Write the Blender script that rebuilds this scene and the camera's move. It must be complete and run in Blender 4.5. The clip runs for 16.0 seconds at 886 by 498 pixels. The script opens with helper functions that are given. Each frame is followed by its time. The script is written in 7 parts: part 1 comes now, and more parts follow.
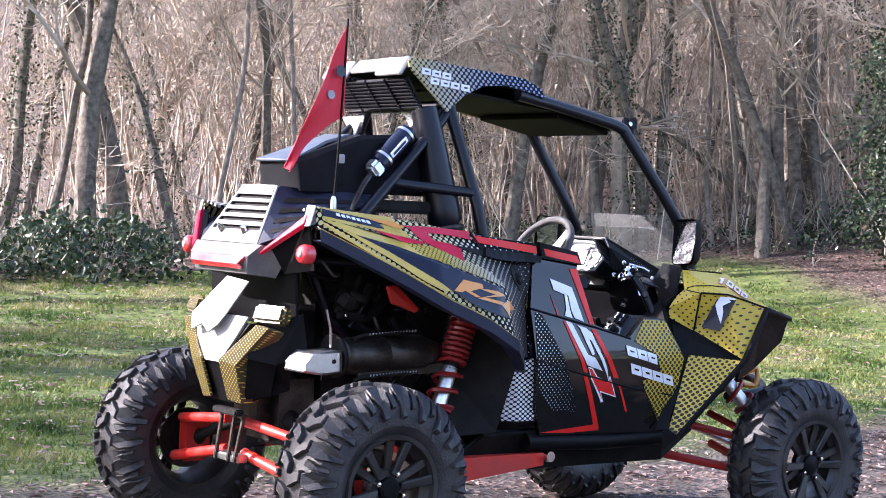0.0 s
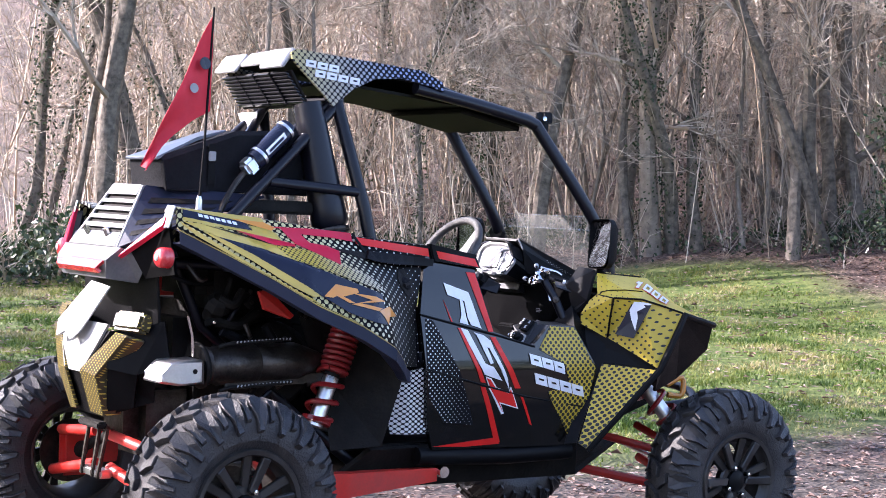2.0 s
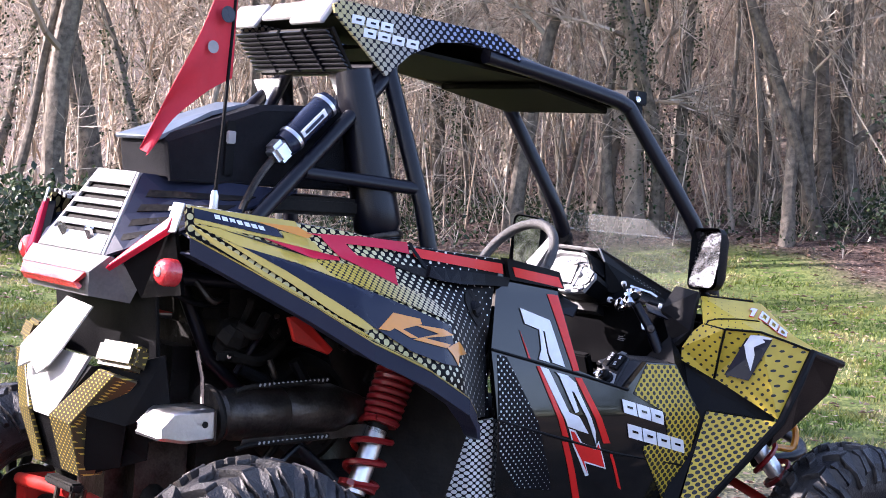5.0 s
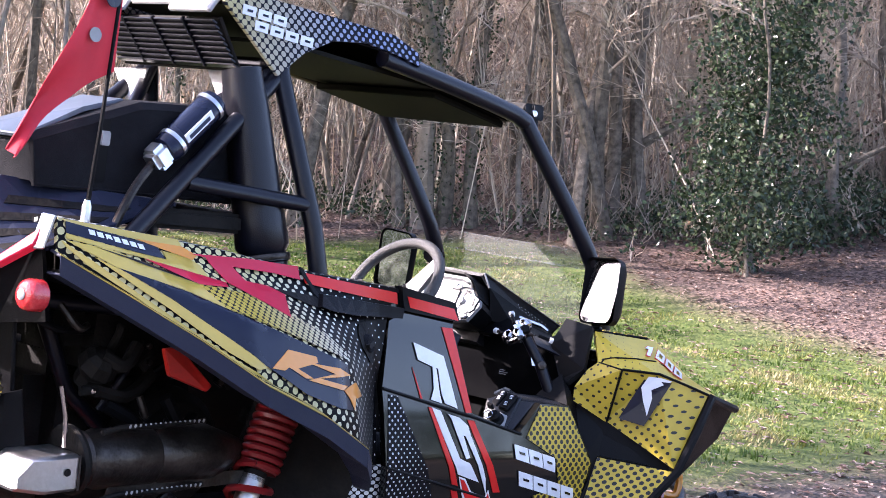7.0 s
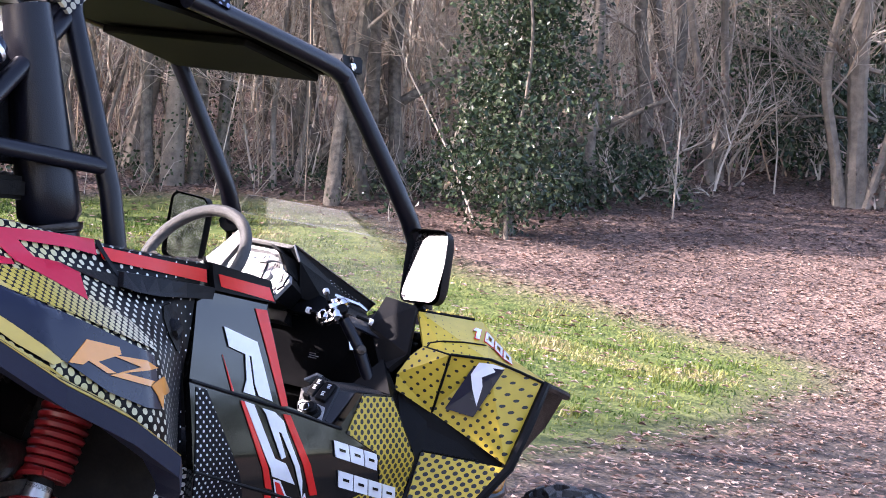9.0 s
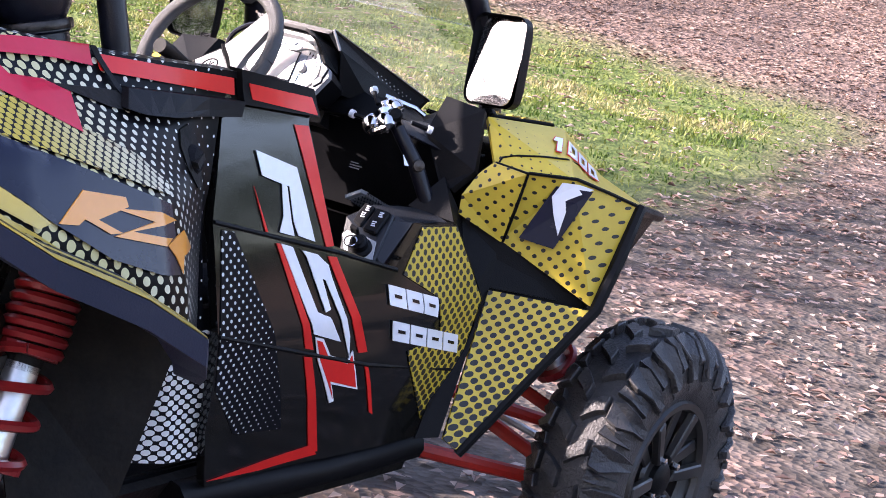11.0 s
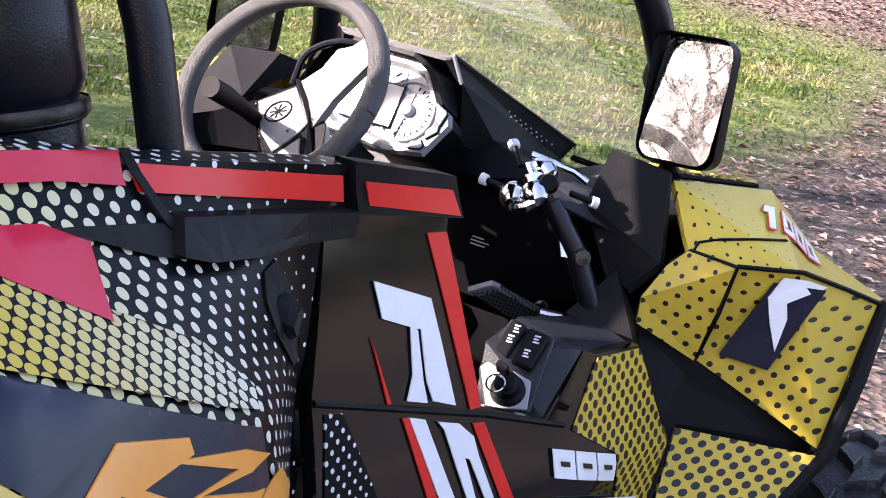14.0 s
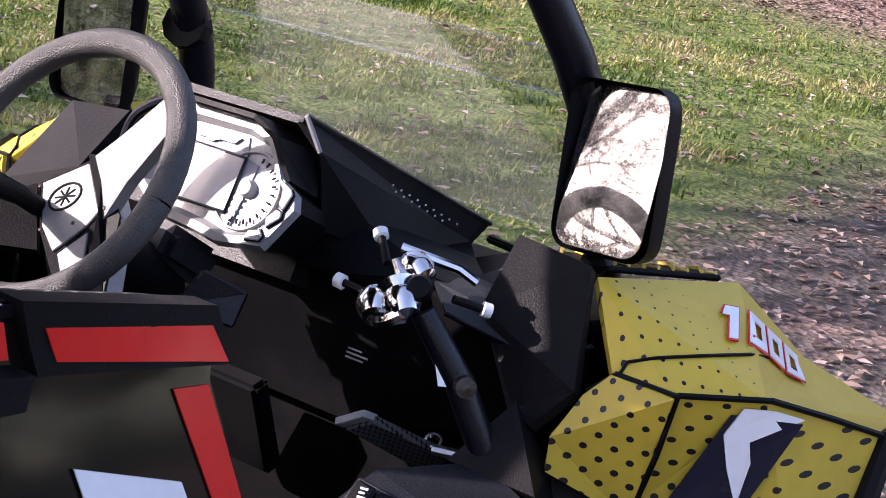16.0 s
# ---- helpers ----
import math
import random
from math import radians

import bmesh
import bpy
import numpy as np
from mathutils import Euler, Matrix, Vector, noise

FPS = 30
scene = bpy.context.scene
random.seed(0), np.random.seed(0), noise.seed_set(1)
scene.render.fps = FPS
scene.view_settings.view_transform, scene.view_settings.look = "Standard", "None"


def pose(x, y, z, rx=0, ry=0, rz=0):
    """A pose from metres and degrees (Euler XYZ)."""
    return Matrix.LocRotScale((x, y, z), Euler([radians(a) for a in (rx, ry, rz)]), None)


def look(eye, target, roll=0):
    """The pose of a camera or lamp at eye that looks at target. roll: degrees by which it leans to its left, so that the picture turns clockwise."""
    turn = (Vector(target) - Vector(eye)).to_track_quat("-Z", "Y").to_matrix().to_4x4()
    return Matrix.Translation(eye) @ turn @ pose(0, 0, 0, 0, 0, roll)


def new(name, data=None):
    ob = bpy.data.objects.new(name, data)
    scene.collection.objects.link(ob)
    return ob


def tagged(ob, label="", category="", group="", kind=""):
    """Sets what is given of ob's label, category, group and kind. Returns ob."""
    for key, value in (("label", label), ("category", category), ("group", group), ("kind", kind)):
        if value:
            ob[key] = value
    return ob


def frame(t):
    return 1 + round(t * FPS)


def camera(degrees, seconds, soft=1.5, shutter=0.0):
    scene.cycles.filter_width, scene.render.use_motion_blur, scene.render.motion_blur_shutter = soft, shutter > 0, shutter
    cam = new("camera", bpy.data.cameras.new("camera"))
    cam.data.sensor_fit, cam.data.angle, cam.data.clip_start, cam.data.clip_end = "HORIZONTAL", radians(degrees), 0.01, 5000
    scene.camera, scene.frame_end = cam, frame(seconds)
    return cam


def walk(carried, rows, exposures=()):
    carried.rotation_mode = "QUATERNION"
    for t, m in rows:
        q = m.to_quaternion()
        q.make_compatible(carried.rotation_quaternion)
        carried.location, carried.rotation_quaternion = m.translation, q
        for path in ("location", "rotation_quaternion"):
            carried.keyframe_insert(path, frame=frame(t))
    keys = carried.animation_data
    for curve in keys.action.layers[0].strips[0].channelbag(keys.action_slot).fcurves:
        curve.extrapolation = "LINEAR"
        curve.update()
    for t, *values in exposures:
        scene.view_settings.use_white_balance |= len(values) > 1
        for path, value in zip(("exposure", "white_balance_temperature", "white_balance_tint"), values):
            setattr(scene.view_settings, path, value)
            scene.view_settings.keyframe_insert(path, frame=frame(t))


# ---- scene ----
from mathutils import geometry

cam = camera(28.5, 16.0, soft=0.9)
PATH = [
    (0, (-3.711, -5.678, 1.409), (-2.465, -4.115, 1.356), 2.5),
    (0.5, (-3.515, -5.789, 1.449), (-2.284, -4.214, 1.389), 2.4),
    (1, (-3.305, -5.897, 1.457), (-2.088, -4.31, 1.397), 2.3),
    (1.5, (-3.079, -5.924, 1.44), (-1.885, -4.321, 1.385), 2.3),
    (2, (-2.89, -5.798, 1.426), (-1.714, -4.182, 1.373), 2.3),
    (2.5, (-2.739, -5.563, 1.403), (-1.563, -3.947, 1.352), 2.4),
    (3, (-2.617, -5.298, 1.393), (-1.429, -3.69, 1.344), 2.5),
    (3.5, (-2.499, -5.015, 1.413), (-1.299, -3.416, 1.36), 2.9),
    (3.7, (-2.476, -4.891, 1.405), (-1.267, -3.298, 1.354), 3.0),
    (5.8, (-2.319, -4.038, 1.587), (-1.037, -2.507, 1.473), 6.0),
    (6, (-2.319, -3.938, 1.593), (-1.007, -2.432, 1.48), 6.4),
    (6.5, (-2.324, -3.78, 1.597), (-0.946, -2.334, 1.494), 6.9),
    (7, (-2.295, -3.697, 1.586), (-0.854, -2.313, 1.496), 7.2),
    (7.5, (-2.234, -3.633, 1.578), (-0.735, -2.312, 1.5), 7.6),
    (8, (-2.176, -3.564, 1.586), (-0.616, -2.313, 1.518), 8.0),
    (8.5, (-2.108, -3.425, 1.588), (-0.499, -2.238, 1.526), 8.4),
    (9, (-2.006, -3.161, 1.571), (-0.372, -2.012, 1.472), 8.3),
    (9.5, (-1.883, -2.967, 1.56), (-0.238, -1.844, 1.383), 7.7),
    (10, (-1.717, -2.796, 1.567), (-0.069, -1.693, 1.314), 7.7),
    (10.2, (-1.648, -2.732, 1.584), (0.0, -1.636, 1.299), 8.1),
    (12.3, (-1.056, -2.061, 1.718), (0.568, -1.02, 1.186), 10.3),
    (12.5, (-1.005, -2.007, 1.721), (0.619, -0.968, 1.189), 10.2),
    (13, (-0.877, -1.829, 1.688), (0.755, -0.794, 1.171), 10.1),
    (13.5, (-0.746, -1.685, 1.688), (0.887, -0.651, 1.174), 10.0),
    (14, (-0.604, -1.579, 1.687), (1.027, -0.539, 1.177), 9.7),
    (14.5, (-0.404, -1.502, 1.693), (1.207, -0.431, 1.188), 8.8),
    (15, (-0.211, -1.436, 1.674), (1.389, -0.347, 1.17), 8.5),
    (15.5, (-0.051, -1.408, 1.687), (1.542, -0.308, 1.185), 8.3),
    (16, (0.116, -1.446, 1.681), (1.676, -0.303, 1.172), 7.9),
]
walk(cam, [(t, look(eye, target, roll)) for t, eye, target, roll in PATH], exposures=((0, 2.25, 6250, 24), (6, 2.24, 6450, 28), (8, 2.46, 6500, 28), (9.5, 2.36, 6600, 28), (13, 2.45, 7000, 26), (14.3, 2.25, 7000, 28), (16, 1.74, 6750, 30)))


# ---- light ----
SUN_TO = Vector((-0.64, 0.60, 0.46)).normalized()
world = bpy.data.worlds.new("sky")
scene.world = world
world.use_nodes = True
wn = world.node_tree.nodes
sky = wn.new("ShaderNodeTexSky")
sky.sky_type, sky.sun_disc = "NISHITA", False
sky.sun_elevation = math.asin(SUN_TO.z)
sky.sun_rotation = math.atan2(SUN_TO.x, SUN_TO.y)
sky.air_density, sky.dust_density = 1.0, 1.5
wn["Background"].inputs["Strength"].default_value = 0.15
world.node_tree.links.new(sky.outputs[0], wn["Background"].inputs["Color"])
sun_data = bpy.data.lights.new("sun", "SUN")
sun_data.energy, sun_data.angle, sun_data.color = 4.6, radians(0.6), (1.0, 0.96, 0.91)
sun = new("sun", sun_data)
sun.matrix_world = look(SUN_TO * 60, (0, 0, 0))


# ---- materials ----
def material(name, colour, rough=0.5, metal=0.0, second=None, scale=8.0, bump=0.0, bump_scale=60.0, coat=0.0, spec=0.5, dirt=0.0):
    """A procedural surface: two colours mixed by coarse and fine noise, fine relief, and patchy dust."""
    m = bpy.data.materials.new(name)
    m.use_nodes = True
    nt = m.node_tree
    n, l = nt.nodes, nt.links
    b = n["Principled BSDF"]
    b.inputs["Roughness"].default_value, b.inputs["Metallic"].default_value = rough, metal
    b.inputs["Coat Weight"].default_value, b.inputs["Specular IOR Level"].default_value = coat, spec
    co = n.new("ShaderNodeTexCoord")
    big, fine = n.new("ShaderNodeTexNoise"), n.new("ShaderNodeTexNoise")
    big.inputs["Scale"].default_value, big.inputs["Detail"].default_value = scale, 5
    fine.inputs["Scale"].default_value, fine.inputs["Detail"].default_value = scale * 9, 3
    mix = n.new("ShaderNodeMix")
    mix.data_type = "RGBA"
    add = n.new("ShaderNodeMath")
    add.operation = "MULTIPLY_ADD"
    add.inputs[1].default_value = 0.45
    ramp = n.new("ShaderNodeMapRange")
    ramp.inputs[1].default_value, ramp.inputs[2].default_value = 0.5, 0.95
    for t in (big, fine):
        l.new(co.outputs["Object"], t.inputs["Vector"])
    l.new(fine.outputs[0], add.inputs[0])
    l.new(big.outputs[0], add.inputs[2])
    l.new(add.outputs[0], ramp.inputs[0])
    l.new(ramp.outputs[0], mix.inputs["Factor"])
    second = second or tuple(c * 0.8 for c in colour)
    mix.inputs["A"].default_value, mix.inputs["B"].default_value = (*colour, 1), (*second, 1)
    l.new(mix.outputs["Result"], b.inputs["Base Color"])
    if dirt:
        rr = n.new("ShaderNodeMapRange")
        rr.inputs[1].default_value, rr.inputs[2].default_value = 0.4, 0.8
        rr.inputs[3].default_value, rr.inputs[4].default_value = rough, min(1, rough + dirt)
        l.new(big.outputs[0], rr.inputs[0])
        l.new(rr.outputs[0], b.inputs["Roughness"])
    if bump:
        bn, bp = n.new("ShaderNodeTexNoise"), n.new("ShaderNodeBump")
        bn.inputs["Scale"].default_value, bn.inputs["Detail"].default_value = bump_scale, 4
        bp.inputs["Strength"].default_value, bp.inputs["Distance"].default_value = bump, 0.01
        l.new(co.outputs["Object"], bn.inputs["Vector"])
        l.new(bn.outputs[0], bp.inputs["Height"])
        l.new(bp.outputs[0], b.inputs["Normal"])
    return m


def dotted(name, ground_colour, dot_colour, pitch, small, large, start, end, axes="xz", along="x", rough=0.3, dot_end=None, squash=1.0, slope=0.0):
    """Printed vinyl with a staggered grid of round dots whose radius (in pitches) grows from small at start to large at end."""
    m = material(name, ground_colour, rough, scale=5, dirt=0.12 if max(ground_colour) > 0.2 else 0.03, spec=0.3 if max(ground_colour) > 0.2 else 0.06)
    nt = m.node_tree
    n, l = nt.nodes, nt.links
    b = n["Principled BSDF"]
    base = b.inputs["Base Color"].links[0].from_socket
    co, sep = n.new("ShaderNodeTexCoord"), n.new("ShaderNodeSeparateXYZ")
    l.new(co.outputs["Object"], sep.inputs[0])

    def calc(op, a, c=0.0, d=None):
        k = n.new("ShaderNodeMath")
        k.operation = op
        for i, v in enumerate((a, c) if d is None else (a, c, d)):
            if isinstance(v, (int, float)):
                k.inputs[i].default_value = v
            else:
                l.new(v, k.inputs[i])
        return k.outputs[0]

    u, v = (calc("DIVIDE", sep.outputs["XYZ".index(a.upper())], p) for a, p in zip(axes, (pitch, pitch * squash)))
    if slope:
        v = calc("ADD", calc("MULTIPLY", v, 0.85), calc("MULTIPLY", sep.outputs["Y"], slope / pitch))

    def ring(shift):
        a, c = (calc("SUBTRACT", calc("FRACT", calc("ADD", w, shift)), 0.5) for w in (u, v))
        return calc("SQRT", calc("ADD", calc("MULTIPLY", a, a), calc("MULTIPLY", c, c)))

    d = calc("MINIMUM", ring(100.0), ring(100.5))
    r = n.new("ShaderNodeMapRange")
    l.new(sep.outputs["XYZ".index(along.upper())], r.inputs[0])
    for i, val in enumerate((start, end, small, large)):
        r.inputs[i + 1].default_value = val
    mask = calc("LESS_THAN", d, r.outputs[0])
    mix = n.new("ShaderNodeMix")
    mix.data_type = "RGBA"
    l.new(mask, mix.inputs["Factor"])
    l.new(base, mix.inputs["A"])
    mix.inputs["B"].default_value = (*dot_colour, 1)
    if dot_end:
        mm = n.new("ShaderNodeMix")
        mm.data_type = "RGBA"
        tt = n.new("ShaderNodeMapRange")
        l.new(sep.outputs["XYZ".index(along.upper())], tt.inputs[0])
        tt.inputs[1].default_value, tt.inputs[2].default_value = start, end
        l.new(tt.outputs[0], mm.inputs["Factor"])
        mm.inputs["A"].default_value, mm.inputs["B"].default_value = (*dot_colour, 1), (*dot_end, 1)
        l.new(mm.outputs["Result"], mix.inputs["B"])
    l.new(mix.outputs["Result"], b.inputs["Base Color"])
    return m


M_BLACK = material("black_plastic", (0.0025, 0.0025, 0.0032), 0.42, second=(0.005, 0.005, 0.0056), bump=0.12, bump_scale=400, dirt=0.2, spec=0.11)
M_GLOSS = material("black_gloss_vinyl", (0.005, 0.005, 0.0055), 0.07, second=(0.008, 0.0075, 0.006), dirt=0.06, spec=0.45)
# Dusty black plastic, made lighter and bluer for the daylight on it.
M_DASH = material("dusty_daylit_dash", (0.0085, 0.010, 0.0135), 0.38, second=(0.016, 0.017, 0.019), scale=9, bump=0.2, bump_scale=420, dirt=0.1, spec=0.3)
M_TUBE = material("black_powder_coat", (0.004, 0.004, 0.007), 0.28, second=(0.006, 0.006, 0.010), bump=0.1, bump_scale=300, spec=0.28)
# Shade of hollows, slots and the engine bay is put into this near-black.
M_DEEP = material("shade_dark_underbody", (0.003, 0.0028, 0.0026), 0.7, second=(0.012, 0.010, 0.008), scale=14, bump=0.3, spec=0.2)
M_RED = material("red_vinyl", (0.72, 0.022, 0.016), 0.3, second=(0.62, 0.017, 0.014), coat=0.1, dirt=0.05, spec=0.25)
M_PINK = material("crimson_vinyl", (0.60, 0.016, 0.050), 0.3, second=(0.53, 0.013, 0.038), coat=0.05, spec=0.25, dirt=0.08)
M_POWDER_RED = material("red_powder_coat", (0.60, 0.022, 0.014), 0.35, second=(0.40, 0.03, 0.02), scale=10, dirt=0.3)
M_YELLOW = material("yellow_vinyl", (0.54, 0.39, 0.07), 0.28, second=(0.48, 0.34, 0.055), coat=0.3, dirt=0.12)
M_COVER = material("navy_black_plastic", (0.010, 0.014, 0.032), 0.5, second=(0.014, 0.018, 0.036), bump=0.1, bump_scale=300, spec=0.25)
M_NAVY = material("navy_vinyl", (0.008, 0.011, 0.028), 0.25, coat=0.1, dirt=0.06, spec=0.25)
M_WHITE = material("white_vinyl", (0.78, 0.79, 0.82), 0.3, second=(0.7, 0.7, 0.72), coat=0.2)
M_ORANGE = material("orange_vinyl", (0.72, 0.27, 0.025), 0.28, second=(0.66, 0.24, 0.02), coat=0.3)
M_RUBBER = material("tyre_rubber", (0.008, 0.0085, 0.0115), 0.42, second=(0.046, 0.041, 0.038), scale=9, bump=0.45, bump_scale=150, dirt=0.25)
M_ALU = material("brushed_aluminium", (0.72, 0.72, 0.73), 0.28, 1.0, second=(0.58, 0.57, 0.56), scale=12, bump=0.1, dirt=0.2)
M_CHROME = material("polished_metal", (0.8, 0.79, 0.78), 0.13, 1.0, second=(0.65, 0.64, 0.63), scale=20)
M_SILVER = material("silver_plastic", (0.33, 0.33, 0.335), 0.35, second=(0.27, 0.265, 0.26), scale=14, bump=0.15, bump_scale=300, dirt=0.2)
M_STEEL = material("stained_steel", (0.075, 0.064, 0.056), 0.40, 0.8, second=(0.022, 0.018, 0.015), scale=16, bump=0.2)
M_GREY = material("dark_grey_cloth", (0.007, 0.0073, 0.009), 0.8, second=(0.014, 0.014, 0.016), bump=0.4, bump_scale=500, spec=0.12)
M_GREYTOP = material("grey_hard_lid", (0.075, 0.092, 0.12), 0.32, second=(0.045, 0.055, 0.07), scale=14)
M_SPRING = material("dark_red_spring", (0.24, 0.012, 0.013), 0.32, second=(0.22, 0.012, 0.012), scale=14)
M_PLATE = material("mud_specked_white_plate", (0.74, 0.74, 0.75), 0.4, second=(0.52, 0.50, 0.47), scale=22, dirt=0.2)
M_LENS = material("red_lamp_lens", (0.55, 0.012, 0.02), 0.08, second=(0.65, 0.05, 0.05), scale=90, coat=1.0, bump=0.3, bump_scale=260)
M_FLAG = material("red_flag_cloth", (0.66, 0.02, 0.035), 0.65, second=(0.56, 0.015, 0.03), scale=6, bump=0.15, bump_scale=600)


def glass(name, tint=(1, 1, 1), rough=0.0, dust=0.0):
    m = bpy.data.materials.new(name)
    m.use_nodes = True
    n, l = m.node_tree.nodes, m.node_tree.links
    n.remove(n["Principled BSDF"])
    tr, gl, mx = n.new("ShaderNodeBsdfTransparent"), n.new("ShaderNodeBsdfGlossy"), n.new("ShaderNodeMixShader")
    lw, power, gain = n.new("ShaderNodeLayerWeight"), n.new("ShaderNodeMath"), n.new("ShaderNodeMath")
    tr.inputs[0].default_value = (*tint, 1)
    gl.inputs["Roughness"].default_value = rough
    lw.inputs["Blend"].default_value = 0.5
    power.operation, gain.operation = "POWER", "MULTIPLY_ADD"
    power.inputs[1].default_value, gain.inputs[1].default_value, gain.inputs[2].default_value = 4.0, 0.7, 0.04
    l.new(lw.outputs["Facing"], power.inputs[0])
    l.new(power.outputs[0], gain.inputs[0])
    l.new(gain.outputs[0], mx.inputs[0])
    l.new(tr.outputs[0], mx.inputs[1])
    l.new(gl.outputs[0], mx.inputs[2])
    film, over = n.new("ShaderNodeBsdfDiffuse"), n.new("ShaderNodeMixShader")
    film.inputs[0].default_value = (0.8, 0.8, 0.8, 1)
    specks, amount = n.new("ShaderNodeTexNoise"), n.new("ShaderNodeMapRange")
    specks.inputs["Scale"].default_value, specks.inputs["Detail"].default_value = 14, 8
    for i, v in enumerate((0.3, 0.75, dust * 0.5, dust * 1.8)):
        amount.inputs[i + 1].default_value = v
    l.new(specks.outputs[0], amount.inputs[0])
    l.new(amount.outputs[0], over.inputs[0])
    l.new(mx.outputs[0], over.inputs[1])
    l.new(film.outputs[0], over.inputs[2])
    l.new(over.outputs[0], n["Material Output"].inputs[0])
    return m


M_GLASS_DUSTY = glass("dusty_acrylic", (0.84, 0.855, 0.85), 0.05, 0.05)
M_GLASS = glass("clear_acrylic", (0.93, 0.945, 0.935), 0.03, 0.02)
M_MIRROR = material("spotted_mirror", (0.70, 0.70, 0.72), 0.015, 1.0, second=(0.10, 0.10, 0.11), scale=30)
mn, ml = M_MIRROR.node_tree.nodes, M_MIRROR.node_tree.links
drops, wet = mn.new("ShaderNodeTexNoise"), mn.new("ShaderNodeMapRange")
drops.inputs["Scale"].default_value, drops.inputs["Detail"].default_value = 170, 3
for i, v in enumerate((0.54, 0.62, 0.015, 0.30)):
    wet.inputs[i + 1].default_value = v
ml.new(drops.outputs[0], wet.inputs[0])
ml.new(wet.outputs[0], mn["Principled BSDF"].inputs["Roughness"])


# ---- building helpers ----
def part(name, bm, mat, parent=None, label="", smooth=False):
    bmesh.ops.recalc_face_normals(bm, faces=bm.faces)
    me = bpy.data.meshes.new(name)
    bm.to_mesh(me)
    bm.free()
    me.materials.append(mat)
    if smooth:
        me.shade_smooth()
        me.set_sharp_from_angle(angle=radians(38))
    ob = new(name, me)
    ob.parent = parent
    if label:
        ob["label"] = label
    return ob


def thing(name, label, category, group="", kind="", at=(0, 0, 0)):
    ob = new(name)
    ob.location = at
    ob.empty_display_size = 0.2
    return tagged(ob, label, category, group, kind)


def flip(bm):
    for v in bm.verts:
        v.co.y = -v.co.y
    bmesh.ops.reverse_faces(bm, faces=bm.faces)
    return bm


def box(c, s, bev=0.004, turn=None, bm=None):
    bm = bm or bmesh.new()
    r = bmesh.ops.create_cube(bm, size=1)
    vs = r["verts"]
    bmesh.ops.scale(bm, vec=s, verts=vs)
    if bev:
        es = list({e for v in vs for e in v.link_edges})
        k = bmesh.ops.bevel(bm, geom=es, offset=min(bev, min(s) * 0.45), segments=2, affect="EDGES")
        vs = list({v for f in k["faces"] for v in f.verts} | {v for v in vs if v.is_valid})
    m = Matrix.Translation(c)
    if turn is not None:
        m = m @ Euler([radians(a) for a in turn]).to_matrix().to_4x4()
    bmesh.ops.transform(bm, matrix=m, verts=vs)
    return bm


def spline(pts, n=6):
    """Points of a smooth curve through pts."""
    p = [Vector(q) for q in pts]
    if len(p) < 3:
        return p
    p = [2 * p[0] - p[1], *p, 2 * p[-1] - p[-2]]
    out = []
    for i in range(1, len(p) - 2):
        for k in range(n):
            t = k / n
            a, b, c, d = p[i - 1 : i + 3]
            out.append(0.5 * (2 * b + (c - a) * t + (2 * a - 5 * b + 4 * c - d) * t * t + (3 * b - a - 3 * c + d) * t ** 3))
    return out + [p[-2]]


def tube(pts, r, seg=12, bm=None, ends=True):
    """A round bar along pts; r is one radius or one for each point."""
    bm = bm or bmesh.new()
    p = [Vector(q) for q in pts]
    rs = r if isinstance(r, (list, tuple)) else [r] * len(p)
    side, rings = None, []
    for i, q in enumerate(p):
        d = (p[min(i + 1, len(p) - 1)] - p[max(i - 1, 0)]).normalized()
        if side is None:
            side = d.orthogonal().normalized()
        side = (side - d * side.dot(d)).normalized()
        up = d.cross(side)
        rings.append([bm.verts.new(q + rs[i] * (math.cos(a) * side + math.sin(a) * up)) for a in (2 * math.pi * k / seg for k in range(seg))])
    for a, b in zip(rings, rings[1:]):
        for k in range(seg):
            bm.faces.new((a[k], a[(k + 1) % seg], b[(k + 1) % seg], b[k]))
    if ends:
        bm.faces.new(rings[0][::-1])
        bm.faces.new(rings[-1])
    return bm


def lathe(profile, c, axis=(0, 1, 0), seg=32, bm=None):
    """Turns a profile of (radius, height) round an axis through c."""
    bm = bm or bmesh.new()
    a = Vector(axis).normalized()
    s = a.orthogonal().normalized()
    u = a.cross(s)
    rings = [[bm.verts.new(Vector(c) + a * h + r * (math.cos(w) * s + math.sin(w) * u)) for w in (2 * math.pi * k / seg for k in range(seg))] for r, h in profile]
    for p, q in zip(rings, rings[1:]):
        for k in range(seg):
            bm.faces.new((p[k], p[(k + 1) % seg], q[(k + 1) % seg], q[k]))
    return bm


def slab(pts, thick, bev=0.003, bm=None):
    """A plate with the outline pts, thick to the inside of its winding's normal."""
    own = bmesh.new()
    p = [Vector(q) for q in pts]
    nrm = sum(((p[i] - p[0]).cross(p[(i + 1) % len(p)] - p[0]) for i in range(len(p))), Vector()).normalized()
    a, b = [own.verts.new(q) for q in p], [own.verts.new(q - nrm * thick) for q in p]
    own.faces.new(a)
    own.faces.new(b[::-1])
    for i in range(len(p)):
        k = (i + 1) % len(p)
        own.faces.new((a[k], a[i], b[i], b[k]))
    if bev:
        bmesh.ops.bevel(own, geom=own.edges[:], offset=bev, segments=1, affect="EDGES")
    return merge(own, bm)


def merge(own, bm=None):
    if bm is None:
        return own
    me = bpy.data.meshes.new("tmp")
    own.to_mesh(me)
    own.free()
    bm.from_mesh(me)
    bpy.data.meshes.remove(me)
    return bm


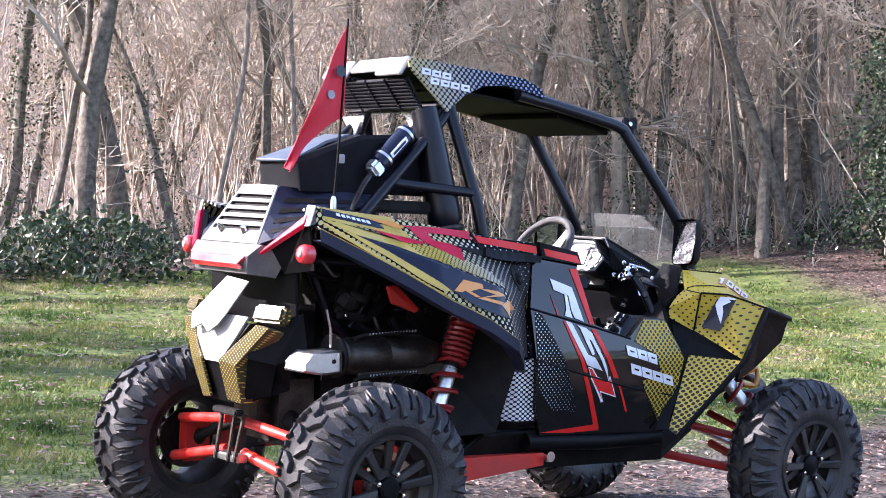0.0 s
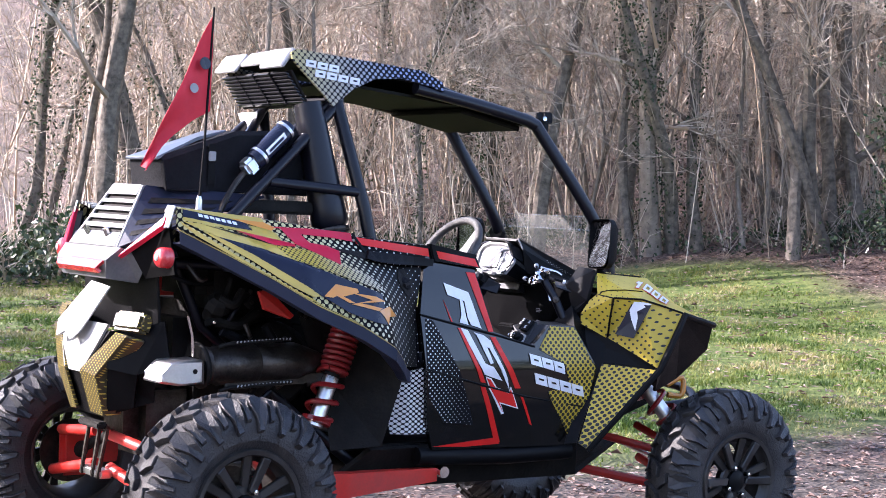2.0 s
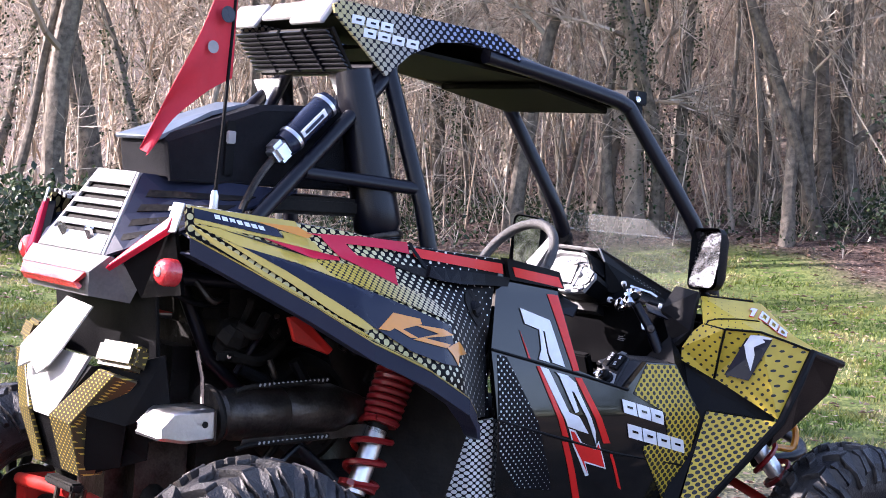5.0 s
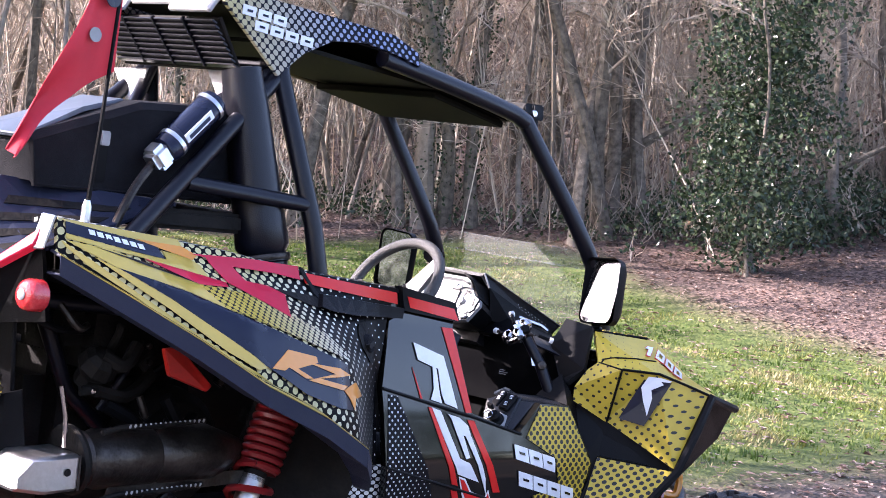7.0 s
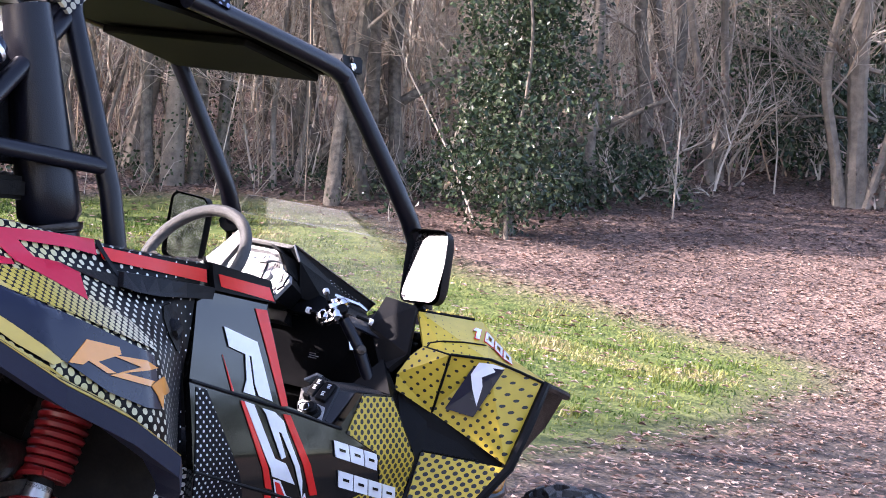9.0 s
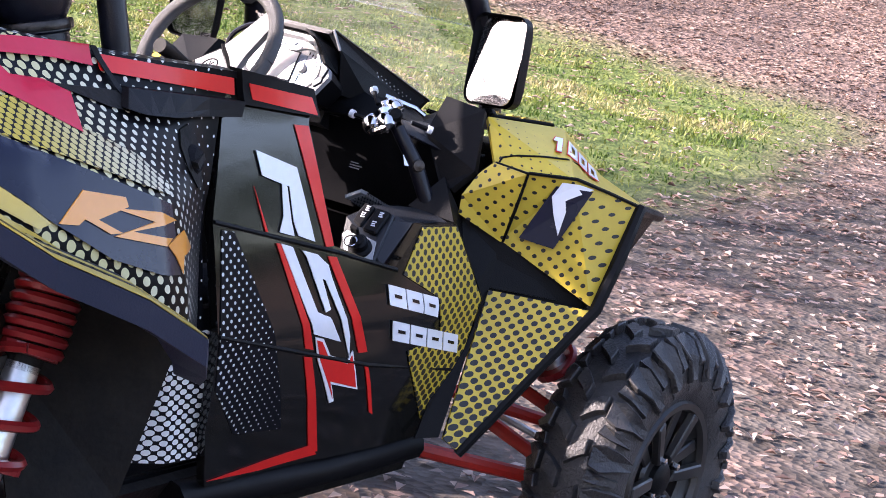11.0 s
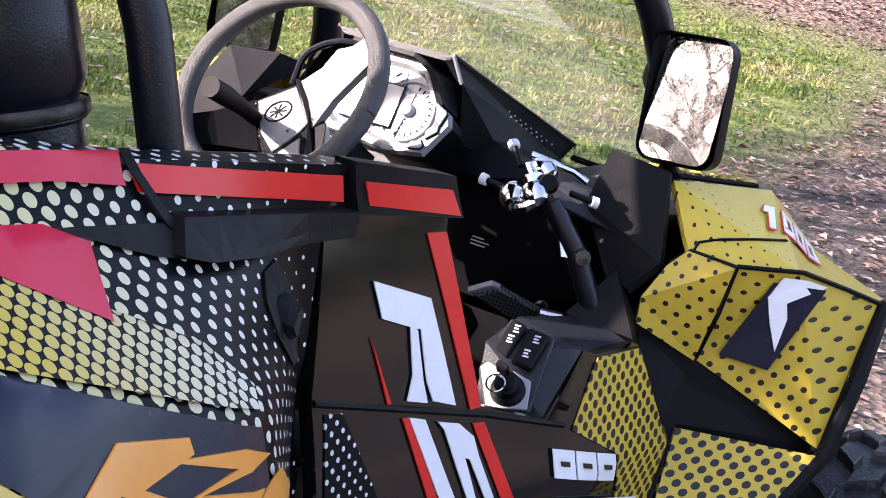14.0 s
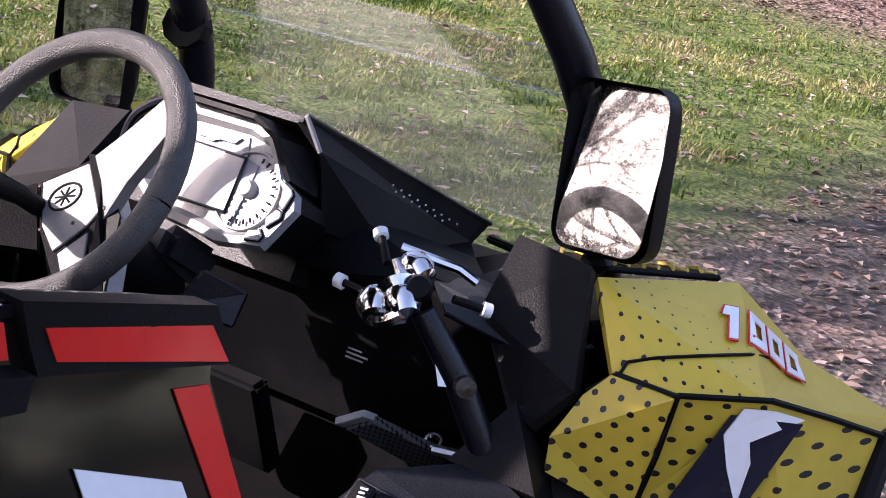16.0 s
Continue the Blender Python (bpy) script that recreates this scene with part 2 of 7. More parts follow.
def loft(rows, thick=0.0, close=False, bm=None):
    """A sheet through rows of points, with a thickness."""
    own = bmesh.new()
    g = [[own.verts.new(q) for q in row] for row in rows]
    for a, b in zip(g, g[1:]):
        n = len(a)
        for k in range(n if close else n - 1):
            own.faces.new((a[k], a[(k + 1) % n], b[(k + 1) % n], b[k]))
    bmesh.ops.recalc_face_normals(own, faces=own.faces)
    if thick:
        bmesh.ops.solidify(own, geom=own.faces[:], thickness=thick)
    return merge(own, bm)


def skin(poly, depth, off=0.0, thick=0.004, step=0.05):
    """A thin sheet with the side-view outline poly (x, z), laid on the surface y = -depth(x, z), off metres proud of it."""
    bm = bmesh.new()
    bm.faces.new([bm.verts.new((x, 0, z)) for x, z in poly])
    xs, zs = [q[0] for q in poly], [q[1] for q in poly]
    for ax, lo, hi in ((0, min(xs), max(xs)), (2, min(zs), max(zs))):
        k = math.floor(lo / step) + 1
        while k * step < hi - 1e-4:
            co, no = [0, 0, 0], [0, 0, 0]
            co[ax], no[ax] = k * step, 1
            bmesh.ops.bisect_plane(bm, geom=bm.verts[:] + bm.edges[:] + bm.faces[:], plane_co=co, plane_no=no)
            k += 1
    bmesh.ops.triangulate(bm, faces=[f for f in bm.faces if len(f.verts) > 4])
    outer = bm.faces[:]
    for v in bm.verts:
        v.co.y = -depth(v.co.x, v.co.z) - off
    bm.normal_update()
    r = bmesh.ops.extrude_face_region(bm, geom=outer)
    for v in [e for e in r["geom"] if isinstance(e, bmesh.types.BMVert)]:
        v.co.y += thick
    return bm


def lerp(x, *knots):
    """Piecewise linear through (x, value) knots."""
    for (a, va), (b, vb) in zip(knots, knots[1:]):
        if x <= b:
            return va + (vb - va) * max(0, (x - a)) / (b - a)
    return knots[-1][1]


def ease(t):
    t = min(1, max(0, t))
    return t * t * (3 - 2 * t)


# ---- ground ----
def rise(x, y):
    """Height of the ground."""
    s = 0.8 * x + 0.6 * y
    z = 0.050 * max(0, s - 8.0) + 0.42 * max(0, s - 27) * ease((s - 25) / 6)
    z = min(z, 16 + 0.01 * s) + 0.13 * min(12, max(0, x - 11.5)) * ease((x - 10.5) / 3)
    near = ease(1 - (abs(x - 1.1) - 1.5) / 4) * ease(1 - (abs(y) - 1.0) / 3)
    z += near * (0.015 - 0.021 * x)
    return z + 0.03 * noise.noise((x * 0.35, y * 0.35, 0)) * ease((abs(x - 1) + abs(y) - 2) / 3) + 0.012 * noise.noise((x * 1.7, y * 1.7, 3)) * ease((abs(x - 1) + abs(y) - 3) / 2)


def lawn(x, y):
    """Signed distance into the grass: the meadow behind the car and its tongue along the track."""
    edge = lerp(x, (-8, 1.2), (0, 1.75), (4, 1.9), (7, 1.95), (10, 2.35), (12.5, 2.9), (15, 4.6)) + 0.25 * noise.noise((x * 0.9, y * 0.9, 5)) + 0.15 * noise.noise((x * 3, y * 3, 9))
    far = lerp(y, (2, 11.8), (3, 12.2), (5, 12.4), (7, 12.8), (8.2, 13.2), (9.5, 14.0), (10.5, 14.2), (12, 13.0), (14.3, 9.0), (15, 4.0), (16, -4)) + 0.35 * noise.noise((x * 0.6, y * 0.6, 7))
    return min(y - edge, far - x)


def ground_mesh():
    xs = np.concatenate([np.linspace(-400, -14, 14), np.linspace(-12, 34, 150), np.linspace(37, 500, 24)])
    ys = np.concatenate([np.linspace(-400, -10, 14), np.linspace(-8, 34, 140), np.linspace(37, 500, 24)])
    verts = [(x, y, rise(x, y)) for y in ys for x in xs]
    n = len(xs)
    faces = [(j * n + i, j * n + i + 1, (j + 1) * n + i + 1, (j + 1) * n + i) for j in range(len(ys) - 1) for i in range(n - 1)]
    me = bpy.data.meshes.new("ground")
    me.from_pydata(verts, [], faces)
    me.shade_smooth()
    at = me.attributes.new("turf", "FLOAT", "POINT")
    at.data.foreach_set("value", [min(1, max(0, 0.5 + lawn(x, y) * 1.2)) for x, y, _ in verts])
    at = me.attributes.new("mud", "FLOAT", "POINT")
    at.data.foreach_set("value", [max(ease((14.0 - x - 0.35 * y + 1.5 * noise.noise((x * 0.5, y * 0.5, 4))) / 5), 0.85 * ease((0.8 * x + 0.6 * y - 22) / 5)) for x, y, _ in verts])
    return me


def ground_material():
    m = bpy.data.materials.new("soil_leaves_turf")
    m.use_nodes = True
    n, l = m.node_tree.nodes, m.node_tree.links
    b = n["Principled BSDF"]
    b.inputs["Roughness"].default_value = 0.85
    b.inputs["Specular IOR Level"].default_value = 0.25
    co = n.new("ShaderNodeTexCoord")

    def tex(kind, scale, detail=4):
        t = n.new("ShaderNodeTex" + kind)
        t.inputs["Scale"].default_value = scale
        if kind == "Noise":
            t.inputs["Detail"].default_value = detail
        l.new(co.outputs["Object"], t.inputs["Vector"])
        return t

    def mix(fac, a, c):
        k = n.new("ShaderNodeMix")
        k.data_type = "RGBA"
        l.new(fac, k.inputs["Factor"])
        for s, v in (("A", a), ("B", c)):
            if isinstance(v, tuple):
                k.inputs[s].default_value = (*v, 1)
            else:
                l.new(v, k.inputs[s])
        return k.outputs["Result"]

    def fit(sock, a, c):
        k = n.new("ShaderNodeMapRange")
        k.inputs[1].default_value, k.inputs[2].default_value = a, c
        l.new(sock, k.inputs[0])
        return k.outputs[0]

    cells = tex("Voronoi", 31)
    drift = mix(fit(tex("Noise", 0.9, 6).outputs[0], 0.38, 0.62), (0.14, 0.10, 0.089), (0.27, 0.185, 0.153))
    leafy = mix(fit(cells.outputs["Color"], 0.25, 0.9), (0.05, 0.034, 0.029), drift)
    mud = mix(fit(tex("Noise", 6).outputs[0], 0.35, 0.7), (0.034, 0.028, 0.024), (0.10, 0.084, 0.074))
    near = n.new("ShaderNodeAttribute")
    near.attribute_name = "mud"
    patchy = n.new("ShaderNodeMath")
    patchy.operation = "MULTIPLY"
    l.new(near.outputs["Fac"], patchy.inputs[0])
    l.new(fit(tex("Noise", 1.3).outputs[0], 0.3, 0.52), patchy.inputs[1])
    soil = mix(patchy.outputs[0], leafy, mud)
    turf = mix(fit(tex("Noise", 9).outputs[0], 0.35, 0.65), (0.045, 0.075, 0.016), (0.115, 0.14, 0.04))
    at = n.new("ShaderNodeAttribute")
    at.attribute_name = "turf"
    l.new(mix(at.outputs["Fac"], soil, turf), b.inputs["Base Color"])
    bp = n.new("ShaderNodeBump")
    bp.inputs["Strength"].default_value, bp.inputs["Distance"].default_value = 0.9, 0.016
    l.new(cells.outputs["Distance"], bp.inputs["Height"])
    l.new(bp.outputs[0], b.inputs["Normal"])
    return m


ground = tagged(new("ground", ground_mesh()), "brown leaf-strewn soil and short winter turf", "ground", kind="structure")
ground.data.materials.append(ground_material())


def varied(name, colours, rough=0.6, translucent=0.0, drift=0.0):
    """A colour for each loose piece, picked at random from a ramp."""
    m = bpy.data.materials.new(name)
    m.use_nodes = True
    n, l = m.node_tree.nodes, m.node_tree.links
    b = n["Principled BSDF"]
    b.inputs["Roughness"].default_value = rough
    b.inputs["Specular IOR Level"].default_value = 0.3
    geo, ramp = n.new("ShaderNodeNewGeometry"), n.new("ShaderNodeValToRGB")
    e = ramp.color_ramp.elements
    while len(e) < len(colours):
        e.new(0.5)
    for i, c in enumerate(colours):
        e[i].position, e[i].color = i / (len(colours) - 1), (*c, 1)
    pick = geo.outputs["Random Per Island"]
    if drift:
        co, tex, add = n.new("ShaderNodeTexCoord"), n.new("ShaderNodeTexNoise"), n.new("ShaderNodeMath")
        span = n.new("ShaderNodeMapRange")
        tex.inputs["Scale"].default_value, tex.inputs["Detail"].default_value = drift, 5
        span.inputs[1].default_value, span.inputs[2].default_value, span.inputs[4].default_value = 0.38, 0.62, 0.75
        add.operation, add.inputs[1].default_value = "MULTIPLY_ADD", 0.30
        l.new(co.outputs["Object"], tex.inputs["Vector"])
        l.new(tex.outputs[0], span.inputs[0])
        l.new(pick, add.inputs[0])
        l.new(span.outputs[0], add.inputs[2])
        pick = add.outputs[0]
    l.new(pick, ramp.inputs[0])
    l.new(ramp.outputs[0], b.inputs["Base Color"])
    if translucent:
        t, mx = n.new("ShaderNodeBsdfTranslucent"), n.new("ShaderNodeMixShader")
        l.new(ramp.outputs[0], t.inputs[0])
        mx.inputs[0].default_value = translucent
        l.new(b.outputs[0], mx.inputs[1])
        l.new(t.outputs[0], mx.inputs[2])
        l.new(mx.outputs[0], n["Material Output"].inputs[0])
    return m


M_BLADE = varied("grass_blades", [(0.028, 0.060, 0.012), (0.066, 0.115, 0.021), (0.125, 0.168, 0.036), (0.22, 0.225, 0.068), (0.36, 0.31, 0.175)], 0.5, 0.35, 1.1)
M_LEAF = varied("dead_leaves", [(0.06, 0.036, 0.030), (0.18, 0.112, 0.092), (0.26, 0.176, 0.146), (0.36, 0.285, 0.25), (0.12, 0.078, 0.064)], 0.6, 0.15)
M_IVY = varied("ivy_leaves", [(0.011, 0.022, 0.012), (0.022, 0.040, 0.019), (0.040, 0.062, 0.030), (0.075, 0.095, 0.055)], 0.25, 0.15)
M_BARK = material("grey_brown_bark", (0.20, 0.170, 0.138), 0.9, second=(0.045, 0.040, 0.033), scale=13, bump=1.0, bump_scale=30)
M_BARK_PALE = material("pale_bark", (0.25, 0.212, 0.172), 0.8, second=(0.11, 0.092, 0.076), scale=9, bump=0.9, bump_scale=26)
M_TWIG = varied("bare_twigs", [(0.12, 0.098, 0.080), (0.36, 0.315, 0.258), (0.52, 0.46, 0.385), (0.22, 0.182, 0.148), (0.42, 0.31, 0.22)], 0.75)


def stuff(name, verts, faces, mat, label, category, parent=None):
    me = bpy.data.meshes.new(name)
    me.from_pydata(verts, [], faces)
    me.materials.append(mat)
    ob = new(name, me)
    ob.parent = parent
    return tagged(ob, label, "" if parent else category, kind="stuff") if not parent else tagged(ob, label)


rng = np.random.default_rng(4)


def grass():
    verts, faces = [], []
    made = 0
    while made < 215000:
        x, y = rng.uniform(-4, 17), rng.uniform(0.8, 20)
        d = lawn(x, y)
        patch_d = noise.noise((x * 1.1, y * 1.1, 12)) + 0.6 * noise.noise((x * 4.5, y * 4.5, 8))
        if d < -0.2 or rng.random() > min(1, 0.12 + d * 0.8) * min(1, 0.55 + 1.1 * patch_d):
            continue
        dist = math.hypot(x + 2, y + 4)
        if rng.random() > min(1, (9 / dist) ** 1.4):
            continue
        made += 1
        z = rise(x, y) - 0.004
        tall = 0.5 + 0.5 * noise.noise((x * 2.3, y * 2.3, 2))
        h = rng.uniform(0.018, 0.055) * (0.35 + 1.9 * tall ** 2) * (1 if d > 0.3 else 0.7)
        a, lean, w = rng.uniform(0, 6.283), rng.uniform(0.2, 1.3), rng.uniform(0.0022, 0.0045) * (1 + dist / 14)
        ux, uy = math.cos(a), math.sin(a)
        lx, ly = -uy * lean * h, ux * lean * h
        i = len(verts)
        verts += [(x - ux * w, y - uy * w, z), (x + ux * w, y + uy * w, z), (x + lx * 0.4 + ux * w * 0.7, y + ly * 0.4 + uy * w * 0.7, z + h * 0.6), (x + lx * 0.4 - ux * w * 0.7, y + ly * 0.4 - uy * w * 0.7, z + h * 0.6), (x + lx, y + ly, z + h)]
        faces += [(i, i + 1, i + 2, i + 3), (i + 3, i + 2, i + 4)]
    stuff("grass", verts, faces, M_BLADE, "short sunlit green winter grass with yellowed blades", "grass")


def litter():
    verts, faces = [], []
    made = 0
    while made < 88000:
        x, y = rng.uniform(-3, 32), rng.uniform(-1.5, 22)
        d = lawn(x, y)
        s = 0.8 * x + 0.6 * y
        if d > 0 and rng.random() > 0.26:
            continue
        if s < 10 and rng.random() > 0.75:
            continue
        dist = math.hypot(x + 2, y + 4)
        if rng.random() > min(1, (13 / dist) ** 1.2):
            continue
        made += 1
        r = rng.uniform(0.010, 0.032) * (1 + dist / 45)
        a = rng.uniform(0, 6.283)
        t1, t2, curl = rng.uniform(-0.5, 0.5), rng.uniform(-0.5, 0.5), rng.uniform(0.1, 0.5)
        z = rise(x, y) + 0.008 + (0.035 if d > 0 else 0)
        i = len(verts)
        for u, v, k in ((-1, 0, 0), (-0.2, -0.55, curl), (1, 0, 0), (-0.2, 0.55, curl)):
            px, py = u * math.cos(a) - v * math.sin(a), u * math.sin(a) + v * math.cos(a)
            verts.append((x + r * px, y + r * py, z + r * (abs(px * t1 + py * t2) + k)))
        faces += [(i, i + 1, i + 2), (i, i + 2, i + 3)]
    stuff("leaf_litter", verts, faces, M_LEAF, "curled brown dead leaves scattered over the track", "leaves")


grass()
litter()


# ---- woods ----
def prism(verts, faces, p, q, r0, r1, n=3):
    """A thin tapered stick from p to q, added to the lists."""
    d = (q - p).normalized()
    s = d.orthogonal().normalized()
    u = d.cross(s)
    i = len(verts)
    for c, r in ((p, r0), (q, r1)):
        for k in range(n):
            a = 6.2832 * k / n
            verts.append(tuple(c + r * (math.cos(a) * s + math.sin(a) * u)))
    faces += [(i + k, i + (k + 1) % n, i + n + (k + 1) % n, i + n + k) for k in range(n)]


def branch(verts, faces, p, d, length, r, depth, rnd):
    """A crooked limb that forks into thinner ones."""
    steps = 5 if depth else 3
    for k in range(steps):
        d = (d + Vector((rnd.gauss(0, 0.27), rnd.gauss(0, 0.27), rnd.gauss(0.05, 0.2)))).normalized()
        q = p + d * length / steps
        r1 = r * (1 - 0.75 * (k + 1) / steps) + 0.0013
        r0 = r * (1 - 0.75 * k / steps) + 0.0013
        prism(verts, faces, p, q, r0, r1, 5 if r > 0.02 else 3)
        if depth and (k or rnd.random() < 0.6):
            for _ in range(2 if depth > 1 else 3):
                e = (d + Vector((rnd.gauss(0, 0.6), rnd.gauss(0, 0.6), rnd.gauss(0.1, 0.4)))).normalized()
                branch(verts, faces, q, e, length * rnd.uniform(0.35, 0.65), r1 * 0.6, depth - 1, rnd)
        p = q


def leaves(verts, faces, centre, spread, count, size, rnd):
    for _ in range(count):
        c = centre + Vector((rnd.gauss(0, spread[0]), rnd.gauss(0, spread[1]), rnd.gauss(0, spread[2])))
        n = Vector((rnd.gauss(-0.4, 0.7), rnd.gauss(-0.4, 0.7), rnd.gauss(0.4, 0.6))).normalized()
        s = n.orthogonal().normalized()
        s = (Matrix.Rotation(rnd.uniform(0, 6.28), 3, n) @ s) * size * rnd.uniform(0.6, 1.3)
        u = n.cross(s)
        i = len(verts)
        verts += [tuple(c - s), tuple(c - 0.65 * u + n * size * 0.2), tuple(c + s), tuple(c + 0.65 * u + n * size * 0.2)]
        faces += [(i, i + 1, i + 2), (i, i + 2, i + 3)]


def mesh_part(name, verts, faces, mat, parent, label=""):
    me = bpy.data.meshes.new(name)
    me.from_pydata(verts, [], faces)
    me.materials.append(mat)
    ob = new(name, me)
    ob.parent = parent
    if label:
        ob["label"] = label
    return ob


def tree(x, y, r, height=9.0, lean=(0, 0), ivy=0, seed=0, pale=False, low=1.6, limbs=9, label=""):
    rnd = random.Random(seed)
    z = rise(x, y) - 0.05
    t = thing("tree", label or ("pale-barked bare winter tree at the edge of the wood" if pale else "bare winter tree with ivy climbing its trunk" if ivy > 11 else "bare grey-brown winter tree at the edge of the wood"), "tree", "trees at the wood's edge", at=(x, y, z))
    verts, faces = [], []
    p, d, pts = Vector((0, 0, 0)), Vector((lean[0], lean[1], 1)).normalized(), []
    steps = 9
    for k in range(steps + 1):
        pts.append((p.copy(), r * (1 - 0.78 * k / steps) * (1.35 if k == 0 else 1)))
        d = (d + Vector((rnd.gauss(0, 0.12), rnd.gauss(0, 0.12), 0))).normalized()
        p = p + d * height / steps
    bm = tube(spline([a for a, _ in pts], 3), [pts[0][1] + (pts[-1][1] - pts[0][1]) * (i / (3 * steps)) * 1.0 + (0.3 * r * max(0, 1 - i / 2)) for i in range(3 * steps + 1)], 9)
    for v in bm.verts:
        v.co += 0.22 * r * noise.noise_vector(v.co * 2.6 + Vector((seed, 0, 0))) + 0.10 * r * noise.noise_vector(v.co * 9)
    part("trunk", bm, M_BARK_PALE if pale else M_BARK, t, smooth=True)
    for _ in range(limbs):
        k = rnd.randint(1, steps - 1)
        c, rr = pts[k]
        c = c.lerp(pts[k + 1][0], rnd.random())
        if c.z < low:
            continue
        a = rnd.uniform(0, 6.283)
        branch(verts, faces, c, Vector((math.cos(a), math.sin(a), rnd.uniform(0.3, 1.3))).normalized(), rnd.uniform(1.2, 2.8), rr * rnd.uniform(0.25, 0.5), 2, rnd)
    if verts:
        mesh_part("crown", verts, faces, M_TWIG, t)
    if ivy > 11:
        lv, lf = [], []
        for k in range(4 * ivy):
            f = rnd.random() ** 0.8 * 0.62
            j = min(int(f * steps), steps - 1)
            c = pts[j][0].lerp(pts[j + 1][0], f * steps - j)
            leaves(lv, lf, c + Vector((rnd.gauss(0, 0.05), rnd.gauss(0, 0.05), 0)), (r * 0.8 + 0.03, r * 0.8 + 0.03, 0.14), 16, 0.026, rnd)
        mesh_part("ivy", lv, lf, M_IVY, t, "dark glossy ivy")
    return t


def wood_edge(u):
    """A point along the edge of the wood, u metres from its western end."""
    knots = ((13, 5.4, 18.2), (16, 8, 17.2), (22, 12.8, 14.2), (26, 15.2, 11.4), (29, 16.0, 9.6), (33, 18.8, 9.2), (38, 23.5, 10.4), (44, 31.5, 10), (52, 37, 5), (60, 42, -1))
    return lerp(u, *[(k[0], k[1]) for k in knots]), lerp(u, *[(k[0], k[2]) for k in knots])


# x, y, radius, height, lean in x and y, clumps of ivy, pale bark
TREES = [
    (7.2, 15.7, 0.122, 11, 0.00, -0.00, 10, 0),
    (8.1, 16.4, 0.122, 11, 0.08, -0.04, 12, 0),
    (6.6, 16.0, 0.05, 10, 0.09, -0.04, 8, 0),
    (7.2, 17.9, 0.058, 10, -0.07, 0.03, 20, 0),
    (8.7, 14.9, 0.036, 10, 0.02, -0.01, 0, 1),
    (9.6, 14.3, 0.03, 9, 0.00, 0.00, 0, 1),
    (8.8, 16.0, 0.058, 9, -0.10, 0.06, 14, 0),
    (10.4, 16.2, 0.065, 10, -0.04, 0.03, 6, 0),
    (11.8, 16.4, 0.072, 11, -0.08, 0.06, 8, 0),
    (13.7, 16.3, 0.086, 11, 0.00, -0.00, 60, 0),
    (13.7, 15.6, 0.101, 11, 0.02, -0.01, 80, 0),
    (12.6, 13.3, 0.086, 11, 0.03, -0.03, 10, 0),
    (13.8, 12.2, 0.101, 11, -0.01, 0.01, 40, 1),
    (14.1, 12.1, 0.072, 11, 0.10, -0.10, 24, 0),
    (13.6, 12.4, 0.058, 10, -0.03, 0.03, 8, 0),
    (14.3, 11.8, 0.065, 10, 0.07, -0.07, 18, 0),
    (14.4, 10.1, 0.065, 10, -0.06, 0.07, 8, 0),
    (15.0, 10.1, 0.072, 11, -0.04, 0.05, 10, 0),
    (18.2, 12.4, 0.060, 11, 0.02, 0.03, 6, 0),
    (14.7, 11.3, 0.03, 9, 0.03, -0.04, 0, 1),
    (13.6, 13.7, 0.03, 9, -0.02, 0.02, 0, 1),
    (11.3, 14.3, 0.036, 10, 0.04, -0.03, 12, 0),
    (13.4, 13.2, 0.021, 8, 0.01, -0.01, 0, 1),
    (13.9, 12.6, 0.024, 8, 0.01, -0.01, 0, 1),
    (15.2, 10.4, 0.079, 11, -0.02, 0.02, 10, 0),
    (15.7, 10.6, 0.072, 11, 0.02, -0.02, 8, 0),
    (16.0, 10.3, 0.072, 11, -0.08, 0.09, 6, 0),
    (6.7, 17.6, 0.072, 10, 0.03, -0.01, 30, 0),
    (14.6, 14.5, 0.03, 9, 0.00, 0.00, 0, 1),
    (15.0, 11.2, 0.03, 9, 0.00, -0.00, 4, 1),
    (14.1, 13.2, 0.115, 11, -0.01, 0.01, 8, 1),
    (15.5, 11.8, 0.05, 10, 0.01, -0.02, 6, 0),
    (16.5, 12.1, 0.036, 10, -0.01, 0.02, 0, 0),
    (18.5, 12.8, 0.086, 11, 0.03, -0.04, 6, 0),
    (17.4, 8.3, 0.072, 10, -0.10, 0.17, 10, 0),
    (19.0, 8.4, 0.079, 11, 0.01, -0.02, 4, 0),
    (19.1, 8.2, 0.065, 11, -0.03, 0.05, 0, 0),
    (20.3, 8.1, 0.05, 10, 0.00, -0.00, 0, 1),
    (20.5, 8.1, 0.05, 10, 0.03, -0.05, 0, 1),
    (21.9, 9.4, 0.094, 11, -0.07, 0.13, 0, 0),
    (15.7, 8.4, 0.036, 9, -0.05, 0.08, 16, 0),
    (16.3, 8.5, 0.03, 9, -0.09, 0.15, 6, 0),
]


def woods():
    rnd = random.Random(21)
    for k, (x, y, r, h, lx, ly, ivy, pale) in enumerate(TREES):
        slope = ease((x - 11) / 3)
        tree(x, y, r, h, (lx - 0.05 * slope, ly + 0.07 * slope), ivy, 300 + k, bool(pale), low=1.8, limbs=8 if r < 0.1 else 11)
    for k in range(40):
        x, y = wood_edge(13 + 47 * (k + rnd.uniform(0.1, 0.9)) / 40)
        back = 1.5 + rnd.random() * 8
        tree(x + 0.8 * back, y + 0.6 * back, rnd.choice((0.03, 0.04, 0.05, 0.06, 0.07, 0.10)), rnd.uniform(8, 11), (rnd.gauss(0, 0.09), rnd.gauss(0, 0.09)), rnd.choice((0, 4, 8, 14, 30, 0)), 100 + k, rnd.random() < 0.15)


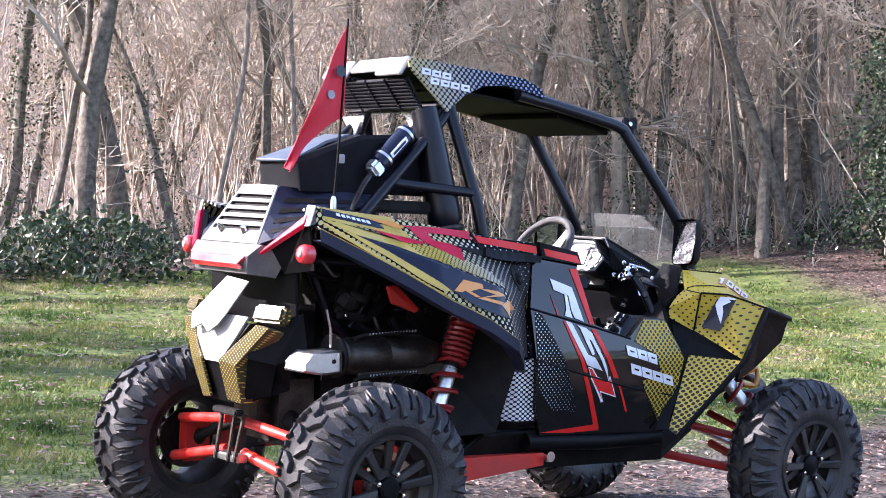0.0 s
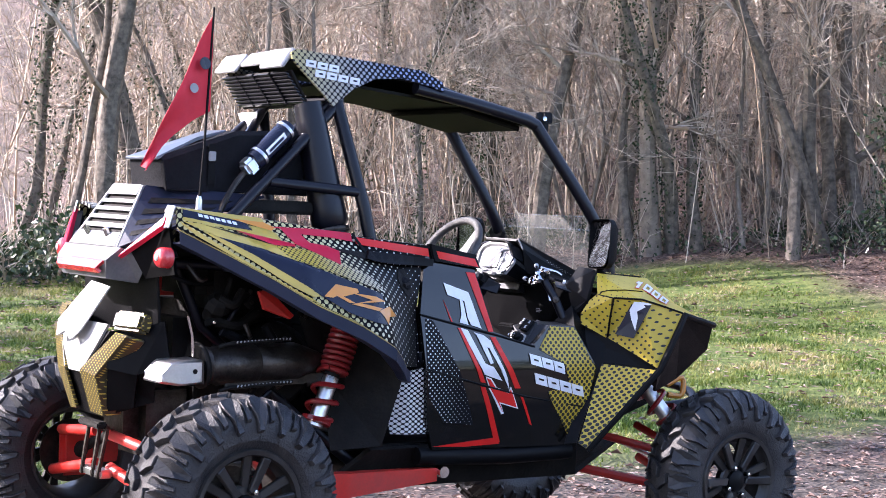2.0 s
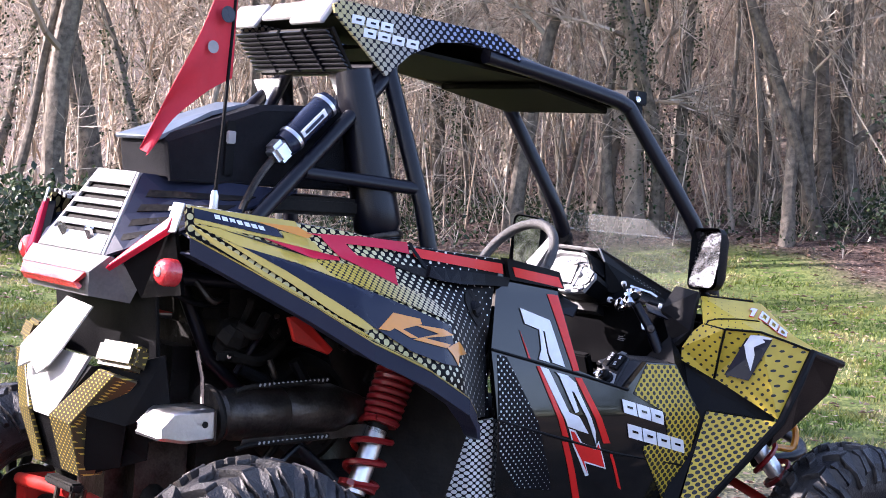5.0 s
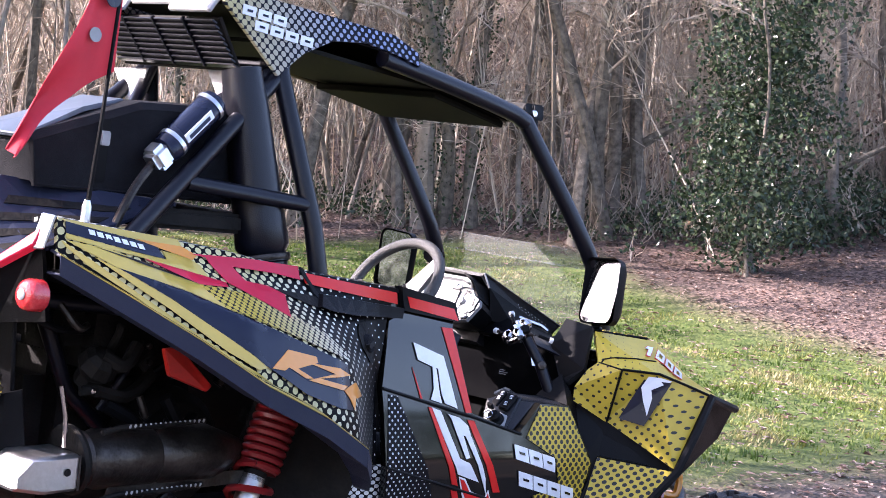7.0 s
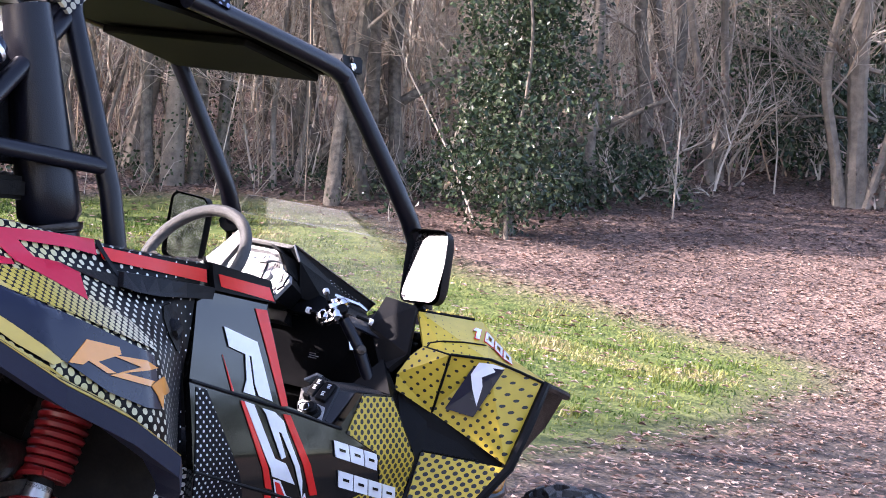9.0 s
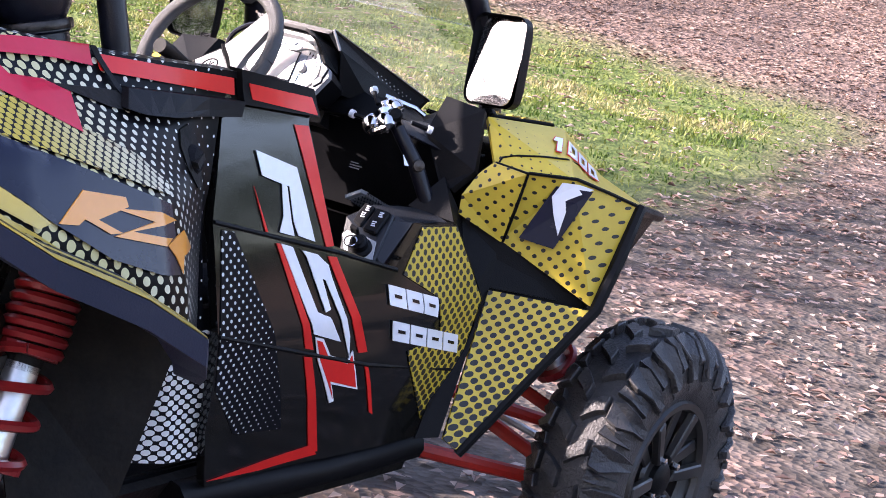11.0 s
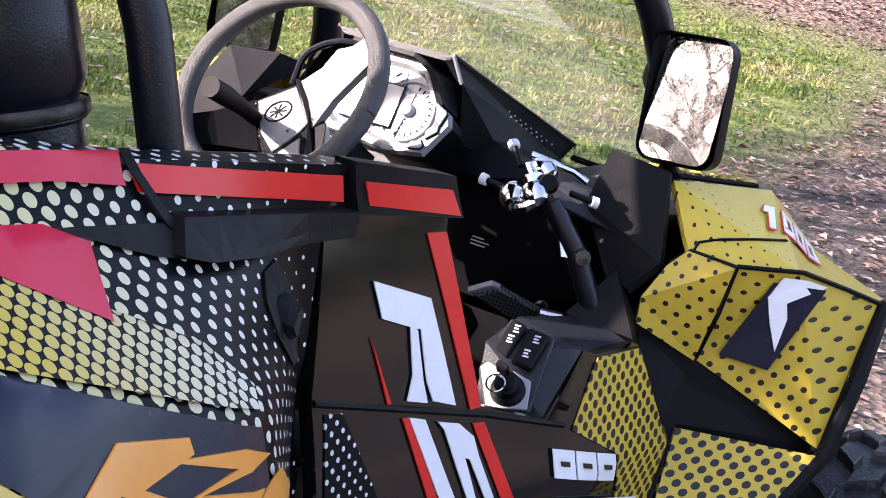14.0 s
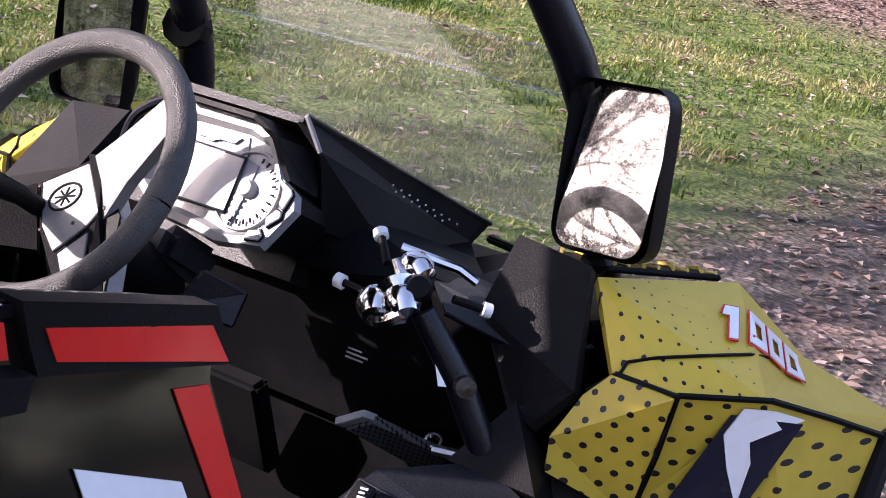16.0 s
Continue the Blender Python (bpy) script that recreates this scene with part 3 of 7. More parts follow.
def thicket():
    """The depth of the wood: thin stems, saplings and twigs past counting."""
    rnd = random.Random(5)
    verts, faces = [], []
    for k in range(1900):
        x, y = wood_edge(min(max(rnd.uniform(11, 64), 13), 60))
        back = rnd.random() ** 1.2 * 15 + 0.2
        x, y = x + 0.8 * back + rnd.gauss(0, 1.2), y + 0.6 * back + rnd.gauss(0, 1.2)
        p = Vector((x, y, rise(x, y) - 0.05))
        r = rnd.choice((0.006, 0.008, 0.010, 0.012, 0.016, 0.022, 0.032, 0.045))
        r = min(r, 0.014) if back < 3 else r
        d = Vector((rnd.gauss(0, 0.16) - 0.05 * ease((x - 11) / 3), rnd.gauss(0, 0.16) + 0.07 * ease((x - 11) / 3), 1)).normalized()
        h = rnd.uniform(2.5, 8)
        for j in range(5):
            q = p + d * h / 5
            prism(verts, faces, p, q, r * (1 - j * 0.15), r * (1 - (j + 1) * 0.15), 4)
            d = (d + Vector((rnd.gauss(0, 0.14), rnd.gauss(0, 0.14), 0))).normalized()
            if rnd.random() < 0.7:
                for _ in range(3):
                    e = (d * 0.6 + Vector((rnd.gauss(0, 0.7), rnd.gauss(0, 0.7), rnd.gauss(0.2, 0.4)))).normalized()
                    branch(verts, faces, q, e, rnd.uniform(0.5, 1.6), r * 0.4, 1 if rnd.random() < 0.35 else 0, rnd)
            p = q
    stuff("thicket", verts, faces, M_TWIG, "dense bare saplings and tangled twigs deep in the wood", "woods")


def undergrowth():
    rnd = random.Random(8)
    verts, faces, lv, lf = [], [], [], []
    for k in range(1900):
        x, y = wood_edge(rnd.uniform(13, 60))
        b = rnd.gauss(0.9, 1.0)
        x, y = x + 0.8 * b, y + 0.6 * b
        p = Vector((x, y, rise(x, y) - 0.03))
        for _ in range(3):
            branch(verts, faces, p, Vector((rnd.gauss(0, 0.6), rnd.gauss(0, 0.6), 1)).normalized(), rnd.uniform(0.3, 1.2), 0.004, 0, rnd)
        if noise.noise((x * 0.35, y * 0.35, 1)) + rnd.gauss(0, 0.25) > -0.12:
            leaves(lv, lf, p + Vector((0, 0, 0.16)), (0.32, 0.32, 0.11), 34, 0.032, rnd)
    stuff("brush", verts, faces, M_TWIG, "low tangle of bare brambles along the wood's edge", "undergrowth")
    stuff("ivy_ground_cover", lv, lf, M_IVY, "dark green ivy and bramble leaves along the wood's foot", "undergrowth")


def bush(name, x, y, wide, tall, count, size, label, seed, mat=None, low=0.0, stems=26):
    """Crossing stems hung with clumps of small leaves."""
    rnd = random.Random(seed)
    t = thing(name, label, "bush", at=(x, y, rise(x, y) - 0.03))
    verts, faces, lv, lf = [], [], [], []
    for _ in range(stems):
        a = rnd.uniform(0, 6.283)
        branch(verts, faces, Vector((rnd.gauss(0, wide * 0.25), rnd.gauss(0, wide * 0.25), 0)), Vector((0.5 * math.cos(a), 0.5 * math.sin(a), 1)).normalized(), tall * rnd.uniform(0.5, 1.0), 0.018, 1, rnd)
    for _ in range(count):
        f = rnd.random()
        w = wide * 0.5 * (1 - 0.55 * f ** 2) * (0.5 + 1.3 * max(0.0, 0.45 + noise.noise((seed, 1.9 * f * tall, 0))))
        a, q = rnd.uniform(0, 6.283), math.sqrt(rnd.random())
        leaves(lv, lf, Vector((w * q * math.cos(a) + 0.55 * wide * noise.noise((seed, 0.9 * f * tall, 5)), w * q * math.sin(a) + 0.4 * wide * noise.noise((seed, 0.8 * f * tall, 9)), low + (tall - low) * f)), (0.16, 0.16, 0.13), 22, size, rnd)
    if verts:
        mesh_part("stem", verts, faces, M_TWIG, t)
    if lf:
        mesh_part("foliage", lv, lf, mat or M_IVY, t)


def stick(x, y, d, length, r, z, label, seed):
    """A bare pole or trunk lying, leaning or hanging in the wood."""
    rnd = random.Random(seed)
    pts = [Vector((0, 0, 0))]
    d = Vector(d).normalized()
    for _ in range(6):
        d = (d + Vector((rnd.gauss(0, 0.05), rnd.gauss(0, 0.05), rnd.gauss(0, 0.04)))).normalized()
        pts.append(pts[-1] + d * length / 6)
    t = tagged(part("log", tube(spline(pts, 3), [r * (1 - 0.6 * i / 18) for i in range(19)], 8), M_BARK, smooth=True), label, "log")
    t.location = (x, y, rise(x, y) + z)


woods()
thicket()
undergrowth()
tree(14.8, 7.8, 0.07, 9, (-0.04, 0.05), 90, 71, low=2.5, label="leaning trunk smothered in dark ivy beside the track")
bush("ivy_clad_stump", 14.9, 7.7, 1.3, 6.6, 480, 0.036, "tall mass of dark glossy ivy round leaning trunks", 72, low=0.4, stems=0)
bush("ivy_clad_stump", 14.4, 8.0, 0.9, 3.0, 120, 0.034, "shorter mass of dark ivy on thin stems", 73, low=0.2, stems=0)
bush("holly_bush", 26.8, 9.6, 4.4, 3.8, 520, 0.06, "broad dark evergreen thicket beside the track", 74, low=0.3)
bush("holly_bush", 30.0, 8.6, 4.6, 5.0, 420, 0.07, "dark evergreen thicket closing the track", 75, low=0.3)
bush("bramble_bush", 6.3, 14.6, 2.6, 0.7, 110, 0.05, "low green bramble bush at the foot of the wood", 76)
bush("bramble_bush", 4.6, 15.6, 2.4, 0.7, 90, 0.05, "low green bramble bush at the foot of the wood", 77)
bush("holly_bush", 22.3, 7.7, 2.4, 2.0, 320, 0.05, "dense dark evergreen bush at the track's bend", 94, low=0.1)
bush("bramble_bush", 16.7, 8.9, 2.4, 0.6, 110, 0.04, "low green bramble bush at the foot of the wood", 95)
bush("bramble_bush", 18.4, 8.5, 2.2, 0.6, 110, 0.04, "low green bramble bush at the foot of the wood", 96)
bush("brush_heap", 19.8, 8.6, 2.8, 1.7, 26, 0.04, "heap of brown brambles and cut brush", 78, M_LEAF)
bush("brush_heap", 20.9, 5.0, 1.9, 1.2, 30, 0.04, "dry brown brush round the foot of a tree", 79, M_LEAF)
sapling = tree(14.5, 7.6, 0.018, 7.5, (0.02, -0.02), 0, 80, False, low=2.6, limbs=6, label="thin pale forked sapling beside the track")
# trees across the clearing, mirrored in the side glass
for k, (x, y, r, lx) in enumerate(((-12.0, 14.5, 0.20, 0.05), (-14.5, 14.8, 0.26, -0.04), (-15.5, 12.6, 0.18, 0.03), (-11.0, 17.0, 0.18, 0.0), (-17.5, 15.5, 0.22, 0.06), (-17.8, 11.5, 0.20, -0.05))):
    tree(x, y, r, 9.0, (lx, 0.0), 10, 400 + k, low=2.2, limbs=30, label="bare tree on the far side of the clearing")
for k, (x, y) in enumerate(((-18.0, 11.0), (-16.6, 13.0), (-15.0, 15.0), (-13.2, 16.8), (-11.0, 18.5))):
    bush("holly_bush", x, y, 4.0, 4.6, 620, 0.09, "tall dark evergreen bush added out of view to shade the grass", 410 + k, low=0.1)
stout = tree(20.5, 6.0, 0.115, 9, (-0.05, 0.07), 0, 81, True, low=1.6, limbs=12, label="stout pale multi-stemmed tree with crooked low branches")


def low_branches(parent):
    rnd = random.Random(91)
    for _ in range(17):
        verts, faces = [], []
        d = Vector((-0.57 + rnd.gauss(0, 0.35), 0.82 + rnd.gauss(0, 0.35), rnd.uniform(-0.1, 0.7))).normalized()
        branch(verts, faces, Vector((rnd.gauss(0, 0.05), rnd.gauss(0, 0.05), rnd.uniform(1.2, 3.6))), d, rnd.uniform(1.2, 2.6), rnd.uniform(0.018, 0.035), 2 if rnd.random() < 0.5 else 1, rnd)
        mesh_part("branch", verts, faces, M_BARK_PALE, parent)


low_branches(stout)
tree(20.7, 5.8, 0.08, 8, (0.10, -0.14), 0, 82, True, low=1.0, limbs=10, label="pale stem leaning out from a stout tree's foot")
tree(20.35, 6.15, 0.065, 8, (-0.12, 0.10), 0, 92, True, low=0.8, limbs=12, label="thin pale stem beside a stout tree's foot")
tree(20.45, 5.85, 0.05, 7, (-0.02, -0.06), 0, 93, True, low=0.8, limbs=10, label="thin pale stem beside a stout tree's foot")
stick(15.2, 11.6, (0.75, -0.85, 1.1), 3.2, 0.10, 0.0, "dead trunk leaning among the saplings", 84)
stick(16.0, 11.0, (-0.75, 0.85, 0.75), 3.0, 0.08, 0.0, "dead trunk leaning among the saplings", 85)
stick(17.2, 10.0, (0.5, -0.75, 0.42), 2.8, 0.07, 0.1, "mossy dead trunk leaning across the brush", 86)

# the far side of the clearing: unseen trees, added to streak the grass with shadow
for k, (x, y) in enumerate(((-9, 11.5), (-13, 11), (-1.2, 9.8), (-2.2, 11.4), (-3.4, 14.2), (0.2, 14.6), (-2.6, 12.8))):
    tree(x, y, 0.12 + 0.03 * (k % 3), 10, (0.03 * (k % 3 - 1), 0), 50 if k > 1 else 10, 500 + k, low=2.4, limbs=14)
bush("holly_bush", -2.6, 10.2, 1.8, 3.2, 120, 0.06, "dark evergreen bush added out of view to shade the grass", 87)
bush("holly_bush", -0.6, 12.6, 2.2, 3.8, 160, 0.06, "dark evergreen bush added out of view to shade the grass", 88)
# more unseen trees, which close the clearing behind the camera
for k in range(9):
    tree(-16 + 1.5 * (k % 3), -3.5 - 2.2 * k, 0.14, 10, (0, 0.02 * (k % 3 - 1)), 20, 530 + k, low=2.0, limbs=10)


# Unseen wall of large leaves, added for reflections and bounced light.
def hedge():
    rnd = random.Random(17)
    lv, lf = [], []
    for k in range(900):
        x = rnd.uniform(-22, 30)
        y = -22 + rnd.gauss(0, 0.8) + 0.12 * abs(x - 3)
        leaves(lv, lf, Vector((x, y, rise(x, y) + rnd.uniform(0.1, 5.0) * rnd.uniform(0.75, 1.0))), (0.5, 0.5, 0.45), 14, 0.20, rnd)
    stuff("hedgerow", lv, lf, M_IVY, "tall dark hedge added out of view for reflections", "hedge")


hedge()


# ---- the buggy ----
car = thing("off_road_buggy", "single-seat off-road buggy in black, yellow and red livery, parked on soil", "buggy")
WHEEL_R = 0.372


def top_edge(x):
    return lerp(x, (-0.10, 1.375), (0.38, 1.325), (0.61, 1.29), (0.93, 1.262), (1.17, 1.220))


def fender_y(x, z):
    """Half-width of the rear fender's skin."""
    top = lerp(x, (-0.1, 0.40), (0.38, 0.425), (0.61, 0.43), (0.9, 0.45))
    bulge = lerp(x, (-0.1, 0.02), (0.05, 0.14), (0.28, 0.265), (0.56, 0.275), (0.625, 0.255), (0.86, 0.045), (0.95, 0.04))
    drop = top_edge(x) - z
    ridge = lerp(x, (-0.1, 0.06), (0.2, 0.135), (0.6, 0.195), (0.95, 0.20))
    return top + bulge * lerp(drop / ridge, (0, 0), (0.22, 0.09), (0.32, 0.16), (1.0, 0.80), (1.75, 1.0), (3, 1.0)) + 0.02 * ease((drop - 0.30) / 0.2)


def door_y(x, z):
    return lerp(z, (0.48, 0.50), (0.66, 0.535), (0.80, 0.545), (0.95, 0.515), (1.10, 0.478), (1.22, 0.445)) + 0.02 * ease((x - 1.1) / 0.4)


def both(name, build, mat, parent=None, label="", smooth=False):
    """The same part on the right side and, mirrored, on the left."""
    return part(name, build(), mat, parent or car, label, smooth), part(name, flip(build()), mat, parent or car, label, smooth)


def patch(verts, faces, thick=0.012, bev=0.0):
    """A faceted shell from corner points, thick to the inside."""
    bm = bmesh.new()
    v = [bm.verts.new(q) for q in verts]
    for f in faces:
        bm.faces.new([v[i] for i in f])
    bmesh.ops.recalc_face_normals(bm, faces=bm.faces)
    bmesh.ops.triangulate(bm, faces=[f for f in bm.faces if len(f.verts) > 4])
    bmesh.ops.solidify(bm, geom=bm.faces[:], thickness=thick)
    if bev:
        bmesh.ops.bevel(bm, geom=[e for e in bm.edges if e.is_manifold and e.calc_face_angle(0) > 0.5], offset=bev, segments=1, affect="EDGES")
    return bm


M_FENDER = dotted("black_vinyl_pale_dots", (0.004, 0.004, 0.005), (0.56, 0.50, 0.26), 0.031, 0.285, 0.075, 0.44, 0.82, along="x", dot_end=(0.72, 0.73, 0.73), slope=0.6)
M_DOOR_DOTS = dotted("black_vinyl_fine_dots", (0.008, 0.008, 0.010), (0.60, 0.61, 0.60), 0.021, 0.17, 0.06, 0.88, 1.10, along="x")
M_LOW_DOTS = dotted("black_plate_white_slots", (0.010, 0.010, 0.012), (0.72, 0.73, 0.72), 0.024, 0.36, 0.26, 0.70, 0.92, along="x", squash=0.80)
M_MESH = dotted("pale_honeycomb_band", (0.008, 0.008, 0.010), (0.50, 0.38, 0.07), 0.022, 0.325, 0.30, 0.34, 0.74, dot_end=(0.66, 0.66, 0.60), slope=0.6)
M_GUARD = dotted("guard_vinyl_black_dots", (0.56, 0.40, 0.045), (0.012, 0.012, 0.014), 0.024, 0.30, 0.21, 0.5, 0.85, axes="yz", along="z")
M_CONSOLE = dotted("console_vinyl_black_dots", (0.56, 0.40, 0.045), (0.012, 0.012, 0.014), 0.026, 0.31, 0.24, 0.55, 0.92, along="z")
M_FRONT = dotted("front_vinyl_black_dots", (0.56, 0.40, 0.045), (0.012, 0.012, 0.014), 0.028, 0.165, 0.11, 0.85, 1.09, axes="yz", along="z", squash=1.1)
M_SHOULDER = dotted("shoulder_vinyl_small_dots", (0.010, 0.010, 0.012), (0.60, 0.60, 0.55), 0.030, 0.26, 0.10, 0.2, 1.0, axes="xy", along="x")
M_TOPDOT = dotted("hood_vinyl_sparse_dots", (0.56, 0.40, 0.045), (0.012, 0.012, 0.014), 0.031, 0.11, 0.0, 1.72, 1.92, axes="xy", along="x")
M_ROOFDOT = dotted("roof_plate_honeycomb", (0.012, 0.013, 0.020), (0.46, 0.38, 0.15), 0.026, 0.36, 0.22, 0.45, 0.95, along="x", dot_end=(0.25, 0.30, 0.45))

# rear fenders and their graphics
FENDER = [(-0.10, 1.375), (0.38, 1.325), (0.61, 1.29), (0.935, 1.262), (0.90, 1.19), (0.86, 1.02), (0.87, 0.92), (0.875, 0.81), (0.71, 0.828), (0.58, 0.93), (0.45, 1.0), (0.28, 1.067), (0.15, 1.150), (-0.105, 1.297)]
fender, fender_left = both("rear_fender", lambda: skin(FENDER, fender_y, 0, 0.012, 0.02), M_FENDER, smooth=True)


def decal(name, poly, mat, parent, depth=fender_y, off=0.004, step=0.04):
    return part(name, skin(poly, depth, off, 0.002, step), mat, parent, smooth=True)


decal("gold_strip", [(-0.090, 1.373), (0.046, 1.361), (0.221, 1.346), (0.228, 1.331), (0.104, 1.339), (-0.086, 1.367)], M_YELLOW, fender, off=0.005)
decal("name_plate", [(-0.083, 1.368), (0.100, 1.338), (0.157, 1.327), (0.163, 1.302), (0.087, 1.313), (-0.084, 1.343)], M_NAVY, fender, off=0.006)
decal("orange_line", [(0.098, 1.341), (0.228, 1.331), (0.266, 1.313), (0.247, 1.303), (0.165, 1.323)], M_ORANGE, fender, off=0.0065)
decal("gold_flash", [(-0.084, 1.342), (0.085, 1.312), (0.167, 1.301), (0.168, 1.319), (0.237, 1.307), (0.262, 1.292), (0.262, 1.270), (0.094, 1.302), (-0.086, 1.331)], M_YELLOW, fender, off=0.0055)
decal("gold_band", [(-0.087, 1.327), (0.010, 1.316), (0.218, 1.255), (0.282, 1.238), (0.247, 1.210), (0.167, 1.240), (0.009, 1.279)], M_YELLOW, fender, off=0.005)
decal("dark_line", [(-0.02, 1.318), (0.10, 1.292), (0.21, 1.262), (0.21, 1.257), (0.10, 1.285)], M_GLOSS, fender, off=0.0065)
decal("mesh_band", [(0.218, 1.255), (0.368, 1.238), (0.490, 1.192), (0.582, 1.155), (0.624, 1.116), (0.609, 1.101), (0.504, 1.133), (0.398, 1.166), (0.247, 1.210)], M_MESH, fender, off=0.0055, step=0.02)
decal("crimson_line", [(0.094, 1.302), (0.309, 1.260), (0.305, 1.251), (0.218, 1.255), (0.155, 1.278)], M_PINK, fender, off=0.007)
decal("crimson_flash", [(0.242, 1.317), (0.291, 1.310), (0.315, 1.259), (0.347, 1.245), (0.469, 1.191), (0.508, 1.237), (0.461, 1.255), (0.386, 1.264), (0.367, 1.293), (0.503, 1.283), (0.592, 1.270), (0.590, 1.302), (0.436, 1.313)], M_PINK, fender, off=0.0075, step=0.02)
decal("red_band", [(0.606, 1.288), (0.928, 1.251), (0.933, 1.221), (0.610, 1.262)], M_RED, fender, off=0.005)
decal("panel_gap", [(0.590, 1.302), (0.604, 1.300), (0.648, 1.230), (0.634, 1.230)], M_BLACK, fender, off=0.009)
decal("navy_wedge", [(0.009, 1.279), (0.165, 1.239), (0.247, 1.208), (0.390, 1.161), (0.599, 1.090), (0.600, 0.985), (0.542, 0.994), (0.433, 1.028), (0.317, 1.090), (0.229, 1.149), (0.114, 1.223)], M_NAVY, fender, off=0.0070, step=0.02)
decal("gold_line", [(-0.034, 1.296), (0.008, 1.278), (0.113, 1.222), (0.229, 1.148), (0.317, 1.087), (0.288, 1.082), (0.224, 1.117), (0.110, 1.198), (0.053, 1.233)], M_YELLOW, fender, off=0.0085)
decal("gold_line", [(-0.098, 1.326), (-0.040, 1.288), (0.052, 1.221), (0.143, 1.162), (0.246, 1.097), (0.330, 1.050), (0.256, 1.083), (0.141, 1.150), (0.041, 1.216), (-0.051, 1.278), (-0.090, 1.313)], M_YELLOW, fender, off=0.0085)
for k in range(7):
    x = -0.028 + k * 0.021
    z = 1.3475 - k * 0.0038
    decal("letter_bar", [(x, z + 0.007), (x + 0.015, z + 0.005), (x + 0.016, z - 0.006), (x + 0.001, z - 0.004)], M_WHITE, fender, off=0.0095)
for q in (
    [(0.391, 1.127), (0.482, 1.111), (0.485, 1.097), (0.414, 1.085), (0.463, 1.062), (0.436, 1.063), (0.400, 1.081), (0.385, 1.088), (0.369, 1.081), (0.331, 1.086)],
    [(0.451, 1.098), (0.559, 1.084), (0.605, 1.066), (0.486, 1.062), (0.584, 1.042), (0.561, 1.034), (0.444, 1.059), (0.542, 1.071)],
    [(0.565, 1.034), (0.624, 1.048), (0.672, 1.011), (0.616, 1.012), (0.607, 0.986), (0.588, 1.014)],
):
    decal("gold_emblem", q, M_ORANGE, fender, off=0.0095, step=0.02)
FLARE = [(-0.105, 1.298), (0.02, 1.226), (0.15, 1.152), (0.28, 1.069), (0.37, 1.034), (0.45, 1.002), (0.58, 0.930), (0.66, 0.870), (0.71, 0.830), (0.76, 0.812)]


def flare_row(x, z):
    """Corners of the flare's ledge and lip at one station."""
    y = fender_y(x, z)
    w = lerp(x, (-0.105, 0.02), (0.15, 0.045), (0.28, 0.06), (0.45, 0.072), (0.58, 0.075), (0.70, 0.03), (0.78, 0.015))
    return [Vector((x, -y + 0.02, z + 0.006)), Vector((x, -y - 0.006, z)), Vector((x, -y - w, z - 0.3 * w)), Vector((x, -y - w - 0.003, z - 0.3 * w - 0.043)), Vector((x, -y + 0.03, z - 0.05))]


def flare_strip(u0, u1, n):
    """A printed stripe on the ledge, from u0 to u1 of its width."""
    rows = []
    for (x, z), a, b in zip(FLARE[:n], u0, u1):
        p, q = flare_row(x, z)[1:3]
        up = Vector((0, -0.0008, 0.0025))
        rows.append([p.lerp(q, a) + up, p.lerp(q, b) + up])
    return loft(rows, 0.001)


flare, _ = both("fender_flare", lambda: loft([flare_row(x, z) for x, z in FLARE], 0.006), M_COVER)
part("gold_stripe", flare_strip([0.22] * 9, [0.38, 0.38, 0.38, 0.38, 0.36, 0.34, 0.30, 0.26, 0.24], 9), M_YELLOW, flare)
part("navy_stripe", flare_strip([0.40] * 6 + [0.5], [0.70, 0.68, 0.66, 0.62, 0.56, 0.50, 0.51], 7), M_NAVY, flare)
part("gold_stripe", flare_strip([0.72, 0.70, 0.68, 0.64, 0.58, 0.52, 0.46, 0.42, 0.40], [0.97] * 9, 9), M_YELLOW, flare)
both("fender_top", lambda: loft([[(x, -fender_y(x, top_edge(x)) + 0.002, top_edge(x)) for x in np.linspace(-0.10, 1.16, 12)], [(x, -fender_y(x, top_edge(x)) + 0.03, top_edge(x) + 0.003) for x in np.linspace(-0.10, 1.16, 12)], [(x, -fender_y(x, top_edge(x)) + 0.10, top_edge(x) - 0.012) for x in np.linspace(-0.10, 1.16, 12)]], 0.01), M_SHOULDER, smooth=True)
both("fender_cap", lambda: slab([(-0.104, -0.405, 1.378), (-0.124, -0.40, 1.300), (-0.140, -0.368, 1.298), (-0.118, -0.368, 1.380)], 0.008), M_ALU)
both("belt_ledge", lambda: skin([(0.62, 1.212), (0.648, 1.240), (0.945, 1.212), (0.935, 1.186), (0.75, 1.192), (0.66, 1.202)], fender_y, 0.022, 0.03), M_BLACK)
# Slot and recess are flat dark patches: their shade is only colour.
both("grip_slot", lambda: skin([(0.470, 1.250), (0.634, 1.233), (0.640, 1.204), (0.590, 1.214)], fender_y, 0.006, 0.004), M_DEEP)
both("filler_recess", lambda: skin([(0.770, 1.170), (0.802, 1.176), (0.826, 1.150), (0.832, 1.110), (0.816, 1.074), (0.786, 1.078), (0.758, 1.112), (0.756, 1.146)], fender_y, 0.004, 0.004), M_DEEP)
both("filler_cap", lambda: lathe([(0.0, 0.014), (0.020, 0.012), (0.026, 0.004), (0.027, 0.0)], (0.796, -fender_y(0.796, 1.125) - 0.004, 1.120), (0.35, -1, 0.25), 16), M_GREY, smooth=True)
both("cap_grip", lambda: skin([(0.776, 1.122), (0.816, 1.132), (0.818, 1.122), (0.778, 1.112)], fender_y, 0.022, 0.014), M_DEEP)

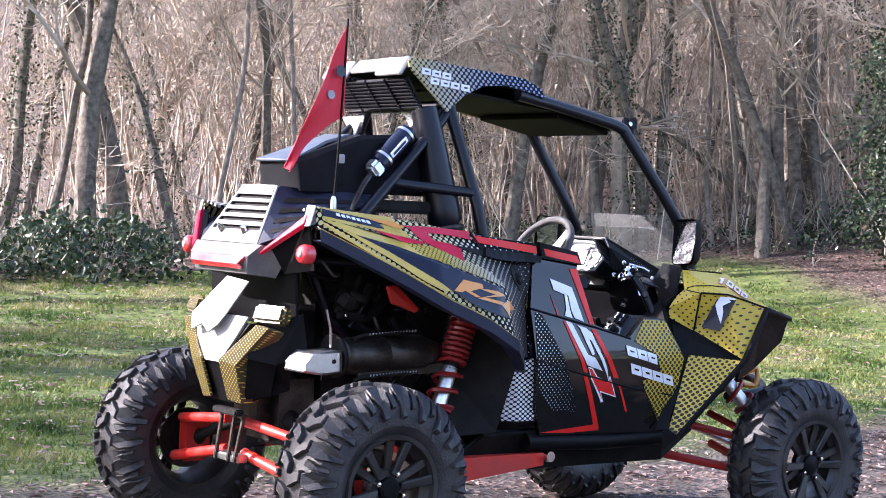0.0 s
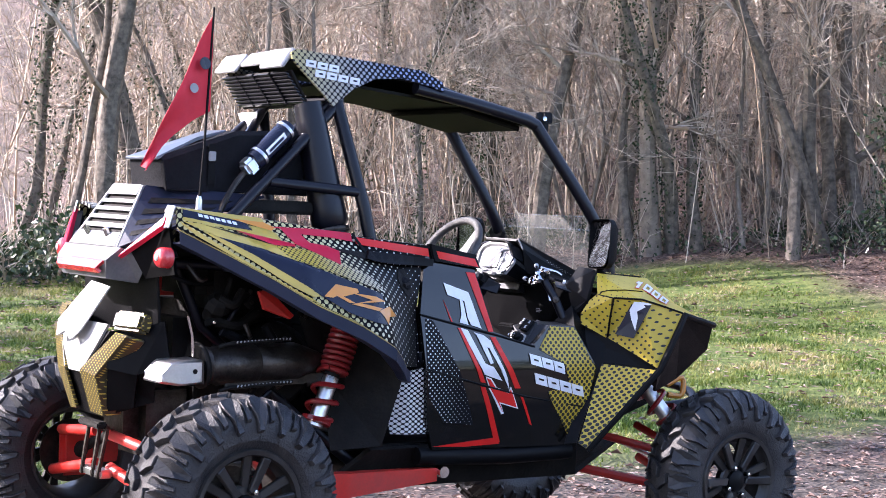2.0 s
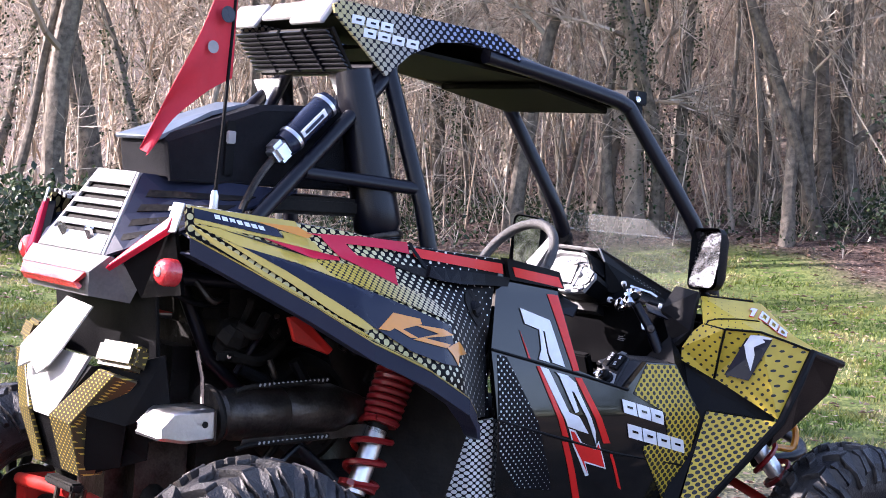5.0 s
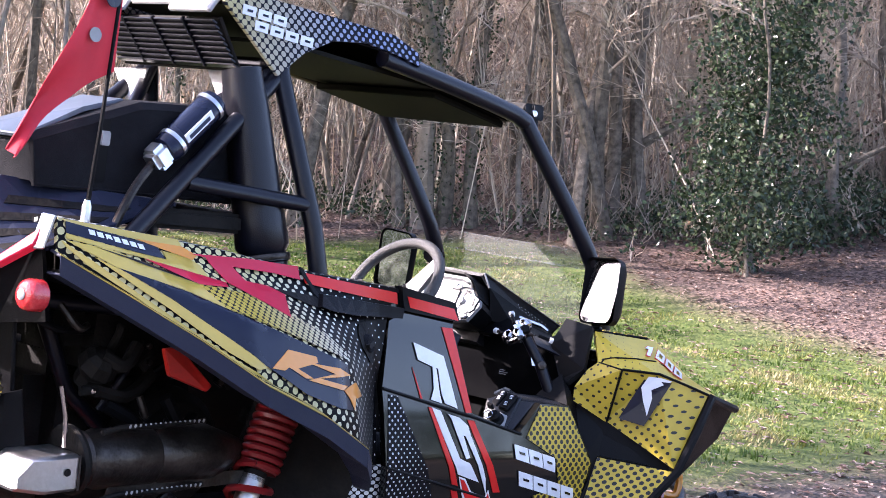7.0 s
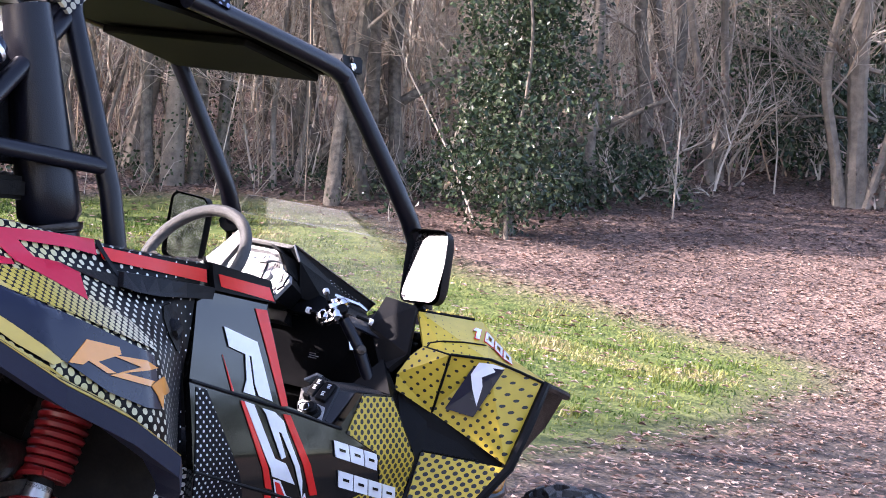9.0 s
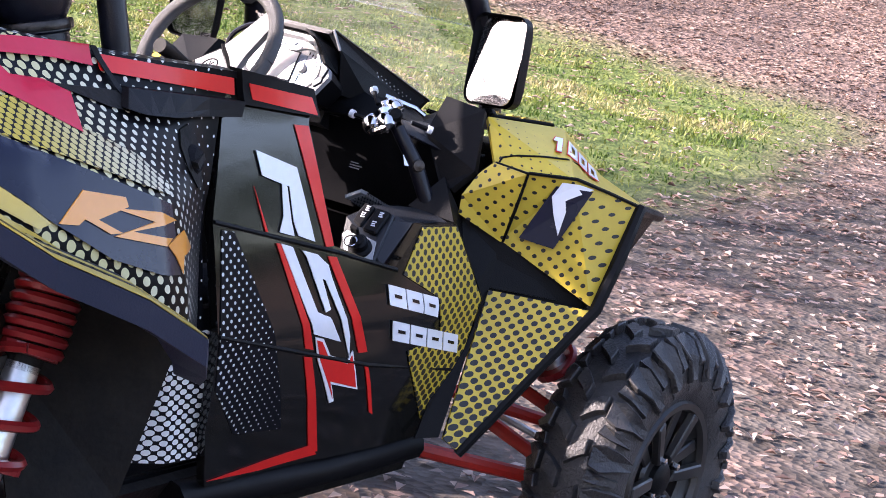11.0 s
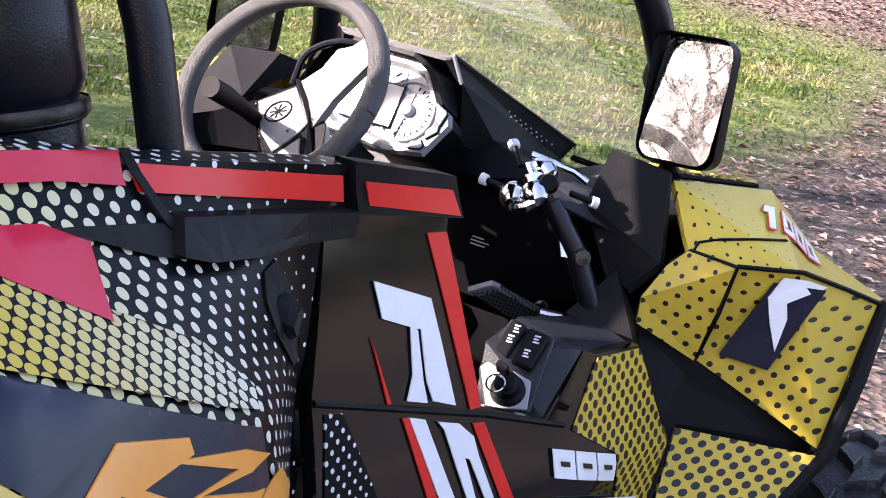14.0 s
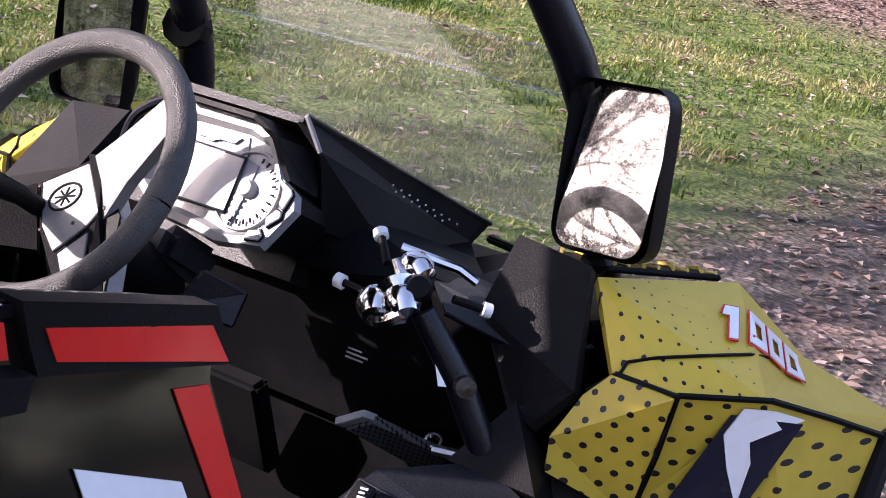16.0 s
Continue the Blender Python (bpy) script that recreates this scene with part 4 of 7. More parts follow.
# doors and their graphics
DOOR = [(0.935, 1.262), (1.165, 1.222), (1.150, 1.165), (1.205, 0.94), (1.384, 0.884), (1.475, 0.964), (1.60, 0.957), (1.70, 0.793), (1.67, 0.575), (1.60, 0.485), (0.95, 0.495), (0.90, 0.62), (0.88, 0.80), (0.872, 1.005), (0.912, 1.187)]
door, door_left = both("door", lambda: skin(DOOR, door_y, 0, 0.02, 0.04), M_GLOSS, smooth=True)
for d, e in ((door, 1), (door_left, -1)):
    cap = skin([(0.940, 1.268), (1.150, 1.232), (1.165, 1.180), (0.957, 1.205)], door_y, 0.016, 0.03)
    part("door_cap", cap if e > 0 else flip(cap), M_BLACK, d, smooth=True)
RED = ([(1.106, 1.165), (1.146, 1.162), (1.203, 0.94), (1.181, 0.94)], [(1.186, 0.922), (1.211, 0.919), (1.324, 0.722), (1.298, 0.722)], [(1.323, 0.697), (1.334, 0.695), (1.400, 0.573), (1.386, 0.58)], [(0.983, 1.061), (1.017, 0.978), (1.010, 0.979)], [(1.038, 0.957), (1.053, 0.955), (1.160, 0.745), (1.136, 0.75)], [(1.136, 0.734), (1.160, 0.730), (1.262, 0.512), (1.236, 0.512)], [(0.948, 0.508), (1.236, 0.530), (1.262, 0.505), (1.10, 0.500)])
for q in RED:
    decal("red_stripe", q, M_RED, door, door_y, 0.003)
decal("red_panel", [(0.963, 1.243), (1.143, 1.216), (1.157, 1.184), (0.975, 1.214)], M_RED, door, door_y, 0.0185)
WHITE = (
    [(0.992, 1.124), (1.104, 1.089), (1.122, 1.036), (1.148, 0.952), (1.101, 0.966), (1.089, 0.992), (1.081, 1.056), (1.070, 1.058), (1.005, 1.079)],
    [(1.060, 1.062), (1.074, 1.056), (1.082, 0.993), (1.089, 0.966), (1.048, 0.976), (1.061, 1.004)],
    [(1.050, 0.956), (1.083, 0.947), (1.154, 0.821), (1.174, 0.813), (1.190, 0.808), (1.235, 0.753), (1.151, 0.778), (1.122, 0.826)],
    [(1.110, 0.939), (1.155, 0.928), (1.186, 0.906), (1.197, 0.879), (1.259, 0.762), (1.270, 0.718), (1.178, 0.878), (1.168, 0.882), (1.192, 0.822), (1.178, 0.818), (1.124, 0.926)],
    [(1.156, 0.772), (1.182, 0.765), (1.212, 0.728), (1.268, 0.710), (1.277, 0.730), (1.320, 0.642), (1.234, 0.665), (1.258, 0.625), (1.246, 0.622), (1.178, 0.722)],
)
for q in WHITE:
    decal("pale_emblem", q, M_WHITE, door, door_y, 0.0045)
decal("red_emblem", [(1.162, 0.765), (1.178, 0.760), (1.209, 0.722), (1.270, 0.703), (1.277, 0.720), (1.312, 0.648), (1.227, 0.672), (1.250, 0.632), (1.184, 0.722)], M_RED, door, door_y, 0.006)
decal("corner_graphic", [(1.475, 0.960), (1.598, 0.953), (1.690, 0.793), (1.660, 0.635), (1.62, 0.51), (1.587, 0.531), (1.473, 0.676), (1.457, 0.706), (1.565, 0.728), (1.531, 0.815), (1.411, 0.871)], M_CONSOLE, door, door_y, 0.003)
for row, (p, q, r, s) in enumerate((((1.358, 0.862), (1.526, 0.820), (1.537, 0.768), (1.365, 0.812)), ((1.377, 0.788), (1.630, 0.726), (1.646, 0.674), (1.392, 0.735)))):
    n = 3 + row
    for k in range(n):
        a, b = (k + 0.03) / n, (k + 0.95) / n
        for name, v0, v1, mat, lift in (("letter_block", 0.10, 0.92, M_WHITE, 0.0055), ("letter_bar", 0.42, 0.56, M_GLOSS, 0.0075)):
            a2, b2 = (a, b) if mat is M_WHITE else (0.70 * a + 0.30 * b, 0.30 * a + 0.70 * b)
            corners = [tuple((np.multiply(p, 1 - u) + np.multiply(q, u)) * (1 - v) + (np.multiply(s, 1 - u) + np.multiply(r, u)) * v) for u, v in ((a2, v0), (b2, v0), (b2, v1), (a2, v1))]
            decal(name, corners, mat, door, door_y, lift)
decal("dot_fade", [(0.892, 0.990), (0.925, 0.985), (1.04, 0.782), (1.126, 0.584), (0.983, 0.600), (0.900, 0.70), (0.884, 0.80)], M_DOOR_DOTS, door, door_y, 0.002)
for q in ([(0.874, 1.005), (1.04, 0.967), (1.217, 0.927), (1.39, 0.882)], [(0.882, 0.805), (1.1, 0.75), (1.336, 0.692), (1.64, 0.640)]):
    part("panel_joint", tube([(x, -door_y(x, z) - 0.001, z) for x, z in q], 0.0045, 8), M_BLACK, door, smooth=True)
both("lower_plate", lambda: patch([(0.753, -0.44, 0.738), (0.791, -0.45, 0.555), (0.848, -0.49, 0.556), (0.92, -0.50, 0.558), (0.890, -0.515, 0.806), (0.815, -0.49, 0.7885)], [(0, 1, 2, 5), (5, 2, 3, 4)], 0.01), M_LOW_DOTS)
both("sill", lambda: tube([(0.90, -0.47, 0.47), (1.3, -0.49, 0.455), (1.62, -0.50, 0.46)], 0.035, 10), M_BLACK, smooth=True)

# front fenders, guards, hood and nose
FV = [(1.777, -0.452, 1.166), (1.722, -0.524, 1.080), (1.744, -0.592, 1.072), (1.835, -0.660, 1.070), (2.215, -0.678, 0.972), (2.10, -0.575, 1.050), (1.985, -0.525, 1.150), (1.680, -0.482, 1.005), (1.678, -0.482, 0.967), (1.757, -0.550, 0.915), (1.868, -0.735, 0.805), (1.704, -0.503, 1.053), (2.23, -0.53, 0.985), (2.06, -0.44, 1.075), (1.99, -0.735, 1.02)]
front_fender, _ = both("front_fender", lambda: patch(FV, [(9, 10, 3, 2), (10, 14, 3)], 0.012), M_FRONT)
both("fender_cheek", lambda: patch(FV, [(7, 8, 9, 2), (7, 2, 1, 11)], 0.012), M_FRONT)
hood_side, _ = both("hood_side", lambda: patch(FV, [(0, 1, 2, 3), (0, 3, 6), (3, 5, 6), (3, 14, 4), (3, 4, 5), (4, 12, 5), (5, 12, 13, 6)], 0.012), M_TOPDOT)
both("guard", lambda: patch([(1.735, -0.553, 0.805), (1.622, -0.610, 0.480), (1.600, -0.585, 0.50), (1.862, -0.735, 0.795)], [(0, 2, 1), (0, 1, 3)], 0.012), M_GUARD)
both("guard_lip", lambda: tube([(2.225, -0.680, 0.968), (1.998, -0.742, 1.014), (1.935, -0.750, 0.91), (1.870, -0.748, 0.80), (1.75, -0.682, 0.64), (1.622, -0.618, 0.472)], [0.012, 0.014, 0.015, 0.014, 0.013, 0.011], 8), M_BLACK, smooth=True)
both("fender_crease", lambda: tube([(1.704, -0.506, 1.058), (1.722, -0.528, 1.082), (1.745, -0.597, 1.074), (1.74, -0.585, 1.0), (1.757, -0.556, 0.915)], 0.004, 6), M_BLACK)
both("fender_crease", lambda: tube([(1.745, -0.597, 1.075), (1.836, -0.665, 1.073), (1.92, -0.703, 1.047), (1.99, -0.738, 1.023)], 0.004, 6), M_BLACK)
both("inner_arch", lambda: patch([(1.66, -0.44, 1.03), (1.70, -0.47, 0.95), (1.765, -0.54, 0.90), (1.74, -0.55, 0.81), (1.60, -0.575, 0.50), (1.57, -0.535, 0.49), (1.69, -0.53, 0.79), (1.62, -0.505, 0.95), (1.60, -0.40, 0.96), (1.85, -0.66, 0.80)], [(0, 1, 7, 8), (1, 2, 6, 7), (2, 3, 6), (3, 4, 5, 6), (2, 9, 3)], 0.01), M_BLACK)
both("fender_crease", lambda: tube([(1.7215, -0.530, 1.078), (1.7374, -0.531, 1.095), (1.7604, -0.554, 1.103), (1.8139, -0.586, 1.106), (1.8811, -0.607, 1.102), (1.9653, -0.603, 1.079), (2.0163, -0.608, 1.055)], 0.0022, 6), M_BLACK)
BADGE_N = Vector((-0.844, -0.534, 0.046))
part("navy_badge", slab([Vector(q) + 0.006 * BADGE_N for q in ((1.773, -0.584, 0.929), (1.814, -0.649, 0.917), (1.858, -0.696, 1.052), (1.810, -0.631, 1.052))], 0.004, 0), M_NAVY, front_fender)
part("pale_emblem", slab([Vector(q) + 0.009 * BADGE_N for q in ((1.808, -0.626, 1.0285), (1.820, -0.639, 1.062), (1.846, -0.668, 1.062), (1.866, -0.692, 1.056), (1.826, -0.650, 1.024), (1.828, -0.655, 1.000), (1.8216, -0.6493, 0.947), (1.811, -0.636, 0.990))], 0.003, 0), M_WHITE, front_fender)
both("arch_gap", lambda: patch([(1.69, -0.455, 0.965), (1.90, -0.700, 0.845), (1.885, -0.700, 0.76), (1.70, -0.500, 0.76)], [(0, 1, 2, 3)], 0.01), M_BLACK)
part("hood", slab([(1.80, -0.440, 1.105), (2.02, -0.44, 1.085), (2.24, -0.50, 0.965), (2.24, 0.50, 0.965), (2.02, 0.44, 1.085), (1.80, 0.440, 1.105)], 0.02), M_BLACK, car, smooth=True)
hood_grille = part("hood_grille", slab([(1.790, -0.405, 1.168), (1.960, -0.515, 1.160), (1.990, -0.470, 1.150), (1.850, -0.345, 1.160)], 0.008), M_BLACK, car)
for k in range(11):
    a, c = Vector((1.795, -0.400, 1.170)).lerp(Vector((1.955, -0.508, 1.162)), k / 10), Vector((1.855, -0.350, 1.162)).lerp(Vector((1.985, -0.470, 1.152)), k / 10)
    part("grille_wire", tube([a, a.lerp(c, 0.5) + Vector((0.012 if k % 2 else -0.012, 0, 0)), c], 0.0028, 5), M_YELLOW, hood_grille)
part("nose", patch([(2.24, -0.50, 0.985), (2.24, 0.50, 0.985), (2.33, 0.36, 0.93), (2.33, -0.36, 0.93), (2.30, -0.40, 0.80), (2.30, 0.40, 0.80), (2.22, -0.34, 0.66), (2.22, 0.34, 0.66), (2.215, -0.665, 0.965), (2.19, -0.46, 0.80), (2.215, 0.665, 0.965), (2.19, 0.46, 0.80)], [(0, 3, 2, 1), (3, 4, 5, 2), (4, 6, 7, 5), (0, 8, 9, 4, 3), (9, 6, 4), (1, 2, 5, 11, 10), (11, 5, 7)], 0.02), M_BLACK, car)
both("nose_side", lambda: patch([(1.988, -0.733, 1.012), (2.225, -0.672, 0.965), (2.27, -0.60, 0.86), (2.12, -0.58, 0.74), (1.95, -0.64, 0.70), (1.872, -0.738, 0.797)], [(0, 1, 2), (0, 2, 3), (0, 3, 4, 5)], 0.012), M_BLACK)
both("headlight", lambda: slab([(2.235, -0.60, 0.945), (2.315, -0.42, 0.915), (2.300, -0.42, 0.870), (2.225, -0.56, 0.895)], 0.03), M_GLASS)
both("bumper_bar", lambda: tube(spline([(2.15, -0.40, 0.60), (2.36, -0.42, 0.62), (2.44, -0.30, 0.66), (2.46, 0.0, 0.68)], 4), 0.019, 10), M_TUBE, smooth=True)
part("tow_hook", tube(spline([(2.18, -0.46, 0.70), (2.25, -0.48, 0.73), (2.24, -0.49, 0.66), (2.18, -0.47, 0.66)], 4), 0.012, 8), M_ORANGE, car, "orange tow hook", True)

# the printed number on the hood
DIGITS = {"1": [[(0.2, 1), (0.75, 1), (0.75, 0), (0.4, 0), (0.4, 0.72), (0.1, 0.72)]], "0": [[(0, 1), (1, 1), (1, 0.76), (0.27, 0.76), (0.27, 0.24), (0, 0.24)], [(1, 0), (0, 0), (0, 0.24), (0.73, 0.24), (0.73, 0.76), (1, 0.76)]]}
o, ux, uy = Vector((1.884, -0.556, 1.125)), Vector((0.150, -0.062, -0.060)), Vector((0.052, 0.032, 0.020))
nrm = ux.cross(uy).normalized()
nrm = nrm if nrm.z > 0 else -nrm


def on_hood(q, n, lift):
    """The point of the hood's facets straight under or over q, lifted a little."""
    best = None
    for f in ((0, 1, 2), (0, 2, 3), (0, 3, 6), (3, 5, 6), (3, 14, 4), (3, 4, 5), (4, 12, 5), (5, 12, 13), (5, 13, 6)):
        for way in (n, -n):
            hit = geometry.intersect_ray_tri(*[Vector(FV[i]) for i in f], way, q)
            if hit is not None and (best is None or (hit - q).length < (best - q).length):
                best = hit
    return (best or q) + n * lift


for k, c in enumerate("1000"):
    for fat, mat, lift in ((0.05, M_RED, 0.003), (0.0, M_WHITE, 0.0042)):
        for q in DIGITS[c]:
            pts = []
            for u, v in q:
                cu, cv = sum(a for a, _ in q) / len(q), sum(b for _, b in q) / len(q)
                u, v = u + fat * (1 if u > cu else -1), v + fat * (1 if v > cv else -1)
                pts.append(on_hood(o + ux * (k + 0.82 * u) / 4 + uy * (v - 0.5), nrm, lift))
            part("digit", slab(pts, 0.0012, 0), mat, hood_side)

# roll cage and roof
both("front_pillar", lambda: tube(spline([(1.93, -0.365, 1.12), (1.875, -0.345, 1.33), (1.60, -0.305, 1.71), (1.545, -0.30, 1.765), (1.45, -0.298, 1.79), (1.2, -0.296, 1.835), (0.96, -0.292, 1.872)], 5), 0.026, 14), M_TUBE, smooth=True)
both("rear_pillar", lambda: tube([(0.735, -0.375, 1.22), (0.70, -0.352, 1.40), (0.605, -0.285, 1.78), (0.60, -0.28, 1.84)], 0.025, 14), M_TUBE, smooth=True)
both("rear_brace", lambda: tube([(0.13, -0.345, 1.33), (0.18, -0.335, 1.375), (0.56, -0.285, 1.735), (0.61, -0.28, 1.79)], 0.022, 14), M_TUBE, smooth=True)
both("side_bar", lambda: tube([(0.31, -0.315, 1.478), (0.69, -0.345, 1.452)], 0.020, 12), M_TUBE, smooth=True)
part("cross_tube", tube([(0.61, -0.29, 1.80), (0.61, 0.29, 1.80)], 0.022, 12), M_TUBE, car, smooth=True)
part("cross_tube", tube([(1.53, -0.30, 1.775), (1.53, 0.30, 1.775)], 0.022, 12), M_TUBE, car, smooth=True)
both("rear_v_brace", lambda: tube([(0.60, -0.26, 1.79), (0.36, -0.06, 1.55)], 0.019, 10), M_TUBE, smooth=True)
M_UNDER = material("olive_roof_lining", (0.010, 0.0095, 0.007), 0.7, second=(0.007, 0.007, 0.005), scale=4, spec=0.1)
part("roof", patch([(0.42, -0.262, 1.978), (0.42, 0.262, 1.978), (0.95, -0.275, 1.925), (0.95, 0.275, 1.925), (1.25, -0.28, 1.855), (1.25, 0.28, 1.855), (1.56, -0.275, 1.795), (1.56, 0.275, 1.795)], [(0, 1, 3, 2), (2, 3, 5, 4), (4, 5, 7, 6)], 0.022, 0.006), M_GLOSS, car)
part("roof_underside", patch([(0.44, -0.255, 1.945), (0.44, 0.255, 1.945), (0.95, -0.27, 1.898), (0.95, 0.27, 1.898), (1.25, -0.275, 1.829), (1.25, 0.275, 1.829), (1.55, -0.27, 1.769), (1.55, 0.27, 1.769)], [(0, 1, 3, 2), (2, 3, 5, 4), (4, 5, 7, 6)], 0.004), M_UNDER, car)
part("roof_lining", patch([(0.62, -0.255, 1.875), (0.62, 0.255, 1.875), (1.25, -0.26, 1.822), (1.25, 0.26, 1.822), (1.53, -0.26, 1.765), (1.53, 0.26, 1.765)], [(0, 1, 3, 2), (2, 3, 5, 4)], 0.012), M_UNDER, car)
part("visor", slab([(1.22, -0.25, 1.808), (1.52, -0.25, 1.752), (1.52, 0.25, 1.752), (1.22, 0.25, 1.808)], 0.02), M_UNDER, car)
PLATE = [(0.395, 1.968), (0.42, 1.982), (0.90, 1.945), (0.98, 1.938), (1.07, 1.900), (1.075, 1.862), (1.0, 1.882), (0.88, 1.902), (0.76, 1.890), (0.66, 1.842), (0.575, 1.772), (0.50, 1.845), (0.40, 1.94)]
roof_plate, _ = both("roof_plate", lambda: patch([(x, -0.272 - 0.05 * (x - 0.4) - 0.10 * (1.95 - z), z) for x, z in PLATE], [tuple(range(13))], 0.012), M_ROOFDOT)
for row, (x0, z0, n) in enumerate(((0.455, 1.932, 3), (0.495, 1.895, 4))):
    for k in range(n):
        for name, mat, u0, u1, v0, v1, lift in (("letter_block", M_WHITE, 0.0, 0.042, 0.013, -0.013, 0.016), ("letter_bar", M_NAVY, 0.013, 0.030, 0.003, -0.003, 0.0185)):
            x, z = x0 + k * 0.050, z0 - k * 0.0055
            pts = [(x + u + 0.15 * v, -0.272 - 0.05 * (x + u - 0.4) - 0.10 * (1.95 - z - v) - lift, z + v - 0.1 * u) for u, v in ((u0, v0), (u0, v1), (u1, v1), (u1, v0))]
            part(name, slab(pts, 0.002, 0), mat, roof_plate)
# Black valance given light grey: the sun's glare is put into its colour.
for y0, y1, dip in ((-0.27, -0.10, 0), (-0.10, 0.10, 0.022), (0.10, 0.27, 0)):
    part("rear_valance", slab([(0.425 + dip, y0, 1.980), (0.372 + dip, y0, 1.905 + dip), (0.372 + dip, y1, 1.905 + dip), (0.425 + dip, y1, 1.980)], 0.02, 0.006), M_SILVER, car)
part("grille_back", slab([(0.415, -0.262, 1.905), (0.505, -0.25, 1.775), (0.505, 0.25, 1.775), (0.415, 0.262, 1.905)], 0.01), M_DEEP, car)
for k in range(9):
    t = (k + 0.5) / 9
    part("grille_slat", box((0.392 + 0.092 * t, 0, 1.895 - 0.118 * t), (0.018, 0.51, 0.005), 0.001, (0, 25, 0)), M_TUBE, car)
for y in (-0.13, 0.0, 0.13):
    part("grille_post", box((0.434, y, 1.838), (0.012, 0.010, 0.15), 0.002, (0, -38, 0)), M_TUBE, car)
for q in ([(0.62, 0.056, 1.778), (0.62, -0.132, 1.793), (0.62, -0.172, 1.648), (0.62, -0.069, 1.628)], [(0.62, 0.480, 1.757), (0.62, 0.320, 1.765), (0.62, 0.350, 1.675), (0.62, 0.400, 1.665)]):
    part("brace_gusset", slab(q, 0.006, 0.001), M_PLATE, car, "bare pale gusset plate")
light_bar = part("light_bar", box((1.645, 0, 1.790), (0.055, 0.50, 0.060), 0.008), M_BLACK, car, "slim black LED light bar", True)
for y in (-0.262, 0.262):
    part("bar_bracket", box((1.625, y, 1.775), (0.07, 0.012, 0.075), 0.004), M_BLACK, light_bar)
    part("bracket_bolt", lathe([(0.0, 0.018), (0.010, 0.016), (0.012, 0.0)], (1.63, y, 1.79), (0, 1 if y > 0 else -1, 0), 10), M_CHROME, light_bar)
    part("end_cap", box((1.650, y * 1.03, 1.795), (0.050, 0.010, 0.048), 0.010), M_BLACK, light_bar)
for k in range(12):
    part("light_lens", box((1.674, -0.215 + k * 0.039, 1.790), (0.006, 0.032, 0.045), 0.006), M_STEEL, light_bar)

# rear body: louvred cover, tail lamps, bumper
part("rear_cover", patch([(-0.085, -0.13, 1.446), (-0.085, 0.13, 1.446), (0.32, -0.27, 1.425), (0.32, 0.27, 1.425)], [(0, 2, 3, 1)], 0.01), M_COVER, car)


def on_cover(u, v, lift=0.0):
    """A place on the cover's side: u forwards from the louvres, v down."""
    a = Vector((-0.088, -0.130, 1.446)).lerp(Vector((-0.225, -0.205, 1.225)), v)
    c = Vector((0.32, -0.270, 1.425)).lerp(Vector((-0.10, -0.375, 1.305)), v)
    return a.lerp(c, u) + Vector((-0.4, -0.85, 0.3)) * lift


both("cover_side", lambda: loft([[on_cover(u, v) for u in (0, 0.25, 0.5, 0.75, 1)] for v in (0, 0.25, 0.5, 0.75, 1)], 0.008), M_COVER)
for k in range(4):
    # Open slots drawn as dark strips, their shade put into the colour.
    both("cover_slot", lambda: loft([[on_cover(u, v + 0.02 * k, 0.004) for u in (0.10, 0.35, 0.6, 0.86)] for v in (0.20 + 0.17 * k, 0.29 + 0.17 * k)], 0.003), M_DEEP)
part("louvre_back", slab([(-0.075, -0.11, 1.436), (-0.205, -0.18, 1.222), (-0.205, 0.18, 1.222), (-0.075, 0.11, 1.436)], 0.01, 0), M_DEEP, car)
def on_louvre(t, s, lift=0.0):
    """A place on the sloping rear cover: t down it, s across it."""
    return (-0.093 - 0.132 * t - 0.85 * lift, s * (0.112 + 0.078 * t), 1.446 - 0.221 * t + 0.52 * lift)


for t0, t1 in ((0.0, 0.17), (0.245, 0.305), (0.375, 0.435), (0.505, 0.57), (0.64, 0.71), (0.78, 1.0)):
    part("louvre", slab([on_louvre(t0, -1), on_louvre(t0, 1), on_louvre(t1, 1), on_louvre(t1, -1)][::-1], 0.006, 0.001), M_SILVER, car)
for k in range(6):
    part("letter_bar", slab([on_louvre(0.045, -0.55 + 0.19 * k, 0.003), on_louvre(0.045, -0.41 + 0.19 * k, 0.003), on_louvre(0.125, -0.41 + 0.19 * k, 0.003), on_louvre(0.125, -0.55 + 0.19 * k, 0.003)][::-1], 0.002, 0), M_ALU, car)
both("louvre_rail", lambda: slab([on_louvre(0, 0.98, 0.003), on_louvre(0, 1.10, 0.003), on_louvre(1, 1.06, 0.003), on_louvre(1, 0.99, 0.003)], 0.01, 0.002), M_SILVER)
tail = part("tail_housing", patch([(-0.225, -0.235, 1.225), (-0.225, 0.235, 1.225), (-0.268, 0.205, 1.18), (-0.268, -0.205, 1.18), (-0.255, -0.185, 1.115), (-0.255, 0.185, 1.115), (-0.15, -0.28, 1.17), (-0.15, 0.28, 1.17), (-0.15, -0.22, 1.10), (-0.15, 0.22, 1.10)], [(0, 1, 2, 3), (3, 2, 5, 4), (0, 3, 4, 8, 6), (1, 7, 9, 5, 2), (4, 5, 9, 8)], 0.012), material("grey_tail_plastic", (0.15, 0.15, 0.155), 0.35, second=(0.09, 0.09, 0.092), scale=14, dirt=0.2), car, "grey tail housing")
